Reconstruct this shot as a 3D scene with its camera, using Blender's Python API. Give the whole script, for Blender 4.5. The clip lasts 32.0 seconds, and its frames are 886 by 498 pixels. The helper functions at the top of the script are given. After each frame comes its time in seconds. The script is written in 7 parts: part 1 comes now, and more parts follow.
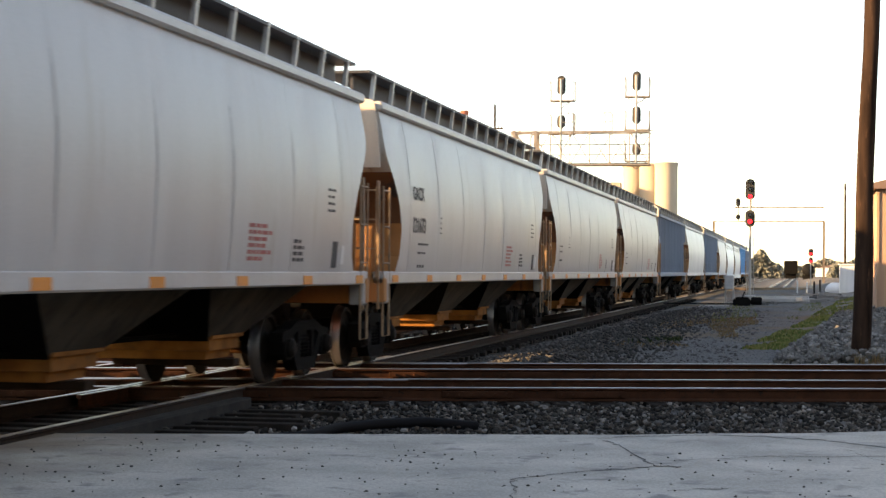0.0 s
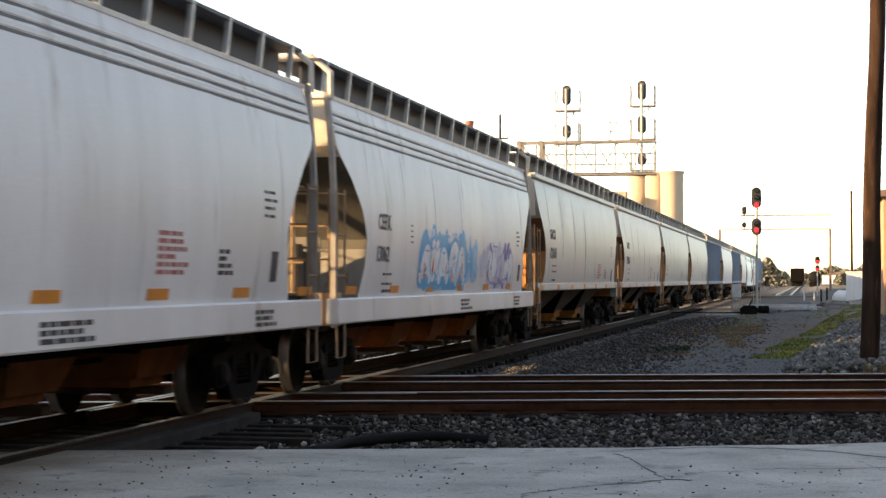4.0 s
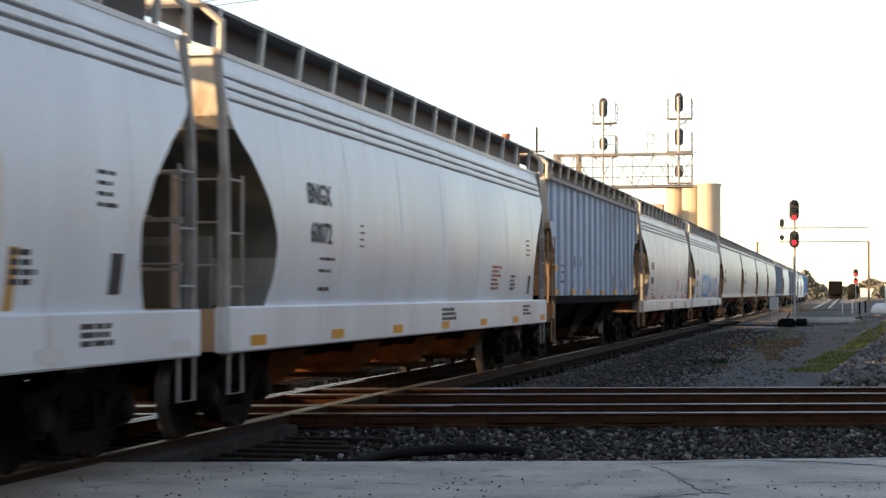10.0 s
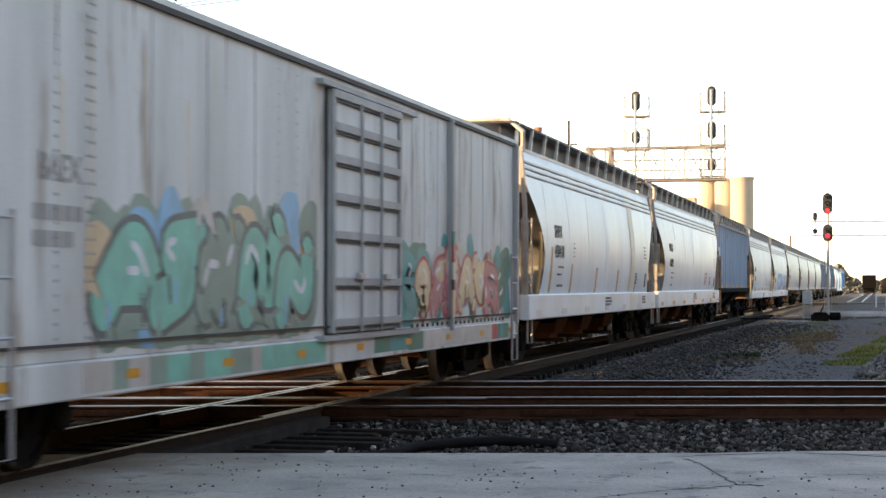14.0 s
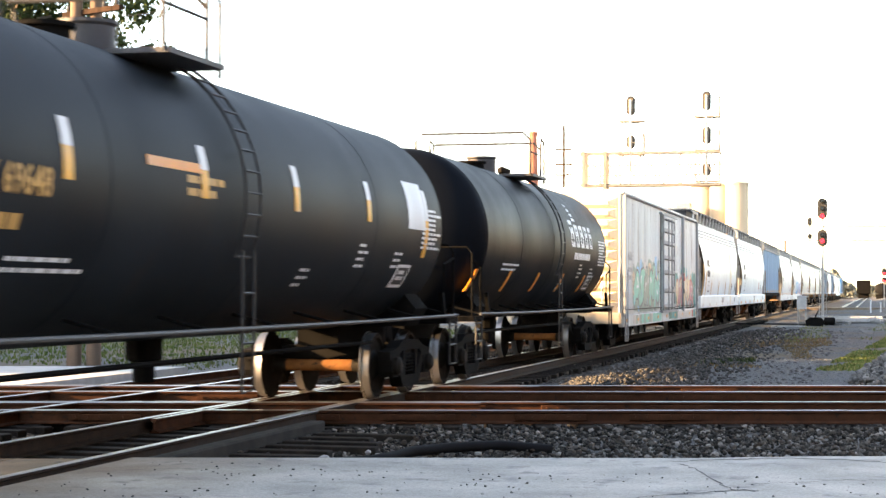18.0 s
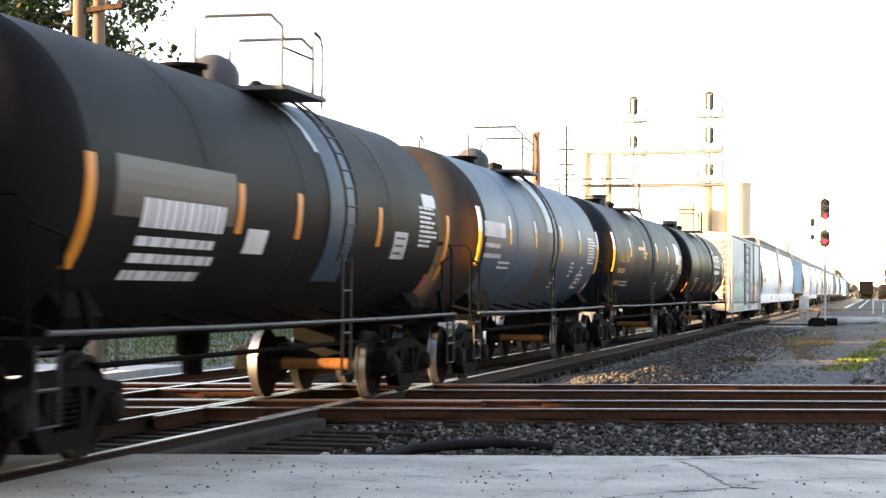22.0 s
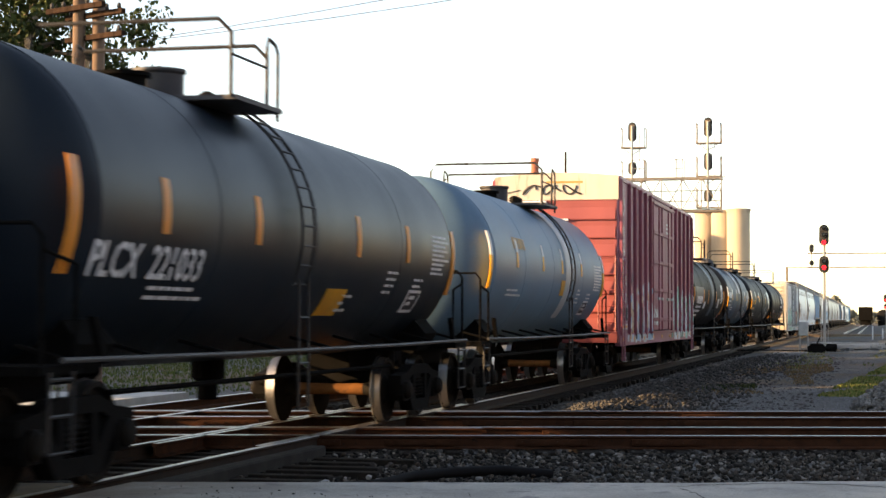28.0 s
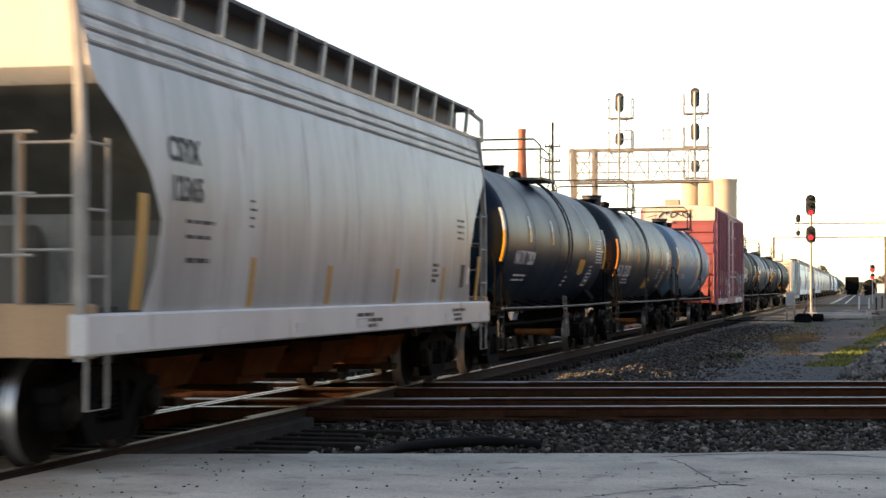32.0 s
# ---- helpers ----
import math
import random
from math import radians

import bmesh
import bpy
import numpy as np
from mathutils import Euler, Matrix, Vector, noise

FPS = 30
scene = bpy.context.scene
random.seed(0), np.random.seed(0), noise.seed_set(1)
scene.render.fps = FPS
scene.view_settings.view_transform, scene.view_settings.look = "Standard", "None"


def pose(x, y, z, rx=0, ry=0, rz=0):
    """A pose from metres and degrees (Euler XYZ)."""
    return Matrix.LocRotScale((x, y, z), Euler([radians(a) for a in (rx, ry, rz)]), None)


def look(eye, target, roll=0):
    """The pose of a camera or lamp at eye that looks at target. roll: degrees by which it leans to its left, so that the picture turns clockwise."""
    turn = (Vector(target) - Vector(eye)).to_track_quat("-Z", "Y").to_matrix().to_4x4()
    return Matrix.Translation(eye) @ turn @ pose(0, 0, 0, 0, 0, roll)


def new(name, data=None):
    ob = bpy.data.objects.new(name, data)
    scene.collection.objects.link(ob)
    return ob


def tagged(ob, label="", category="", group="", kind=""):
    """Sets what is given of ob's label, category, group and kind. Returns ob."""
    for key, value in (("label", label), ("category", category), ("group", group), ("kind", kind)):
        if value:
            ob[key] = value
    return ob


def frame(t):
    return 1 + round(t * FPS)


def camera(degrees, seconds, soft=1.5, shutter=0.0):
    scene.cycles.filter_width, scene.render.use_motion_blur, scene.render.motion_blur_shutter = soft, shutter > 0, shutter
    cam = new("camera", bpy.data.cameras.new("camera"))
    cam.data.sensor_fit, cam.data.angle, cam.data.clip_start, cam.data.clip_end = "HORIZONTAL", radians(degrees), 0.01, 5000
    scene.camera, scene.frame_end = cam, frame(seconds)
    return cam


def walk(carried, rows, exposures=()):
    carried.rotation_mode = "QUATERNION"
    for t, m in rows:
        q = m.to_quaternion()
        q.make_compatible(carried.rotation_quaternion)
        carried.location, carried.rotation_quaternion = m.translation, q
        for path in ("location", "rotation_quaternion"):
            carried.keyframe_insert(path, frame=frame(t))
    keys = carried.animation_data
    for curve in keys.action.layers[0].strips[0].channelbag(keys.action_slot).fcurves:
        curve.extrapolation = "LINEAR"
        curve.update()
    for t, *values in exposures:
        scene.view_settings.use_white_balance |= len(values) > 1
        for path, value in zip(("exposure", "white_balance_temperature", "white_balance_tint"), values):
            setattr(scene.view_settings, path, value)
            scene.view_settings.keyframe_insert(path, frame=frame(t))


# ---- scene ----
cam = camera(28.0, 32.0, soft=1.45, shutter=0.45)


def seen(yaw, pitch, roll, dx, dz):
    """A hand-held pose: degrees left of the track, up, lean; small sway in metres."""
    return pose(dx, 0, 1.53 + dz, 90 + pitch, 0, yaw) @ pose(0, 0, 0, 0, 0, roll)


STOPS = [(t, 2.5 + d, 9400 if 8 < t < 14.5 else 10000 if t < 29 else 9800, 16) for t, d in (
    (0, 0.15), (1, 0.15), (2, 0.25), (3, 0.03), (6, 0.0), (7, 0.08), (8, 0.25), (9, 0.1), (10, -0.2), (11, -0.15), (12, -0.12), (13, 0.03), (14, 0.12), (15.5, -0.2), (17.5, 1.15), (23.5, 1.15), (25.5, 0.95),
    (27.5, 0.1), (28, -0.12), (29, -0.6), (30, -0.62), (31, -0.7), (32, -0.12))]
walk(cam, [
        (0, seen(11.410, 0.677, 0.445, 0.026, -0.045)),
        (0.5, seen(11.408, 0.710, 0.391, 0.027, -0.056)),
        (1, seen(11.639, 0.580, 0.313, 0.017, -0.053)),
        (1.5, seen(11.617, 0.745, 0.252, 0.003, -0.038)),
        (2, seen(11.378, 0.986, 0.295, 0.020, -0.035)),
        (2.5, seen(11.371, 1.156, 0.136, -0.002, -0.033)),
        (3, seen(11.756, 1.097, 0.042, 0.000, -0.026)),
        (3.5, seen(11.565, 0.980, 0.027, 0.002, -0.017)),
        (5.5, seen(11.857, 1.232, -0.116, 0.003, -0.002)),
        (6, seen(11.850, 1.316, -0.057, 0.004, -0.009)),
        (6.5, seen(11.502, 1.401, -0.023, 0.017, -0.002)),
        (7, seen(11.526, 1.211, -0.065, 0.010, 0.005)),
        (7.5, seen(11.941, 1.209, -0.079, 0.011, -0.010)),
        (8, seen(11.472, 1.128, -0.144, 0.002, 0.000)),
        (8.5, seen(11.843, 1.188, -0.057, -0.003, -0.003)),
        (9, seen(12.203, 1.348, -0.000, 0.000, 0.000)),
        (9.5, seen(12.471, 1.466, -0.025, -0.005, -0.003)),
        (10, seen(12.780, 1.413, 0.025, -0.001, -0.012)),
        (10.5, seen(13.212, 1.203, 0.044, 0.014, -0.028)),
        (11, seen(12.918, 1.072, 0.170, 0.004, -0.030)),
        (11.5, seen(12.449, 0.986, 0.072, 0.008, -0.023)),
        (12, seen(13.086, 1.114, -0.026, -0.004, -0.020)),
        (12.5, seen(13.434, 1.125, 0.019, -0.004, -0.032)),
        (13, seen(13.681, 0.779, 0.120, 0.013, -0.039)),
        (13.5, seen(13.602, 0.904, 0.037, 0.008, -0.035)),
        (14, seen(13.811, 1.215, 0.053, -0.006, -0.031)),
        (14.5, seen(13.869, 1.326, 0.067, -0.001, -0.037)),
        (15, seen(14.559, 1.785, 0.153, 0.006, -0.048)),
        (15.5, seen(14.666, 1.981, 0.181, 0.004, -0.052)),
        (17.5, seen(14.353, 1.566, 0.175, -0.001, -0.052)),
        (18, seen(13.644, 1.358, 0.153, -0.011, -0.029)),
        (18.5, seen(13.684, 1.432, 0.205, 0.009, -0.028)),
        (19, seen(13.715, 1.491, 0.311, 0.014, -0.043)),
        (19.5, seen(13.820, 1.445, 0.326, 0.013, -0.061)),
        (20, seen(14.020, 1.345, 0.179, -0.008, -0.056)),
        (20.5, seen(14.105, 1.305, 0.126, -0.013, -0.030)),
        (21, seen(13.916, 1.406, 0.286, -0.010, -0.041)),
        (21.5, seen(13.930, 1.426, 0.293, 0.004, -0.057)),
        (22, seen(13.729, 1.355, 0.299, 0.004, -0.052)),
        (22.5, seen(13.923, 1.404, 0.297, 0.002, -0.039)),
        (23, seen(14.179, 1.287, 0.185, -0.009, -0.050)),
        (23.5, seen(14.352, 1.455, 0.176, -0.001, -0.051)),
        (24, seen(14.153, 1.447, 0.172, -0.001, -0.038)),
        (24.5, seen(13.990, 1.433, 0.162, -0.006, -0.035)),
        (25, seen(14.107, 1.822, 0.213, 0.009, -0.026)),
        (25.5, seen(14.391, 2.252, 0.453, 0.009, -0.059)),
        (27.5, seen(12.752, 1.991, 0.437, 0.018, -0.076)),
        (28, seen(13.704, 2.211, 0.192, -0.002, -0.049)),
        (28.5, seen(13.536, 2.534, 0.247, 0.002, -0.046)),
        (29, seen(13.185, 2.509, 0.157, -0.009, -0.033)),
        (29.5, seen(13.640, 2.448, 0.222, -0.007, -0.046)),
        (30, seen(13.773, 2.693, 0.095, -0.001, 0.000)),
        (30.5, seen(13.438, 2.407, 0.075, -0.012, -0.037)),
        (31, seen(12.790, 1.371, 0.174, 0.001, -0.046)),
        (31.5, seen(12.842, 1.249, 0.250, 0.006, -0.057)),
        (32, seen(13.288, 1.274, 0.048, -0.011, -0.044))],
     exposures=STOPS)

# ---- world, sun ----
SUN_TO = Vector((-0.90, -0.40, 0.26)).normalized()
world = bpy.data.worlds.new("sky")
scene.world = world
world.use_nodes = True
wn = world.node_tree.nodes
sky = wn.new("ShaderNodeTexSky")
sky.sky_type = "NISHITA"
sky.sun_disc = False
sky.sun_elevation = math.asin(SUN_TO.z)
sky.sun_rotation = math.atan2(SUN_TO.x, SUN_TO.y)
sky.air_density, sky.dust_density, sky.ozone_density = 0.7, 0.4, 1.3
world.node_tree.links.new(sky.outputs[0], wn["Background"].inputs[0])
wn["Background"].inputs[1].default_value = 0.10
lamp = bpy.data.lights.new("sun", "SUN")
lamp.energy, lamp.angle, lamp.color = 2.7, radians(1.0), (1.0, 0.77, 0.53)
sun = new("sun", lamp)
sun.matrix_world = look(SUN_TO * 50, (0, 0, 0))

# ---- materials ----
MATS = {}


def paint(name, col, rough=0.5, metal=0.0, vary=0.12, scale=3.0, dirt=None, dirt_amount=0.0, streak=True, bump=0.003,
          fine=60.0, emit=0.0, spec=0.5, grain_amount=0.35):
    """A worn surface: two scales of tone, optional stains of another colour that run down, fine relief."""
    if name in MATS:
        return MATS[name]
    m = bpy.data.materials.new(name)
    m.use_nodes = True
    n, l = m.node_tree.nodes, m.node_tree.links
    b = n["Principled BSDF"]
    b.inputs["Roughness"].default_value = rough
    b.inputs["Metallic"].default_value = metal
    b.inputs["Specular IOR Level"].default_value = spec
    co = n.new("ShaderNodeTexCoord")
    mp = n.new("ShaderNodeMapping")
    mp.inputs["Scale"].default_value = (1, 1, 0.14) if streak else (1, 1, 1)
    l.new(co.outputs["Object"], mp.inputs[0])
    big = n.new("ShaderNodeTexNoise")
    big.inputs["Scale"].default_value, big.inputs["Detail"].default_value = scale, 5.0
    l.new(mp.outputs[0], big.inputs[0])
    small = n.new("ShaderNodeTexNoise")
    small.inputs["Scale"].default_value, small.inputs["Detail"].default_value = fine, 4.0
    l.new(co.outputs["Object"], small.inputs[0])
    mix = n.new("ShaderNodeMix")
    mix.data_type = "RGBA"
    mix.inputs[6].default_value = (*[c * (1 - vary) for c in col], 1)
    mix.inputs[7].default_value = (*[min(1, c * (1 + vary)) for c in col], 1)
    ramp = n.new("ShaderNodeMapRange")
    ramp.inputs[1].default_value, ramp.inputs[2].default_value = 0.32, 0.68
    l.new(big.outputs[0], ramp.inputs[0])
    l.new(ramp.outputs[0], mix.inputs[0])
    out = mix.outputs[2]
    grain = n.new("ShaderNodeMix")
    grain.data_type, grain.blend_type = "RGBA", "MULTIPLY"
    grain.inputs[0].default_value = grain_amount
    spread = n.new("ShaderNodeMapRange")
    spread.inputs[1].default_value, spread.inputs[2].default_value = 0.35, 0.65
    spread.inputs[3].default_value, spread.inputs[4].default_value = 0.45, 1.1
    l.new(small.outputs[0], spread.inputs[0])
    l.new(out, grain.inputs[6])
    l.new(spread.outputs[0], grain.inputs[7])
    gm = n.new("ShaderNodeMix")
    gm.data_type = "RGBA"
    gm.inputs[0].default_value = 0.5
    l.new(out, gm.inputs[6])
    l.new(grain.outputs[2], gm.inputs[7])
    out = gm.outputs[2]
    if dirt:
        spots = n.new("ShaderNodeTexNoise")
        spots.inputs["Scale"].default_value, spots.inputs["Detail"].default_value = scale * 2.3, 7.0
        spots.inputs["Roughness"].default_value = 0.65
        l.new(mp.outputs[0], spots.inputs[0])
        r2 = n.new("ShaderNodeMapRange")
        r2.inputs[1].default_value, r2.inputs[2].default_value = 0.72 - 0.3 * dirt_amount, 0.82 - 0.3 * dirt_amount
        l.new(spots.outputs[0], r2.inputs[0])
        m2 = n.new("ShaderNodeMix")
        m2.data_type = "RGBA"
        m2.inputs[7].default_value = (*dirt, 1)
        l.new(out, m2.inputs[6])
        l.new(r2.outputs[0], m2.inputs[0])
        out = m2.outputs[2]
    l.new(out, b.inputs["Base Color"])
    bp = n.new("ShaderNodeBump")
    bp.inputs["Strength"].default_value, bp.inputs["Distance"].default_value = 0.5, bump
    l.new(small.outputs[0], bp.inputs["Height"])
    l.new(bp.outputs[0], b.inputs["Normal"])
    rr = n.new("ShaderNodeMapRange")
    rr.inputs[3].default_value, rr.inputs[4].default_value = max(0.05, rough - 0.12), min(1, rough + 0.15)
    l.new(big.outputs[0], rr.inputs[0])
    l.new(rr.outputs[0], b.inputs["Roughness"])
    if emit:
        b.inputs["Emission Color"].default_value = (*col, 1)
        b.inputs["Emission Strength"].default_value = emit
    MATS[name] = m
    return m


def pebbly(name, colours, scale, rough=0.95, bump=0.02, patch=None, patch_scale=0.12):
    """Loose stone or soil: cells of several tones, with broad patches of another colour."""
    m = bpy.data.materials.new(name)
    m.use_nodes = True
    n, l = m.node_tree.nodes, m.node_tree.links
    b = n["Principled BSDF"]
    b.inputs["Roughness"].default_value = rough
    b.inputs["Specular IOR Level"].default_value = 0.2
    co = n.new("ShaderNodeTexCoord")
    v = n.new("ShaderNodeTexVoronoi")
    v.inputs["Scale"].default_value = scale
    l.new(co.outputs["Object"], v.inputs[0])
    ramp = n.new("ShaderNodeValToRGB")
    while len(ramp.color_ramp.elements) < len(colours):
        ramp.color_ramp.elements.new(0.5)
    for i, c in enumerate(colours):
        e = ramp.color_ramp.elements[i]
        e.position, e.color = i / max(1, len(colours) - 1), (*c, 1)
    sep = n.new("ShaderNodeSeparateColor")
    l.new(v.outputs["Color"], sep.inputs[0])
    l.new(sep.outputs[0], ramp.inputs[0])
    out = ramp.outputs[0]
    if patch:
        nz = n.new("ShaderNodeTexNoise")
        nz.inputs["Scale"].default_value, nz.inputs["Detail"].default_value = patch_scale, 6.0
        l.new(co.outputs["Object"], nz.inputs[0])
        r = n.new("ShaderNodeMapRange")
        r.inputs[1].default_value, r.inputs[2].default_value = 0.5, 0.62
        l.new(nz.outputs[0], r.inputs[0])
        mx = n.new("ShaderNodeMix")
        mx.data_type = "RGBA"
        mx.inputs[7].default_value = (*patch, 1)
        l.new(out, mx.inputs[6])
        l.new(r.outputs[0], mx.inputs[0])
        out = mx.outputs[2]
    l.new(out, b.inputs["Base Color"])
    bp = n.new("ShaderNodeBump")
    bp.inputs["Strength"].default_value, bp.inputs["Distance"].default_value = 0.8, bump
    l.new(v.outputs["Distance"], bp.inputs["Height"])
    l.new(bp.outputs[0], b.inputs["Normal"])
    MATS[name] = m
    return m


def by_island(name, cols, rough=0.9):
    """Tone that changes from piece to piece of a heap."""
    m = bpy.data.materials.new(name)
    m.use_nodes = True
    n, l = m.node_tree.nodes, m.node_tree.links
    b = n["Principled BSDF"]
    b.inputs["Roughness"].default_value = rough
    b.inputs["Specular IOR Level"].default_value = 0.15
    g = n.new("ShaderNodeNewGeometry")
    ramp = n.new("ShaderNodeValToRGB")
    while len(ramp.color_ramp.elements) < len(cols):
        ramp.color_ramp.elements.new(0.5)
    for i, c in enumerate(cols):
        e = ramp.color_ramp.elements[i]
        e.position, e.color = i / max(1, len(cols) - 1), (*c, 1)
    l.new(g.outputs["Random Per Island"], ramp.inputs[0])
    nz = n.new("ShaderNodeTexNoise")
    nz.inputs["Scale"].default_value = 40.0
    mx = n.new("ShaderNodeMix")
    mx.data_type, mx.blend_type = "RGBA", "MULTIPLY"
    mx.inputs[0].default_value = 0.4
    l.new(ramp.outputs[0], mx.inputs[6])
    l.new(nz.outputs[0], mx.inputs[7])
    l.new(mx.outputs[2], b.inputs["Base Color"])
    MATS[name] = m
    return m


M_GREY = paint("hopper_grey", (0.49, 0.49, 0.475), 0.38, spec=0.35, vary=0.1, scale=1.2, dirt=(0.43, 0.42, 0.39), dirt_amount=0.45)
M_WHITE = paint("hopper_white", (0.76, 0.85, 0.875), 0.36, spec=0.4, vary=0.08, scale=1.0, dirt=(0.60, 0.60, 0.58), dirt_amount=0.35)
M_WHITE2 = paint("hopper_white_dusty", (0.71, 0.715, 0.70), 0.40, spec=0.35, vary=0.1, scale=1.0, dirt=(0.48, 0.46, 0.42), dirt_amount=0.45)
M_LAST = paint("hopper_weathered_grey", (0.43, 0.437, 0.428), 0.36, spec=0.45, vary=0.32, scale=1.3, dirt=(0.33, 0.325, 0.315), dirt_amount=0.55)
M_CREAM = paint("end_sheet_cream", (0.60, 0.55, 0.47), 0.55, vary=0.12, scale=2.0, dirt=(0.35, 0.27, 0.19), dirt_amount=0.5)
M_BLUE = paint("hopper_blue", (0.49, 0.655, 0.755), 0.5, vary=0.12, scale=1.4, dirt=(0.26, 0.22, 0.20), dirt_amount=0.3)
# Darker copy of the hopper blue: the shading of the rib flanks as colour.
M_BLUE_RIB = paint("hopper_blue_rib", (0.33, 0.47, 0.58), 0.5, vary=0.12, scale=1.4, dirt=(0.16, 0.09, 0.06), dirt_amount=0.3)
M_BLUE_DARK = paint("hopper_slate_blue", (0.19, 0.25, 0.315), 0.55, vary=0.15, scale=1.4, dirt=(0.1, 0.06, 0.05), dirt_amount=0.3)
M_BRIGHT_BLUE = paint("car_bright_blue", (0.10, 0.36, 0.62), 0.5, vary=0.1)
# Underside, truck and wheel blacks are lowered to carry the shade beneath the cars.
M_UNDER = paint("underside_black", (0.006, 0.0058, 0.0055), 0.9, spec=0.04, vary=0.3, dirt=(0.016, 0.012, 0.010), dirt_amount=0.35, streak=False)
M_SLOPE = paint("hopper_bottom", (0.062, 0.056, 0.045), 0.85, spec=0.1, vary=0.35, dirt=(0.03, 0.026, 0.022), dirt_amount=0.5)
# Gate rust in three tones: bright where sunlit, darker copies where in shade.
M_GATE_DARK = paint("outlet_gate_shaded", (0.04, 0.024, 0.015), 0.85, spec=0.1, vary=0.3, streak=False)
M_GATE_MID = paint("outlet_gate_brown", (0.11, 0.042, 0.016), 0.85, spec=0.1, vary=0.3, streak=False)
M_GATE = paint("outlet_gate", (0.30, 0.125, 0.036), 0.85, spec=0.12, vary=0.3, dirt=(0.10, 0.06, 0.04), dirt_amount=0.4, streak=False)
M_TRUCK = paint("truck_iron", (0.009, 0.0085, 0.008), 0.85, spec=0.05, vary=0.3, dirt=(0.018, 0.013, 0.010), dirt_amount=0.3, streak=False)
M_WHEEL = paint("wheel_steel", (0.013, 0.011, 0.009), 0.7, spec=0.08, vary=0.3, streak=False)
M_AXLE = paint("axle_rusty", (0.15, 0.062, 0.022), 0.8, spec=0.1, vary=0.3, scale=5.0, dirt=(0.04, 0.025, 0.016), dirt_amount=0.5, streak=False)
M_TREAD = paint("wheel_tread", (0.42, 0.41, 0.40), 0.38, metal=1.0, vary=0.1, streak=False, bump=0.002)
M_GRATE = paint("walkway_grating", (0.055, 0.055, 0.06), 0.6, metal=0.4, vary=0.2, streak=False)
M_RAILING = paint("handrail_dark_steel", (0.05, 0.05, 0.05), 0.6, metal=0.0, vary=0.25, streak=False, bump=0.004)
M_STEEL = paint("galvanised_steel", (0.45, 0.46, 0.47), 0.4, metal=0.6, vary=0.15, streak=False, bump=0.004)
M_TANK_BLACK = paint("tank_black", (0.0045, 0.006, 0.0085), 0.42, vary=0.25, scale=0.8, dirt=(0.012, 0.0115, 0.011), dirt_amount=0.35, bump=0.004, spec=0.03)
M_TANK_NAVY = paint("tank_blue_black", (0.009, 0.0165, 0.025), 0.36, vary=0.25, scale=0.8, dirt=(0.013, 0.016, 0.019), dirt_amount=0.35, bump=0.003, spec=0.15)
M_TANK_INK = paint("tank_ink_blue", (0.006, 0.018, 0.036), 0.34, vary=0.25, scale=0.8, dirt=(0.007, 0.014, 0.024), dirt_amount=0.35, bump=0.003, spec=0.06)
M_TANK_DARK = paint("tank_charcoal", (0.014, 0.0138, 0.0138), 0.48, vary=0.25, scale=0.8, dirt=(0.022, 0.019, 0.017), dirt_amount=0.4, bump=0.004, spec=0.03)
M_TANK_SLATE = paint("tank_blue_charcoal", (0.0125, 0.0165, 0.0205), 0.46, vary=0.25, scale=0.8, dirt=(0.019, 0.019, 0.020), dirt_amount=0.4, bump=0.004, spec=0.05)
M_TANK_BLUE = paint("tank_slate_blue", (0.043, 0.081, 0.12), 0.42, vary=0.25, scale=0.8, dirt=(0.045, 0.048, 0.052), dirt_amount=0.4, bump=0.004, spec=0.08)
M_TANK_BLUE2 = paint("tank_dusty_blue", (0.105, 0.195, 0.275), 0.42, vary=0.18, scale=0.8, dirt=(0.12, 0.145, 0.17), dirt_amount=0.3, bump=0.004, spec=0.15)
M_TANK_HEAD = paint("tank_head_rusty_grey", (0.042, 0.036, 0.032), 0.6, vary=0.35, scale=1.2, dirt=(0.07, 0.045, 0.03), dirt_amount=0.45, spec=0.08)
M_TANK_PATCH = paint("tank_faded_patch", (0.055, 0.048, 0.042), 0.5, vary=0.2)
M_TANK_STAIN = paint("tank_brown_stain", (0.022, 0.018, 0.016), 0.5, vary=0.4, scale=1.5)
M_BAND = paint("pale_band", (0.50, 0.53, 0.55), 0.45, vary=0.2)
M_RED = paint("boxcar_maroon", (0.456, 0.199, 0.234), 0.5, vary=0.25, scale=1.6, dirt=(0.58, 0.42, 0.445), dirt_amount=0.55)
M_RED_DOOR = paint("boxcar_door_maroon", (0.388, 0.137, 0.177), 0.55, vary=0.18, scale=1.6, dirt=(0.55, 0.34, 0.37), dirt_amount=0.4)
M_RED_POST = paint("boxcar_post_maroon", (0.308, 0.074, 0.108), 0.5, vary=0.15, scale=1.6)
M_REEF_END = paint("reefer_end_cream", (0.70, 0.60, 0.46), 0.5, vary=0.1, scale=2.0, dirt=(0.40, 0.25, 0.14), dirt_amount=0.4)
M_RED_END = paint("boxcar_end_red", (0.31, 0.072, 0.07), 0.5, vary=0.12, scale=1.6, dirt=(0.25, 0.09, 0.07), dirt_amount=0.3)
M_REEF = paint("reefer_grey", (0.64, 0.69, 0.675), 0.55, vary=0.2, scale=1.5, dirt=(0.34, 0.31, 0.26), dirt_amount=0.5)
M_REEF_DARK = paint("reefer_frame_grey", (0.36, 0.38, 0.38), 0.55, vary=0.2, scale=1.5, dirt=(0.16, 0.14, 0.12), dirt_amount=0.4)
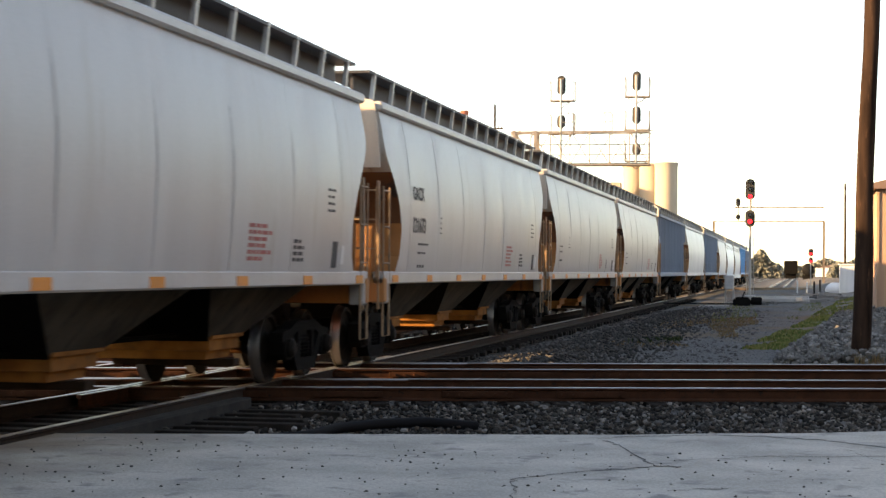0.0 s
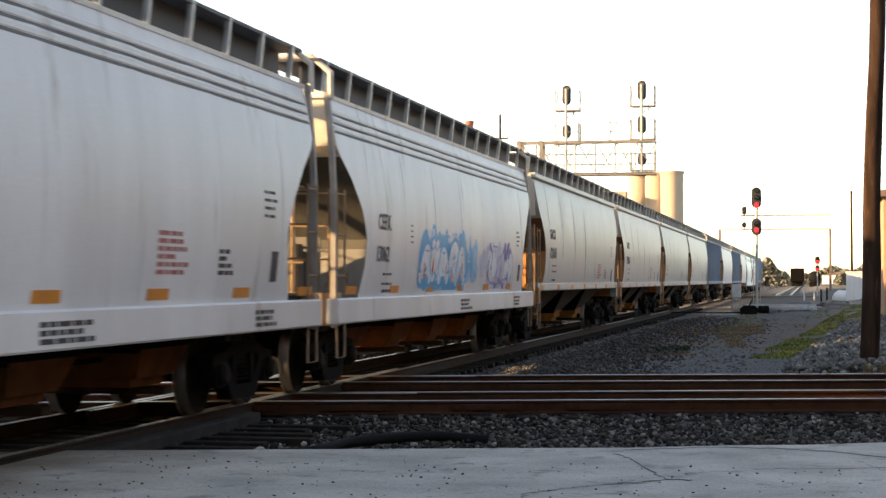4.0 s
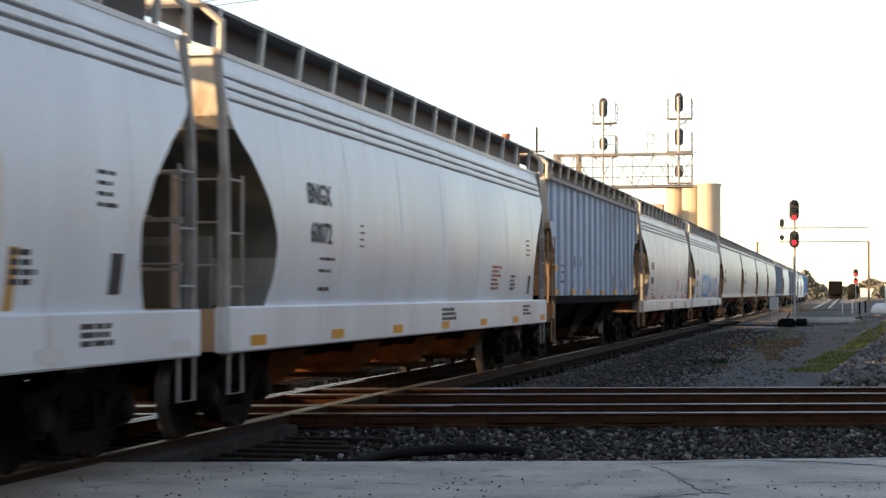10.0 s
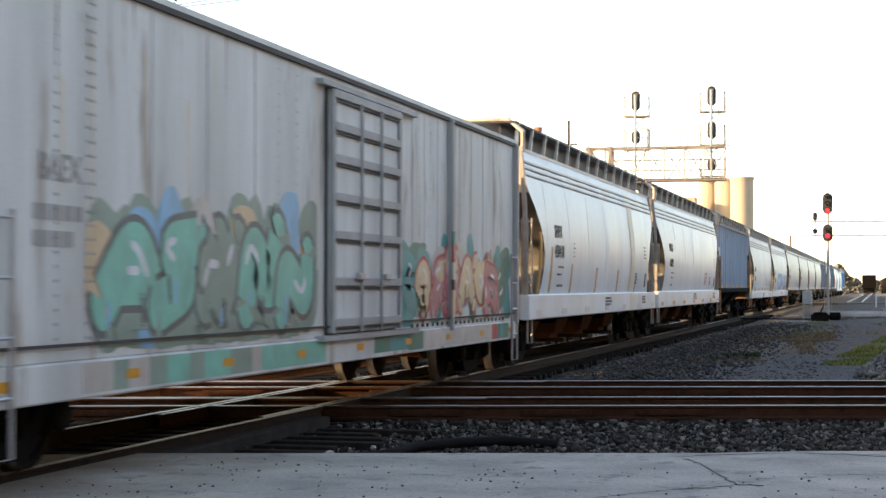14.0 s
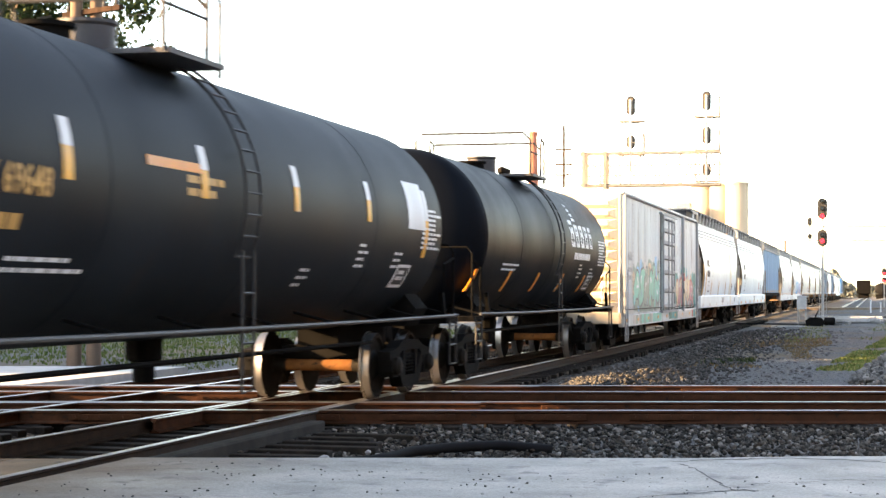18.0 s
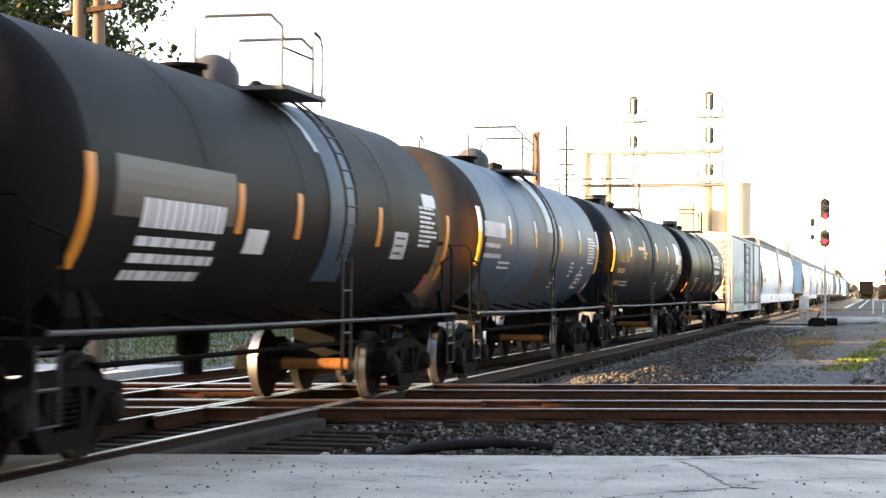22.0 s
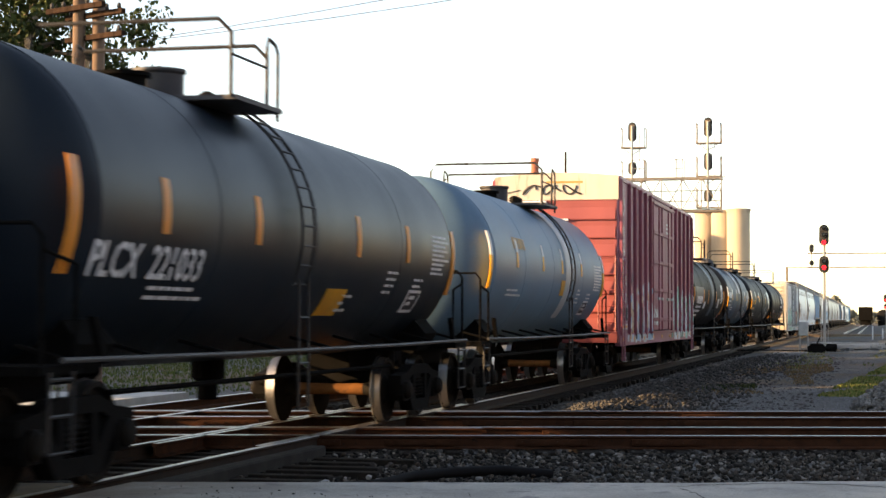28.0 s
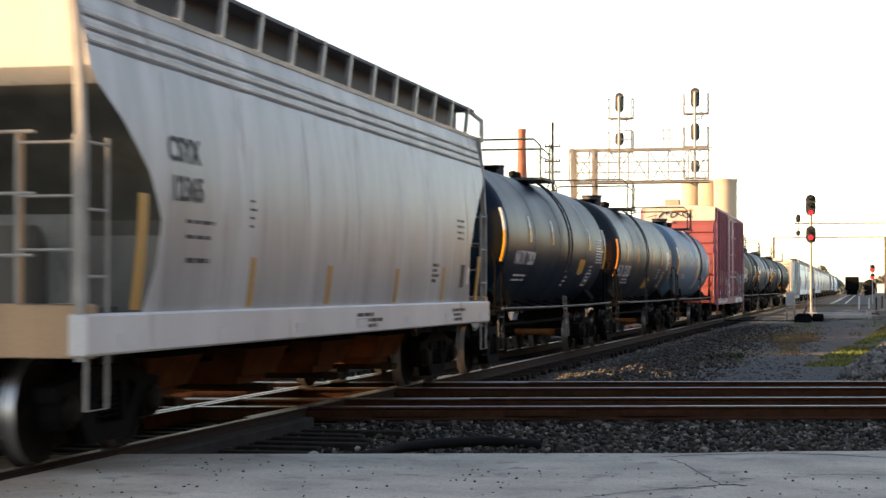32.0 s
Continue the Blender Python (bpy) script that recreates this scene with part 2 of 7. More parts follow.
M_SEAM = paint("dark_seam", (0.05, 0.048, 0.046), 0.7, vary=0.3)
M_YELLOW = paint("reflector_yellow", (0.80, 0.36, 0.02), 0.4, vary=0.15, streak=False)
M_ORANGE = paint("reflector_orange", (0.74, 0.245, 0.022), 0.45, vary=0.15, streak=False)
M_LETTER = paint("lettering_black", (0.03, 0.03, 0.035), 0.6, vary=0.2)
M_LETTER_W = paint("lettering_white", (0.72, 0.74, 0.75), 0.5, vary=0.1)
M_LETTER_R = paint("lettering_red", (0.45, 0.12, 0.11), 0.55, vary=0.2)
M_LETTER_Y = paint("lettering_yellow", (0.54, 0.29, 0.08), 0.55, vary=0.2)
M_RAIL = paint("rail_side", (0.062, 0.025, 0.013), 0.85, spec=0.12, vary=0.3, scale=5.0, dirt=(0.025, 0.016, 0.013), dirt_amount=0.45, streak=False)
# Shaded copy of the rail side: the train's shade is in the colour.
M_RAIL_DARK = paint("rail_side_shaded", (0.032, 0.021, 0.015), 0.8, spec=0.15, vary=0.3, scale=5.0, dirt=(0.014, 0.012, 0.011), dirt_amount=0.45, streak=False)
M_RAIL_TOP = paint("rail_head", (0.45, 0.42, 0.39), 0.32, metal=1.0, vary=0.12, streak=False, bump=0.002)
M_TIE = paint("sleeper_wood", (0.022, 0.018, 0.015), 0.95, spec=0.1, vary=0.35, scale=6.0, streak=False)
M_CONCRETE = paint("road_concrete", (0.45, 0.425, 0.375), 0.9, vary=0.22, scale=1.1, dirt=(0.23, 0.22, 0.205), dirt_amount=0.55, streak=False, bump=0.012, fine=45.0, grain_amount=0.9)


def dusted(m, col, far, near, most):
    """Rust dust on a surface, thick at x = near and gone at x = far, broken up by noise."""
    n, l = m.node_tree.nodes, m.node_tree.links
    b = n["Principled BSDF"]
    old = b.inputs["Base Color"].links[0].from_socket
    co, sep = n.new("ShaderNodeTexCoord"), n.new("ShaderNodeSeparateXYZ")
    l.new(co.outputs["Object"], sep.inputs[0])
    grade = n.new("ShaderNodeMapRange")
    grade.inputs[1].default_value, grade.inputs[2].default_value = far, near
    grade.inputs[3].default_value, grade.inputs[4].default_value = 0.0, most
    l.new(sep.outputs[0], grade.inputs[0])
    cloud = n.new("ShaderNodeTexNoise")
    cloud.inputs["Scale"].default_value, cloud.inputs["Detail"].default_value = 1.3, 5.0
    l.new(co.outputs["Object"], cloud.inputs[0])
    spread = n.new("ShaderNodeMapRange")
    spread.inputs[1].default_value, spread.inputs[2].default_value = 0.3, 0.6
    spread.inputs[3].default_value = 0.45
    l.new(cloud.outputs[0], spread.inputs[0])
    mul = n.new("ShaderNodeMath")
    mul.operation = "MULTIPLY"
    l.new(grade.outputs[0], mul.inputs[0])
    l.new(spread.outputs[0], mul.inputs[1])
    mix = n.new("ShaderNodeMix")
    mix.data_type = "RGBA"
    mix.inputs[7].default_value = (*col, 1)
    l.new(mul.outputs[0], mix.inputs[0])
    l.new(old, mix.inputs[6])
    l.new(mix.outputs[2], b.inputs["Base Color"])


dusted(M_CONCRETE, (0.16, 0.095, 0.05), -4.6, -6.9, 0.85)
M_CROSSING = paint("crossing_panel_concrete", (0.22, 0.155, 0.10), 0.9, vary=0.25, scale=2.0, dirt=(0.10, 0.085, 0.07), dirt_amount=0.5, streak=False, bump=0.01)
M_KERB = paint("kerb_timber_grey", (0.033, 0.031, 0.028), 0.95, spec=0.15, vary=0.3, scale=4.0, streak=False)
M_CRACK = paint("crack_filler", (0.05, 0.05, 0.05), 0.95, vary=0.2, streak=False)
M_GROUND = pebbly("ground_gravel", [(0.085, 0.085, 0.083), (0.12, 0.12, 0.117), (0.10, 0.10, 0.098), (0.145, 0.144, 0.14), (0.07, 0.07, 0.068), (0.11, 0.11, 0.107)], 26.0, patch=(0.13, 0.10, 0.07), patch_scale=0.14)
M_STONE = by_island("ballast_stone", [(0.02, 0.019, 0.017), (0.05, 0.047, 0.042), (0.03, 0.026, 0.023), (0.11, 0.105, 0.095), (0.07, 0.055, 0.045), (0.33, 0.315, 0.29)])
M_SHOULDER = by_island("shoulder_stone", [(0.06, 0.057, 0.054), (0.10, 0.097, 0.092), (0.08, 0.076, 0.072), (0.14, 0.136, 0.13)])
M_GRAVEL = by_island("fine_gravel", [(0.15, 0.153, 0.155), (0.22, 0.224, 0.226), (0.18, 0.183, 0.185), (0.27, 0.273, 0.275)])
M_ROCK = by_island("riprap_stone", [(0.08, 0.079, 0.075), (0.19, 0.187, 0.178), (0.12, 0.118, 0.11), (0.33, 0.32, 0.30)])
M_SCRAP = by_island("scrap_pieces", [(0.04, 0.04, 0.04), (0.35, 0.34, 0.32), (0.12, 0.10, 0.09), (0.5, 0.49, 0.47)])
M_GRASS = by_island("grass_blades", [(0.10, 0.15, 0.035), (0.16, 0.20, 0.055), (0.24, 0.25, 0.08), (0.32, 0.28, 0.12)])
M_LAWN = by_island("lawn_blades", [(0.06, 0.10, 0.025), (0.10, 0.14, 0.04), (0.15, 0.165, 0.06)])
M_DRY = by_island("dry_weeds", [(0.20, 0.13, 0.07), (0.28, 0.18, 0.09), (0.14, 0.12, 0.05)])
M_LEAF = by_island("leaf_green", [(0.015, 0.028, 0.008), (0.03, 0.05, 0.013), (0.055, 0.075, 0.02)], 0.7)
# Paler, greyer leaf tone with the distance haze mixed into the colour.
M_LEAF_FAR = by_island("leaf_far_hazed", [(0.15, 0.155, 0.135), (0.19, 0.195, 0.17)], 0.8)
M_BARK = paint("bark", (0.10, 0.075, 0.055), 0.95, vary=0.3, scale=5.0)
M_POLE = paint("pole_wood", (0.034, 0.020, 0.014), 0.95, spec=0.08, vary=0.5, scale=7.0, dirt=(0.10, 0.055, 0.035), dirt_amount=0.4, bump=0.02)
M_POLE_DRY = paint("pole_wood_dry", (0.14, 0.09, 0.062), 0.9, vary=0.25, scale=6.0, dirt=(0.12, 0.08, 0.06), dirt_amount=0.35)
M_SILO = paint("silo_concrete", (0.40, 0.33, 0.25), 0.85, vary=0.12, scale=0.5, dirt=(0.27, 0.21, 0.15), dirt_amount=0.45)
M_BRICK = paint("brick_red", (0.33, 0.11, 0.07), 0.9, vary=0.2, scale=1.0, streak=False)
M_SIGNAL = paint("signal_black", (0.02, 0.02, 0.02), 0.6, vary=0.2, streak=False)
M_GALV = paint("gantry_steel", (0.40, 0.38, 0.35), 0.6, metal=0.0, vary=0.15, streak=False)
M_LAMP_RED = paint("signal_red_lamp", (1.0, 0.015, 0.03), 0.3, emit=1.1, streak=False)
M_TRUSS = paint("truss_weathered_steel", (0.20, 0.175, 0.15), 0.65, vary=0.2, streak=False)
M_HOUSING = paint("signal_back_tan", (0.12, 0.092, 0.07), 0.7, vary=0.2, streak=False)
M_LENS = paint("signal_dark_lens", (0.03, 0.03, 0.03), 0.15, streak=False)
M_CAB = paint("cabinet_white", (0.70, 0.71, 0.70), 0.5, vary=0.08)
M_SLAB = paint("pale_concrete", (0.42, 0.41, 0.39), 0.85, vary=0.15, streak=False)
M_HOSE = paint("black_hose", (0.010, 0.010, 0.011), 0.8, spec=0.1, vary=0.2, streak=False)
M_WALL = paint("wall_tan", (0.42, 0.26, 0.17), 0.85, vary=0.12)
M_ROOF = paint("roof_brown", (0.16, 0.11, 0.09), 0.85, vary=0.2)
M_WIRE = paint("wire", (0.03, 0.03, 0.03), 0.6, streak=False)
M_SURROUND = paint("dark_unseen_blocks", (0.05, 0.042, 0.036), 0.9, vary=0.2, streak=False)
M_STREAK_PALE = paint("streak_pale", (0.74, 0.63, 0.42), 0.6, vary=0.15)
M_STAIN_SOFT = paint("stain_soft_tan", (0.80, 0.775, 0.68), 0.45, vary=0.1)
M_STREAK_RUST = paint("streak_rust", (0.26, 0.15, 0.10), 0.7)
M_BULK = paint("end_bulkhead_grey", (0.19, 0.188, 0.168), 0.75, vary=0.3, dirt=(0.07, 0.055, 0.045), dirt_amount=0.4)
M_RUST_END = paint("end_sheet_rust_orange", (0.46, 0.20, 0.065), 0.75, vary=0.25, scale=1.6, dirt=(0.20, 0.085, 0.04), dirt_amount=0.5)
M_TAN_END = paint("end_sheet_tan", (0.50, 0.32, 0.19), 0.75, vary=0.2, scale=1.6, dirt=(0.22, 0.12, 0.06), dirt_amount=0.4)
M_RUST_DARK = paint("end_sheet_rust_brown", (0.20, 0.085, 0.035), 0.8, vary=0.35, scale=1.6, dirt=(0.06, 0.04, 0.03), dirt_amount=0.6)
M_LADDER = paint("ladder_rusty", (0.30, 0.20, 0.12), 0.7, vary=0.3, streak=False, bump=0.004)
M_LADDER_PALE = paint("ladder_dull_grey", (0.34, 0.32, 0.29), 0.6, vary=0.25, streak=False, bump=0.004)
M_STREAK_GREY = paint("streak_grey", (0.36, 0.36, 0.35), 0.6)
# Dark grey for painted shadow lines under roof beads, a roof and stencil marks.
M_GROOVE = paint("groove_shade_dark_grey", (0.17, 0.17, 0.165), 0.8, vary=0.3)
M_CHORD = paint("chord_dusty_tan", (0.36, 0.33, 0.30), 0.7, vary=0.25, dirt=(0.2, 0.12, 0.08), dirt_amount=0.5)
# Dark olive that puts the shade of the recessed car ends into the colour.
M_CAVITY = paint("end_cavity_shade", (0.085, 0.082, 0.070), 0.8, vary=0.3, dirt=(0.09, 0.06, 0.04), dirt_amount=0.3)

# ---- mesh tools ----


class Shape:
    """Collects corners and faces of one part."""

    def __init__(self):
        self.v, self.f = [], []

    def add(self, vs, fs):
        o = len(self.v)
        self.v += [tuple(p) for p in vs]
        self.f += [tuple(i + o for i in q) for q in fs]
        return self

    def box(self, x0, x1, y0, y1, z0, z1, c=0.0):
        """A block; c: chamfer of the edges along y and of the ends."""
        if c <= 0:
            return self.add([(x, y, z) for x in (x0, x1) for y in (y0, y1) for z in (z0, z1)],
                            [(0, 1, 3, 2), (4, 6, 7, 5), (0, 4, 5, 1), (2, 3, 7, 6), (0, 2, 6, 4), (1, 5, 7, 3)])
        ring = [(x0 + c, z0), (x1 - c, z0), (x1, z0 + c), (x1, z1 - c), (x1 - c, z1), (x0 + c, z1), (x0, z1 - c), (x0, z0 + c)]
        cx, cz = (x0 + x1) / 2, (z0 + z1) / 2
        kx, kz = 1 - 2 * c / (x1 - x0) * 0.5, 1 - 2 * c / (z1 - z0) * 0.5
        inner = [(cx + (x - cx) * kx, cz + (z - cz) * kz) for x, z in ring]
        self.loft([[(x, y0, z) for x, z in inner], [(x, y0 + c, z) for x, z in ring],
                   [(x, y1 - c, z) for x, z in ring], [(x, y1, z) for x, z in inner]])
        return self

    def loft(self, rings, caps=True, closed=True):
        o, n = len(self.v), len(rings[0])
        for r in rings:
            self.v += [tuple(p) for p in r]
        for k in range(len(rings) - 1):
            for i in range(n if closed else n - 1):
                a, b = o + k * n + i, o + k * n + (i + 1) % n
                self.f.append((a, b, b + n, a + n))
        if caps:
            self.f.append(tuple(o + i for i in reversed(range(n))))
            self.f.append(tuple(o + (len(rings) - 1) * n + i for i in range(n)))
        return self

    def tube(self, pts, r, n=8, r1=None):
        """A round bar along a polyline."""
        pts = [Vector(p) for p in pts]
        rings = []
        for i, p in enumerate(pts):
            d = (pts[min(i + 1, len(pts) - 1)] - pts[max(i - 1, 0)]).normalized()
            a = d.cross(Vector((0, 0, 1)) if abs(d.z) < 0.9 else Vector((1, 0, 0))).normalized()
            b = d.cross(a)
            q = r if r1 is None else r + (r1 - r) * i / (len(pts) - 1)
            rings.append([p + (a * math.cos(2 * math.pi * k / n) + b * math.sin(2 * math.pi * k / n)) * q for k in range(n)])
        return self.loft(rings)

    def prism(self, poly, axis, a, b):
        """An outline of (u, w) pushed along an axis from a to b: 'x': (y, z), 'y': (x, z), 'z': (x, y)."""
        put = {"x": lambda u, w, t: (t, u, w), "y": lambda u, w, t: (u, t, w), "z": lambda u, w, t: (u, w, t)}[axis]
        return self.loft([[put(u, w, a) for u, w in poly], [put(u, w, b) for u, w in poly]])

    def turned(self, prof, origin, axis, n=20):
        """A profile of (distance along axis, radius) turned round the axis."""
        ax = Vector(axis).normalized()
        a = ax.cross(Vector((0, 0, 1)) if abs(ax.z) < 0.9 else Vector((1, 0, 0))).normalized()
        b = ax.cross(a)
        o = Vector(origin)
        return self.loft([[o + ax * t + (a * math.cos(2 * math.pi * k / n) + b * math.sin(2 * math.pi * k / n)) * max(r, 1e-4)
                           for k in range(n)] for t, r in prof])

    def mesh(self, name, mat, smooth=0.0):
        me = bpy.data.meshes.new(name)
        me.from_pydata(self.v, [], self.f)
        bm = bmesh.new()
        bm.from_mesh(me)
        bmesh.ops.recalc_face_normals(bm, faces=bm.faces)
        bm.to_mesh(me)
        bm.free()
        for k in (mat if isinstance(mat, (list, tuple)) else [mat]):
            me.materials.append(k)
        if smooth:
            me.polygons.foreach_set("use_smooth", [True] * len(me.polygons))
            me.set_sharp_from_angle(angle=radians(smooth))
        return me


def part(name, shape, mat=None, parent=None, label="", smooth=0.0, at=None):
    """One mesh object under a thing or part; shape is a Shape or a finished mesh."""
    me = shape if isinstance(shape, bpy.types.Mesh) else shape.mesh(name, mat, smooth)
    ob = new(name, me)
    if parent is not None:
        ob.parent = parent
    if at is not None:
        ob.matrix_basis = at
    if label:
        tagged(ob, label)
    return ob


def thing(name, label, category, group="", at=None, kind=""):
    ob = new(name)
    ob.empty_display_size = 0.2
    if at is not None:
        ob.matrix_basis = at
    return tagged(ob, label, category, group, kind)


def solid(name, shape, mat, label, category="", group="", kind="", at=None, smooth=0.0):
    return tagged(part(name, shape, mat, None, "", smooth, at), label, category, group, kind)


def text_mesh(body, size, mat, bold=0.0):
    cu = bpy.data.curves.new("lettering", "FONT")
    cu.body, cu.size, cu.extrude, cu.offset = body, size, 0.002, bold
    cu.align_x, cu.resolution_u = "CENTER", 2
    ob = bpy.data.objects.new("lettering", cu)
    me = bpy.data.meshes.new_from_object(ob)
    bpy.data.objects.remove(ob)
    me.materials.clear()
    me.materials.append(mat)
    return me


def stones(rng, spots, sizes, flat=0.75):
    """Many rough stones as corner and face lists."""
    t = (1 + 5 ** 0.5) / 2
    base = np.array([(-1, t, 0), (1, t, 0), (-1, -t, 0), (1, -t, 0), (0, -1, t), (0, 1, t), (0, -1, -t), (0, 1, -t),
                     (t, 0, -1), (t, 0, 1), (-t, 0, -1), (-t, 0, 1)]) / 1.9
    tri = [(0, 11, 5), (0, 5, 1), (0, 1, 7), (0, 7, 10), (0, 10, 11), (1, 5, 9), (5, 11, 4), (11, 10, 2), (10, 7, 6),
           (7, 1, 8), (3, 9, 4), (3, 4, 2), (3, 2, 6), (3, 6, 8), (3, 8, 9), (4, 9, 5), (2, 4, 11), (6, 2, 10), (8, 6, 7), (9, 8, 1)]
    s = Shape()
    for p, r in zip(spots, sizes):
        m = np.array(Euler(rng.uniform(-3, 3, 3)).to_matrix())
        v = (base * rng.uniform(0.65, 1.25, (12, 1)) * rng.uniform(0.6, 1.2, 3)) @ m.T * r
        v[:, 2] *= flat
        s.add(v + np.array(p), tri)
    return s


def quick_mesh(name, s, mat):
    me = bpy.data.meshes.new(name)
    me.from_pydata(s.v, [], s.f)
    me.materials.append(mat)
    return me


def blades(rng, spots, height, width, lean=0.5):
    """Tufts: thin bent blades standing on the spots."""
    s = Shape()
    for x, y, z in spots:
        a, h, w = rng.uniform(0, 6.28), height * rng.uniform(0.4, 1.2), width * rng.uniform(0.6, 1.4)
        d, e = np.array((math.cos(a), math.sin(a))), np.array((-math.sin(a), math.cos(a)))
        k = h * lean * rng.uniform(-1, 1)
        p = np.array((x, y))
        q0, q1, q2 = p - e * w, p + e * w, p + d * k * 0.4
        tip = p + d * k
        s.add([(*q0, z), (*q1, z), (*(q2 + e * w * 0.7), z + h * 0.6), (*(q2 - e * w * 0.7), z + h * 0.6), (*tip, z + h)],
              [(0, 1, 2, 3), (3, 2, 4)])
    return s


# ---- the ground, road and tracks ----
TRACK_X, TRACK2_X = -7.6, -11.2
SKEW = 0.28


def road_edge(x):
    return 16.92 + 0.262 * x + min(0.2, max(0.0, x + 1.6) * 0.2) + max(0.0, x) * 0.3


def height(x, y):
    """The lie of the land: flat round the tracks, a low bank on the east side."""
    z = -0.3
    if y > 30:
        z += 0.55 * min(1, max(0, (x - 0.2) / 3.5)) * min(1, max(0, (y - 31) / 6))
        z += 0.10 * min(1, max(0, (x + 5) / 3)) * min(1, max(0, (y - 32) / 10))
    if x < -14:
        z += 0.12 * min(1, (-14 - x) / 3)
    return z + 0.05 * noise.noise(Vector((x * 0.35, y * 0.35, 0.0))) * (1 if abs(x) < 60 and y < 200 else 0)


def setting():
    xs = sorted({-3000, -1200, -500, -220, -120, -70, *np.arange(-50, -20, 3.0).tolist(), *np.arange(-20, 14, 0.5).tolist(),
                 *np.arange(14, 50, 4.0).tolist(), 70, 120, 250, 600, 1400, 3000})
    ys = sorted({-800, -300, -100, -40, *np.arange(-10, 30, 2.0).tolist(), *np.arange(30, 130, 1.0).tolist(),
                 *np.arange(130, 260, 8.0).tolist(), 300, 400, 600, 1000, 1800, 4000})
    s = Shape()
    s.add([(x, y, height(x, y)) for y in ys for x in xs],
          [(j * len(xs) + i, j * len(xs) + i + 1, (j + 1) * len(xs) + i + 1, (j + 1) * len(xs) + i)
           for j in range(len(ys) - 1) for i in range(len(xs) - 1)])
    solid("ground", s, M_GROUND, "grey gravel and dirt ground round the tracks", kind="structure", smooth=60)

    # the road: thick slabs up to a slanted edge, with the near rail running past its end
    edge = [(x, road_edge(x)) for x in (-6.62, -5, -3.4, -1.6, -1.1, -0.6, 0, 1, 3, 8, 20)]
    road = solid("road", Shape().prism(edge + [(20, -14), (-6.62, -14)], "z", -0.32, -0.03), M_CONCRETE,
                 "worn grey concrete road beside the rails", kind="structure")
    solid("road_far", Shape().prism([(-8.42, 14.6), (-30, 8.4), (-30, -14), (-8.42, -14)], "z", -0.32, -0.03), M_CONCRETE,
          "worn grey concrete road on the far side of the track", kind="structure")
    for x0, x1 in ((-8.25, -7.66), (-7.62, -6.98)):
        part("crossing_panel", Shape().prism([(x0, -14), (x1, -14), (x1, road_edge(x1) - 0.06), (x0, road_edge(x0) - 0.06)], "z", -0.2, -0.035), M_CROSSING, road,
             "worn tan concrete crossing panel between the rails")
    rng = np.random.default_rng(5)

    def crack(pts, w, name="crack"):
        q, left, right = Shape(), [], []
        fine = []
        for (xa, ya), (xb, yb) in zip(pts, pts[1:]):
            for k in range(6):
                fine.append((xa + (xb - xa) * k / 6 + rng.normal(0, 0.02), ya + (yb - ya) * k / 6 + rng.normal(0, 0.025)))
        fine.append(pts[-1])
        for i, (x, y) in enumerate(fine):
            ww = w * rng.uniform(0.4, 1.3)
            left.append((x, y - ww, -0.0265))
            right.append((x, y + ww, -0.0265))
        n = len(fine)
        q.add(left + right, [(i, i + 1, n + i + 1, n + i) for i in range(n - 1)])
        part(name, q, M_CRACK, road, "dark crack in the road surface")
    crack([(-1.69, 15.89), (-1.46, 15.28), (-1.2, 14.32), (-1.06, 13.93), (-0.88, 13.9)], 0.03)
    crack([(-2.02, 12.71), (-1.84, 13.05), (-1.63, 13.34), (-1.32, 13.62), (-1.06, 13.89)], 0.022)
    crack([(-2.01, 12.64), (-1.9, 12.13), (-1.85, 11.71)], 0.02)
    crack([(-1.77, 16.1), (-1.34, 16.42), (-0.83, 16.66), (-0.32, 16.64), (0.19, 16.5), (0.75, 15.9), (1.6, 15.2)], 0.028)
    crack([(-0.94, 14.39), (-0.5, 14.69), (-0.19, 14.92), (0.13, 14.92), (0.72, 15.17), (1.6, 15.6)], 0.012)
    crack([(-0.88, 12.34), (-0.66, 12.53), (-0.46, 12.58)], 0.012)
    crack([(0.42, 15.61), (0.55, 15.12), (0.7, 14.63), (1.2, 14.0)], 0.014)
    spots = [(rng.uniform(-6.3, 1.5), rng.uniform(10, 15), -0.028) for _ in range(420)]
    solid("road_grit", quick_mesh("road_grit", stones(rng, spots, rng.uniform(0.003, 0.016, 420)), M_STONE), None,
          "loose grit and small pebbles on the road", kind="stuff")

    # rails: a real section, swept
    def section(top=0.0):
        return [(-0.07, top - 0.172), (0.07, top - 0.172), (0.07, top - 0.158), (0.012, top - 0.135), (0.011, top - 0.045),
                (0.036, top - 0.032), (0.036, top - 0.008), (0.028, top), (-0.028, top), (-0.036, top - 0.008), (-0.036, top - 0.032),
                (-0.011, top - 0.045), (-0.012, top - 0.135), (-0.07, top - 0.158)]

    def rail(p0, p1, parent, label="", top=0.0, side_mat=M_RAIL):
        d = (Vector(p1) - Vector(p0)).normalized()
        a = Vector((d.y, -d.x, 0))
        q = Shape()
        q.loft([[Vector(p) + a * u + Vector((0, 0, w)) for u, w in section(top)] for p in (p0, p1)])
        ob = part("rail", q, [side_mat, M_RAIL_TOP], parent, label)
        for f in ob.data.polygons:
            if f.normal.z > 0.6 and f.center.z > top - 0.02:
                f.material_index = 1
        return ob

    def track(name, label, rails, sleepers, side_mat=M_RAIL):
        base = thing(name, label, "railway track", "railway tracks", kind="structure")
        for p0, p1 in rails:
            rail(p0, p1, base, "worn steel rail", side_mat=side_mat)
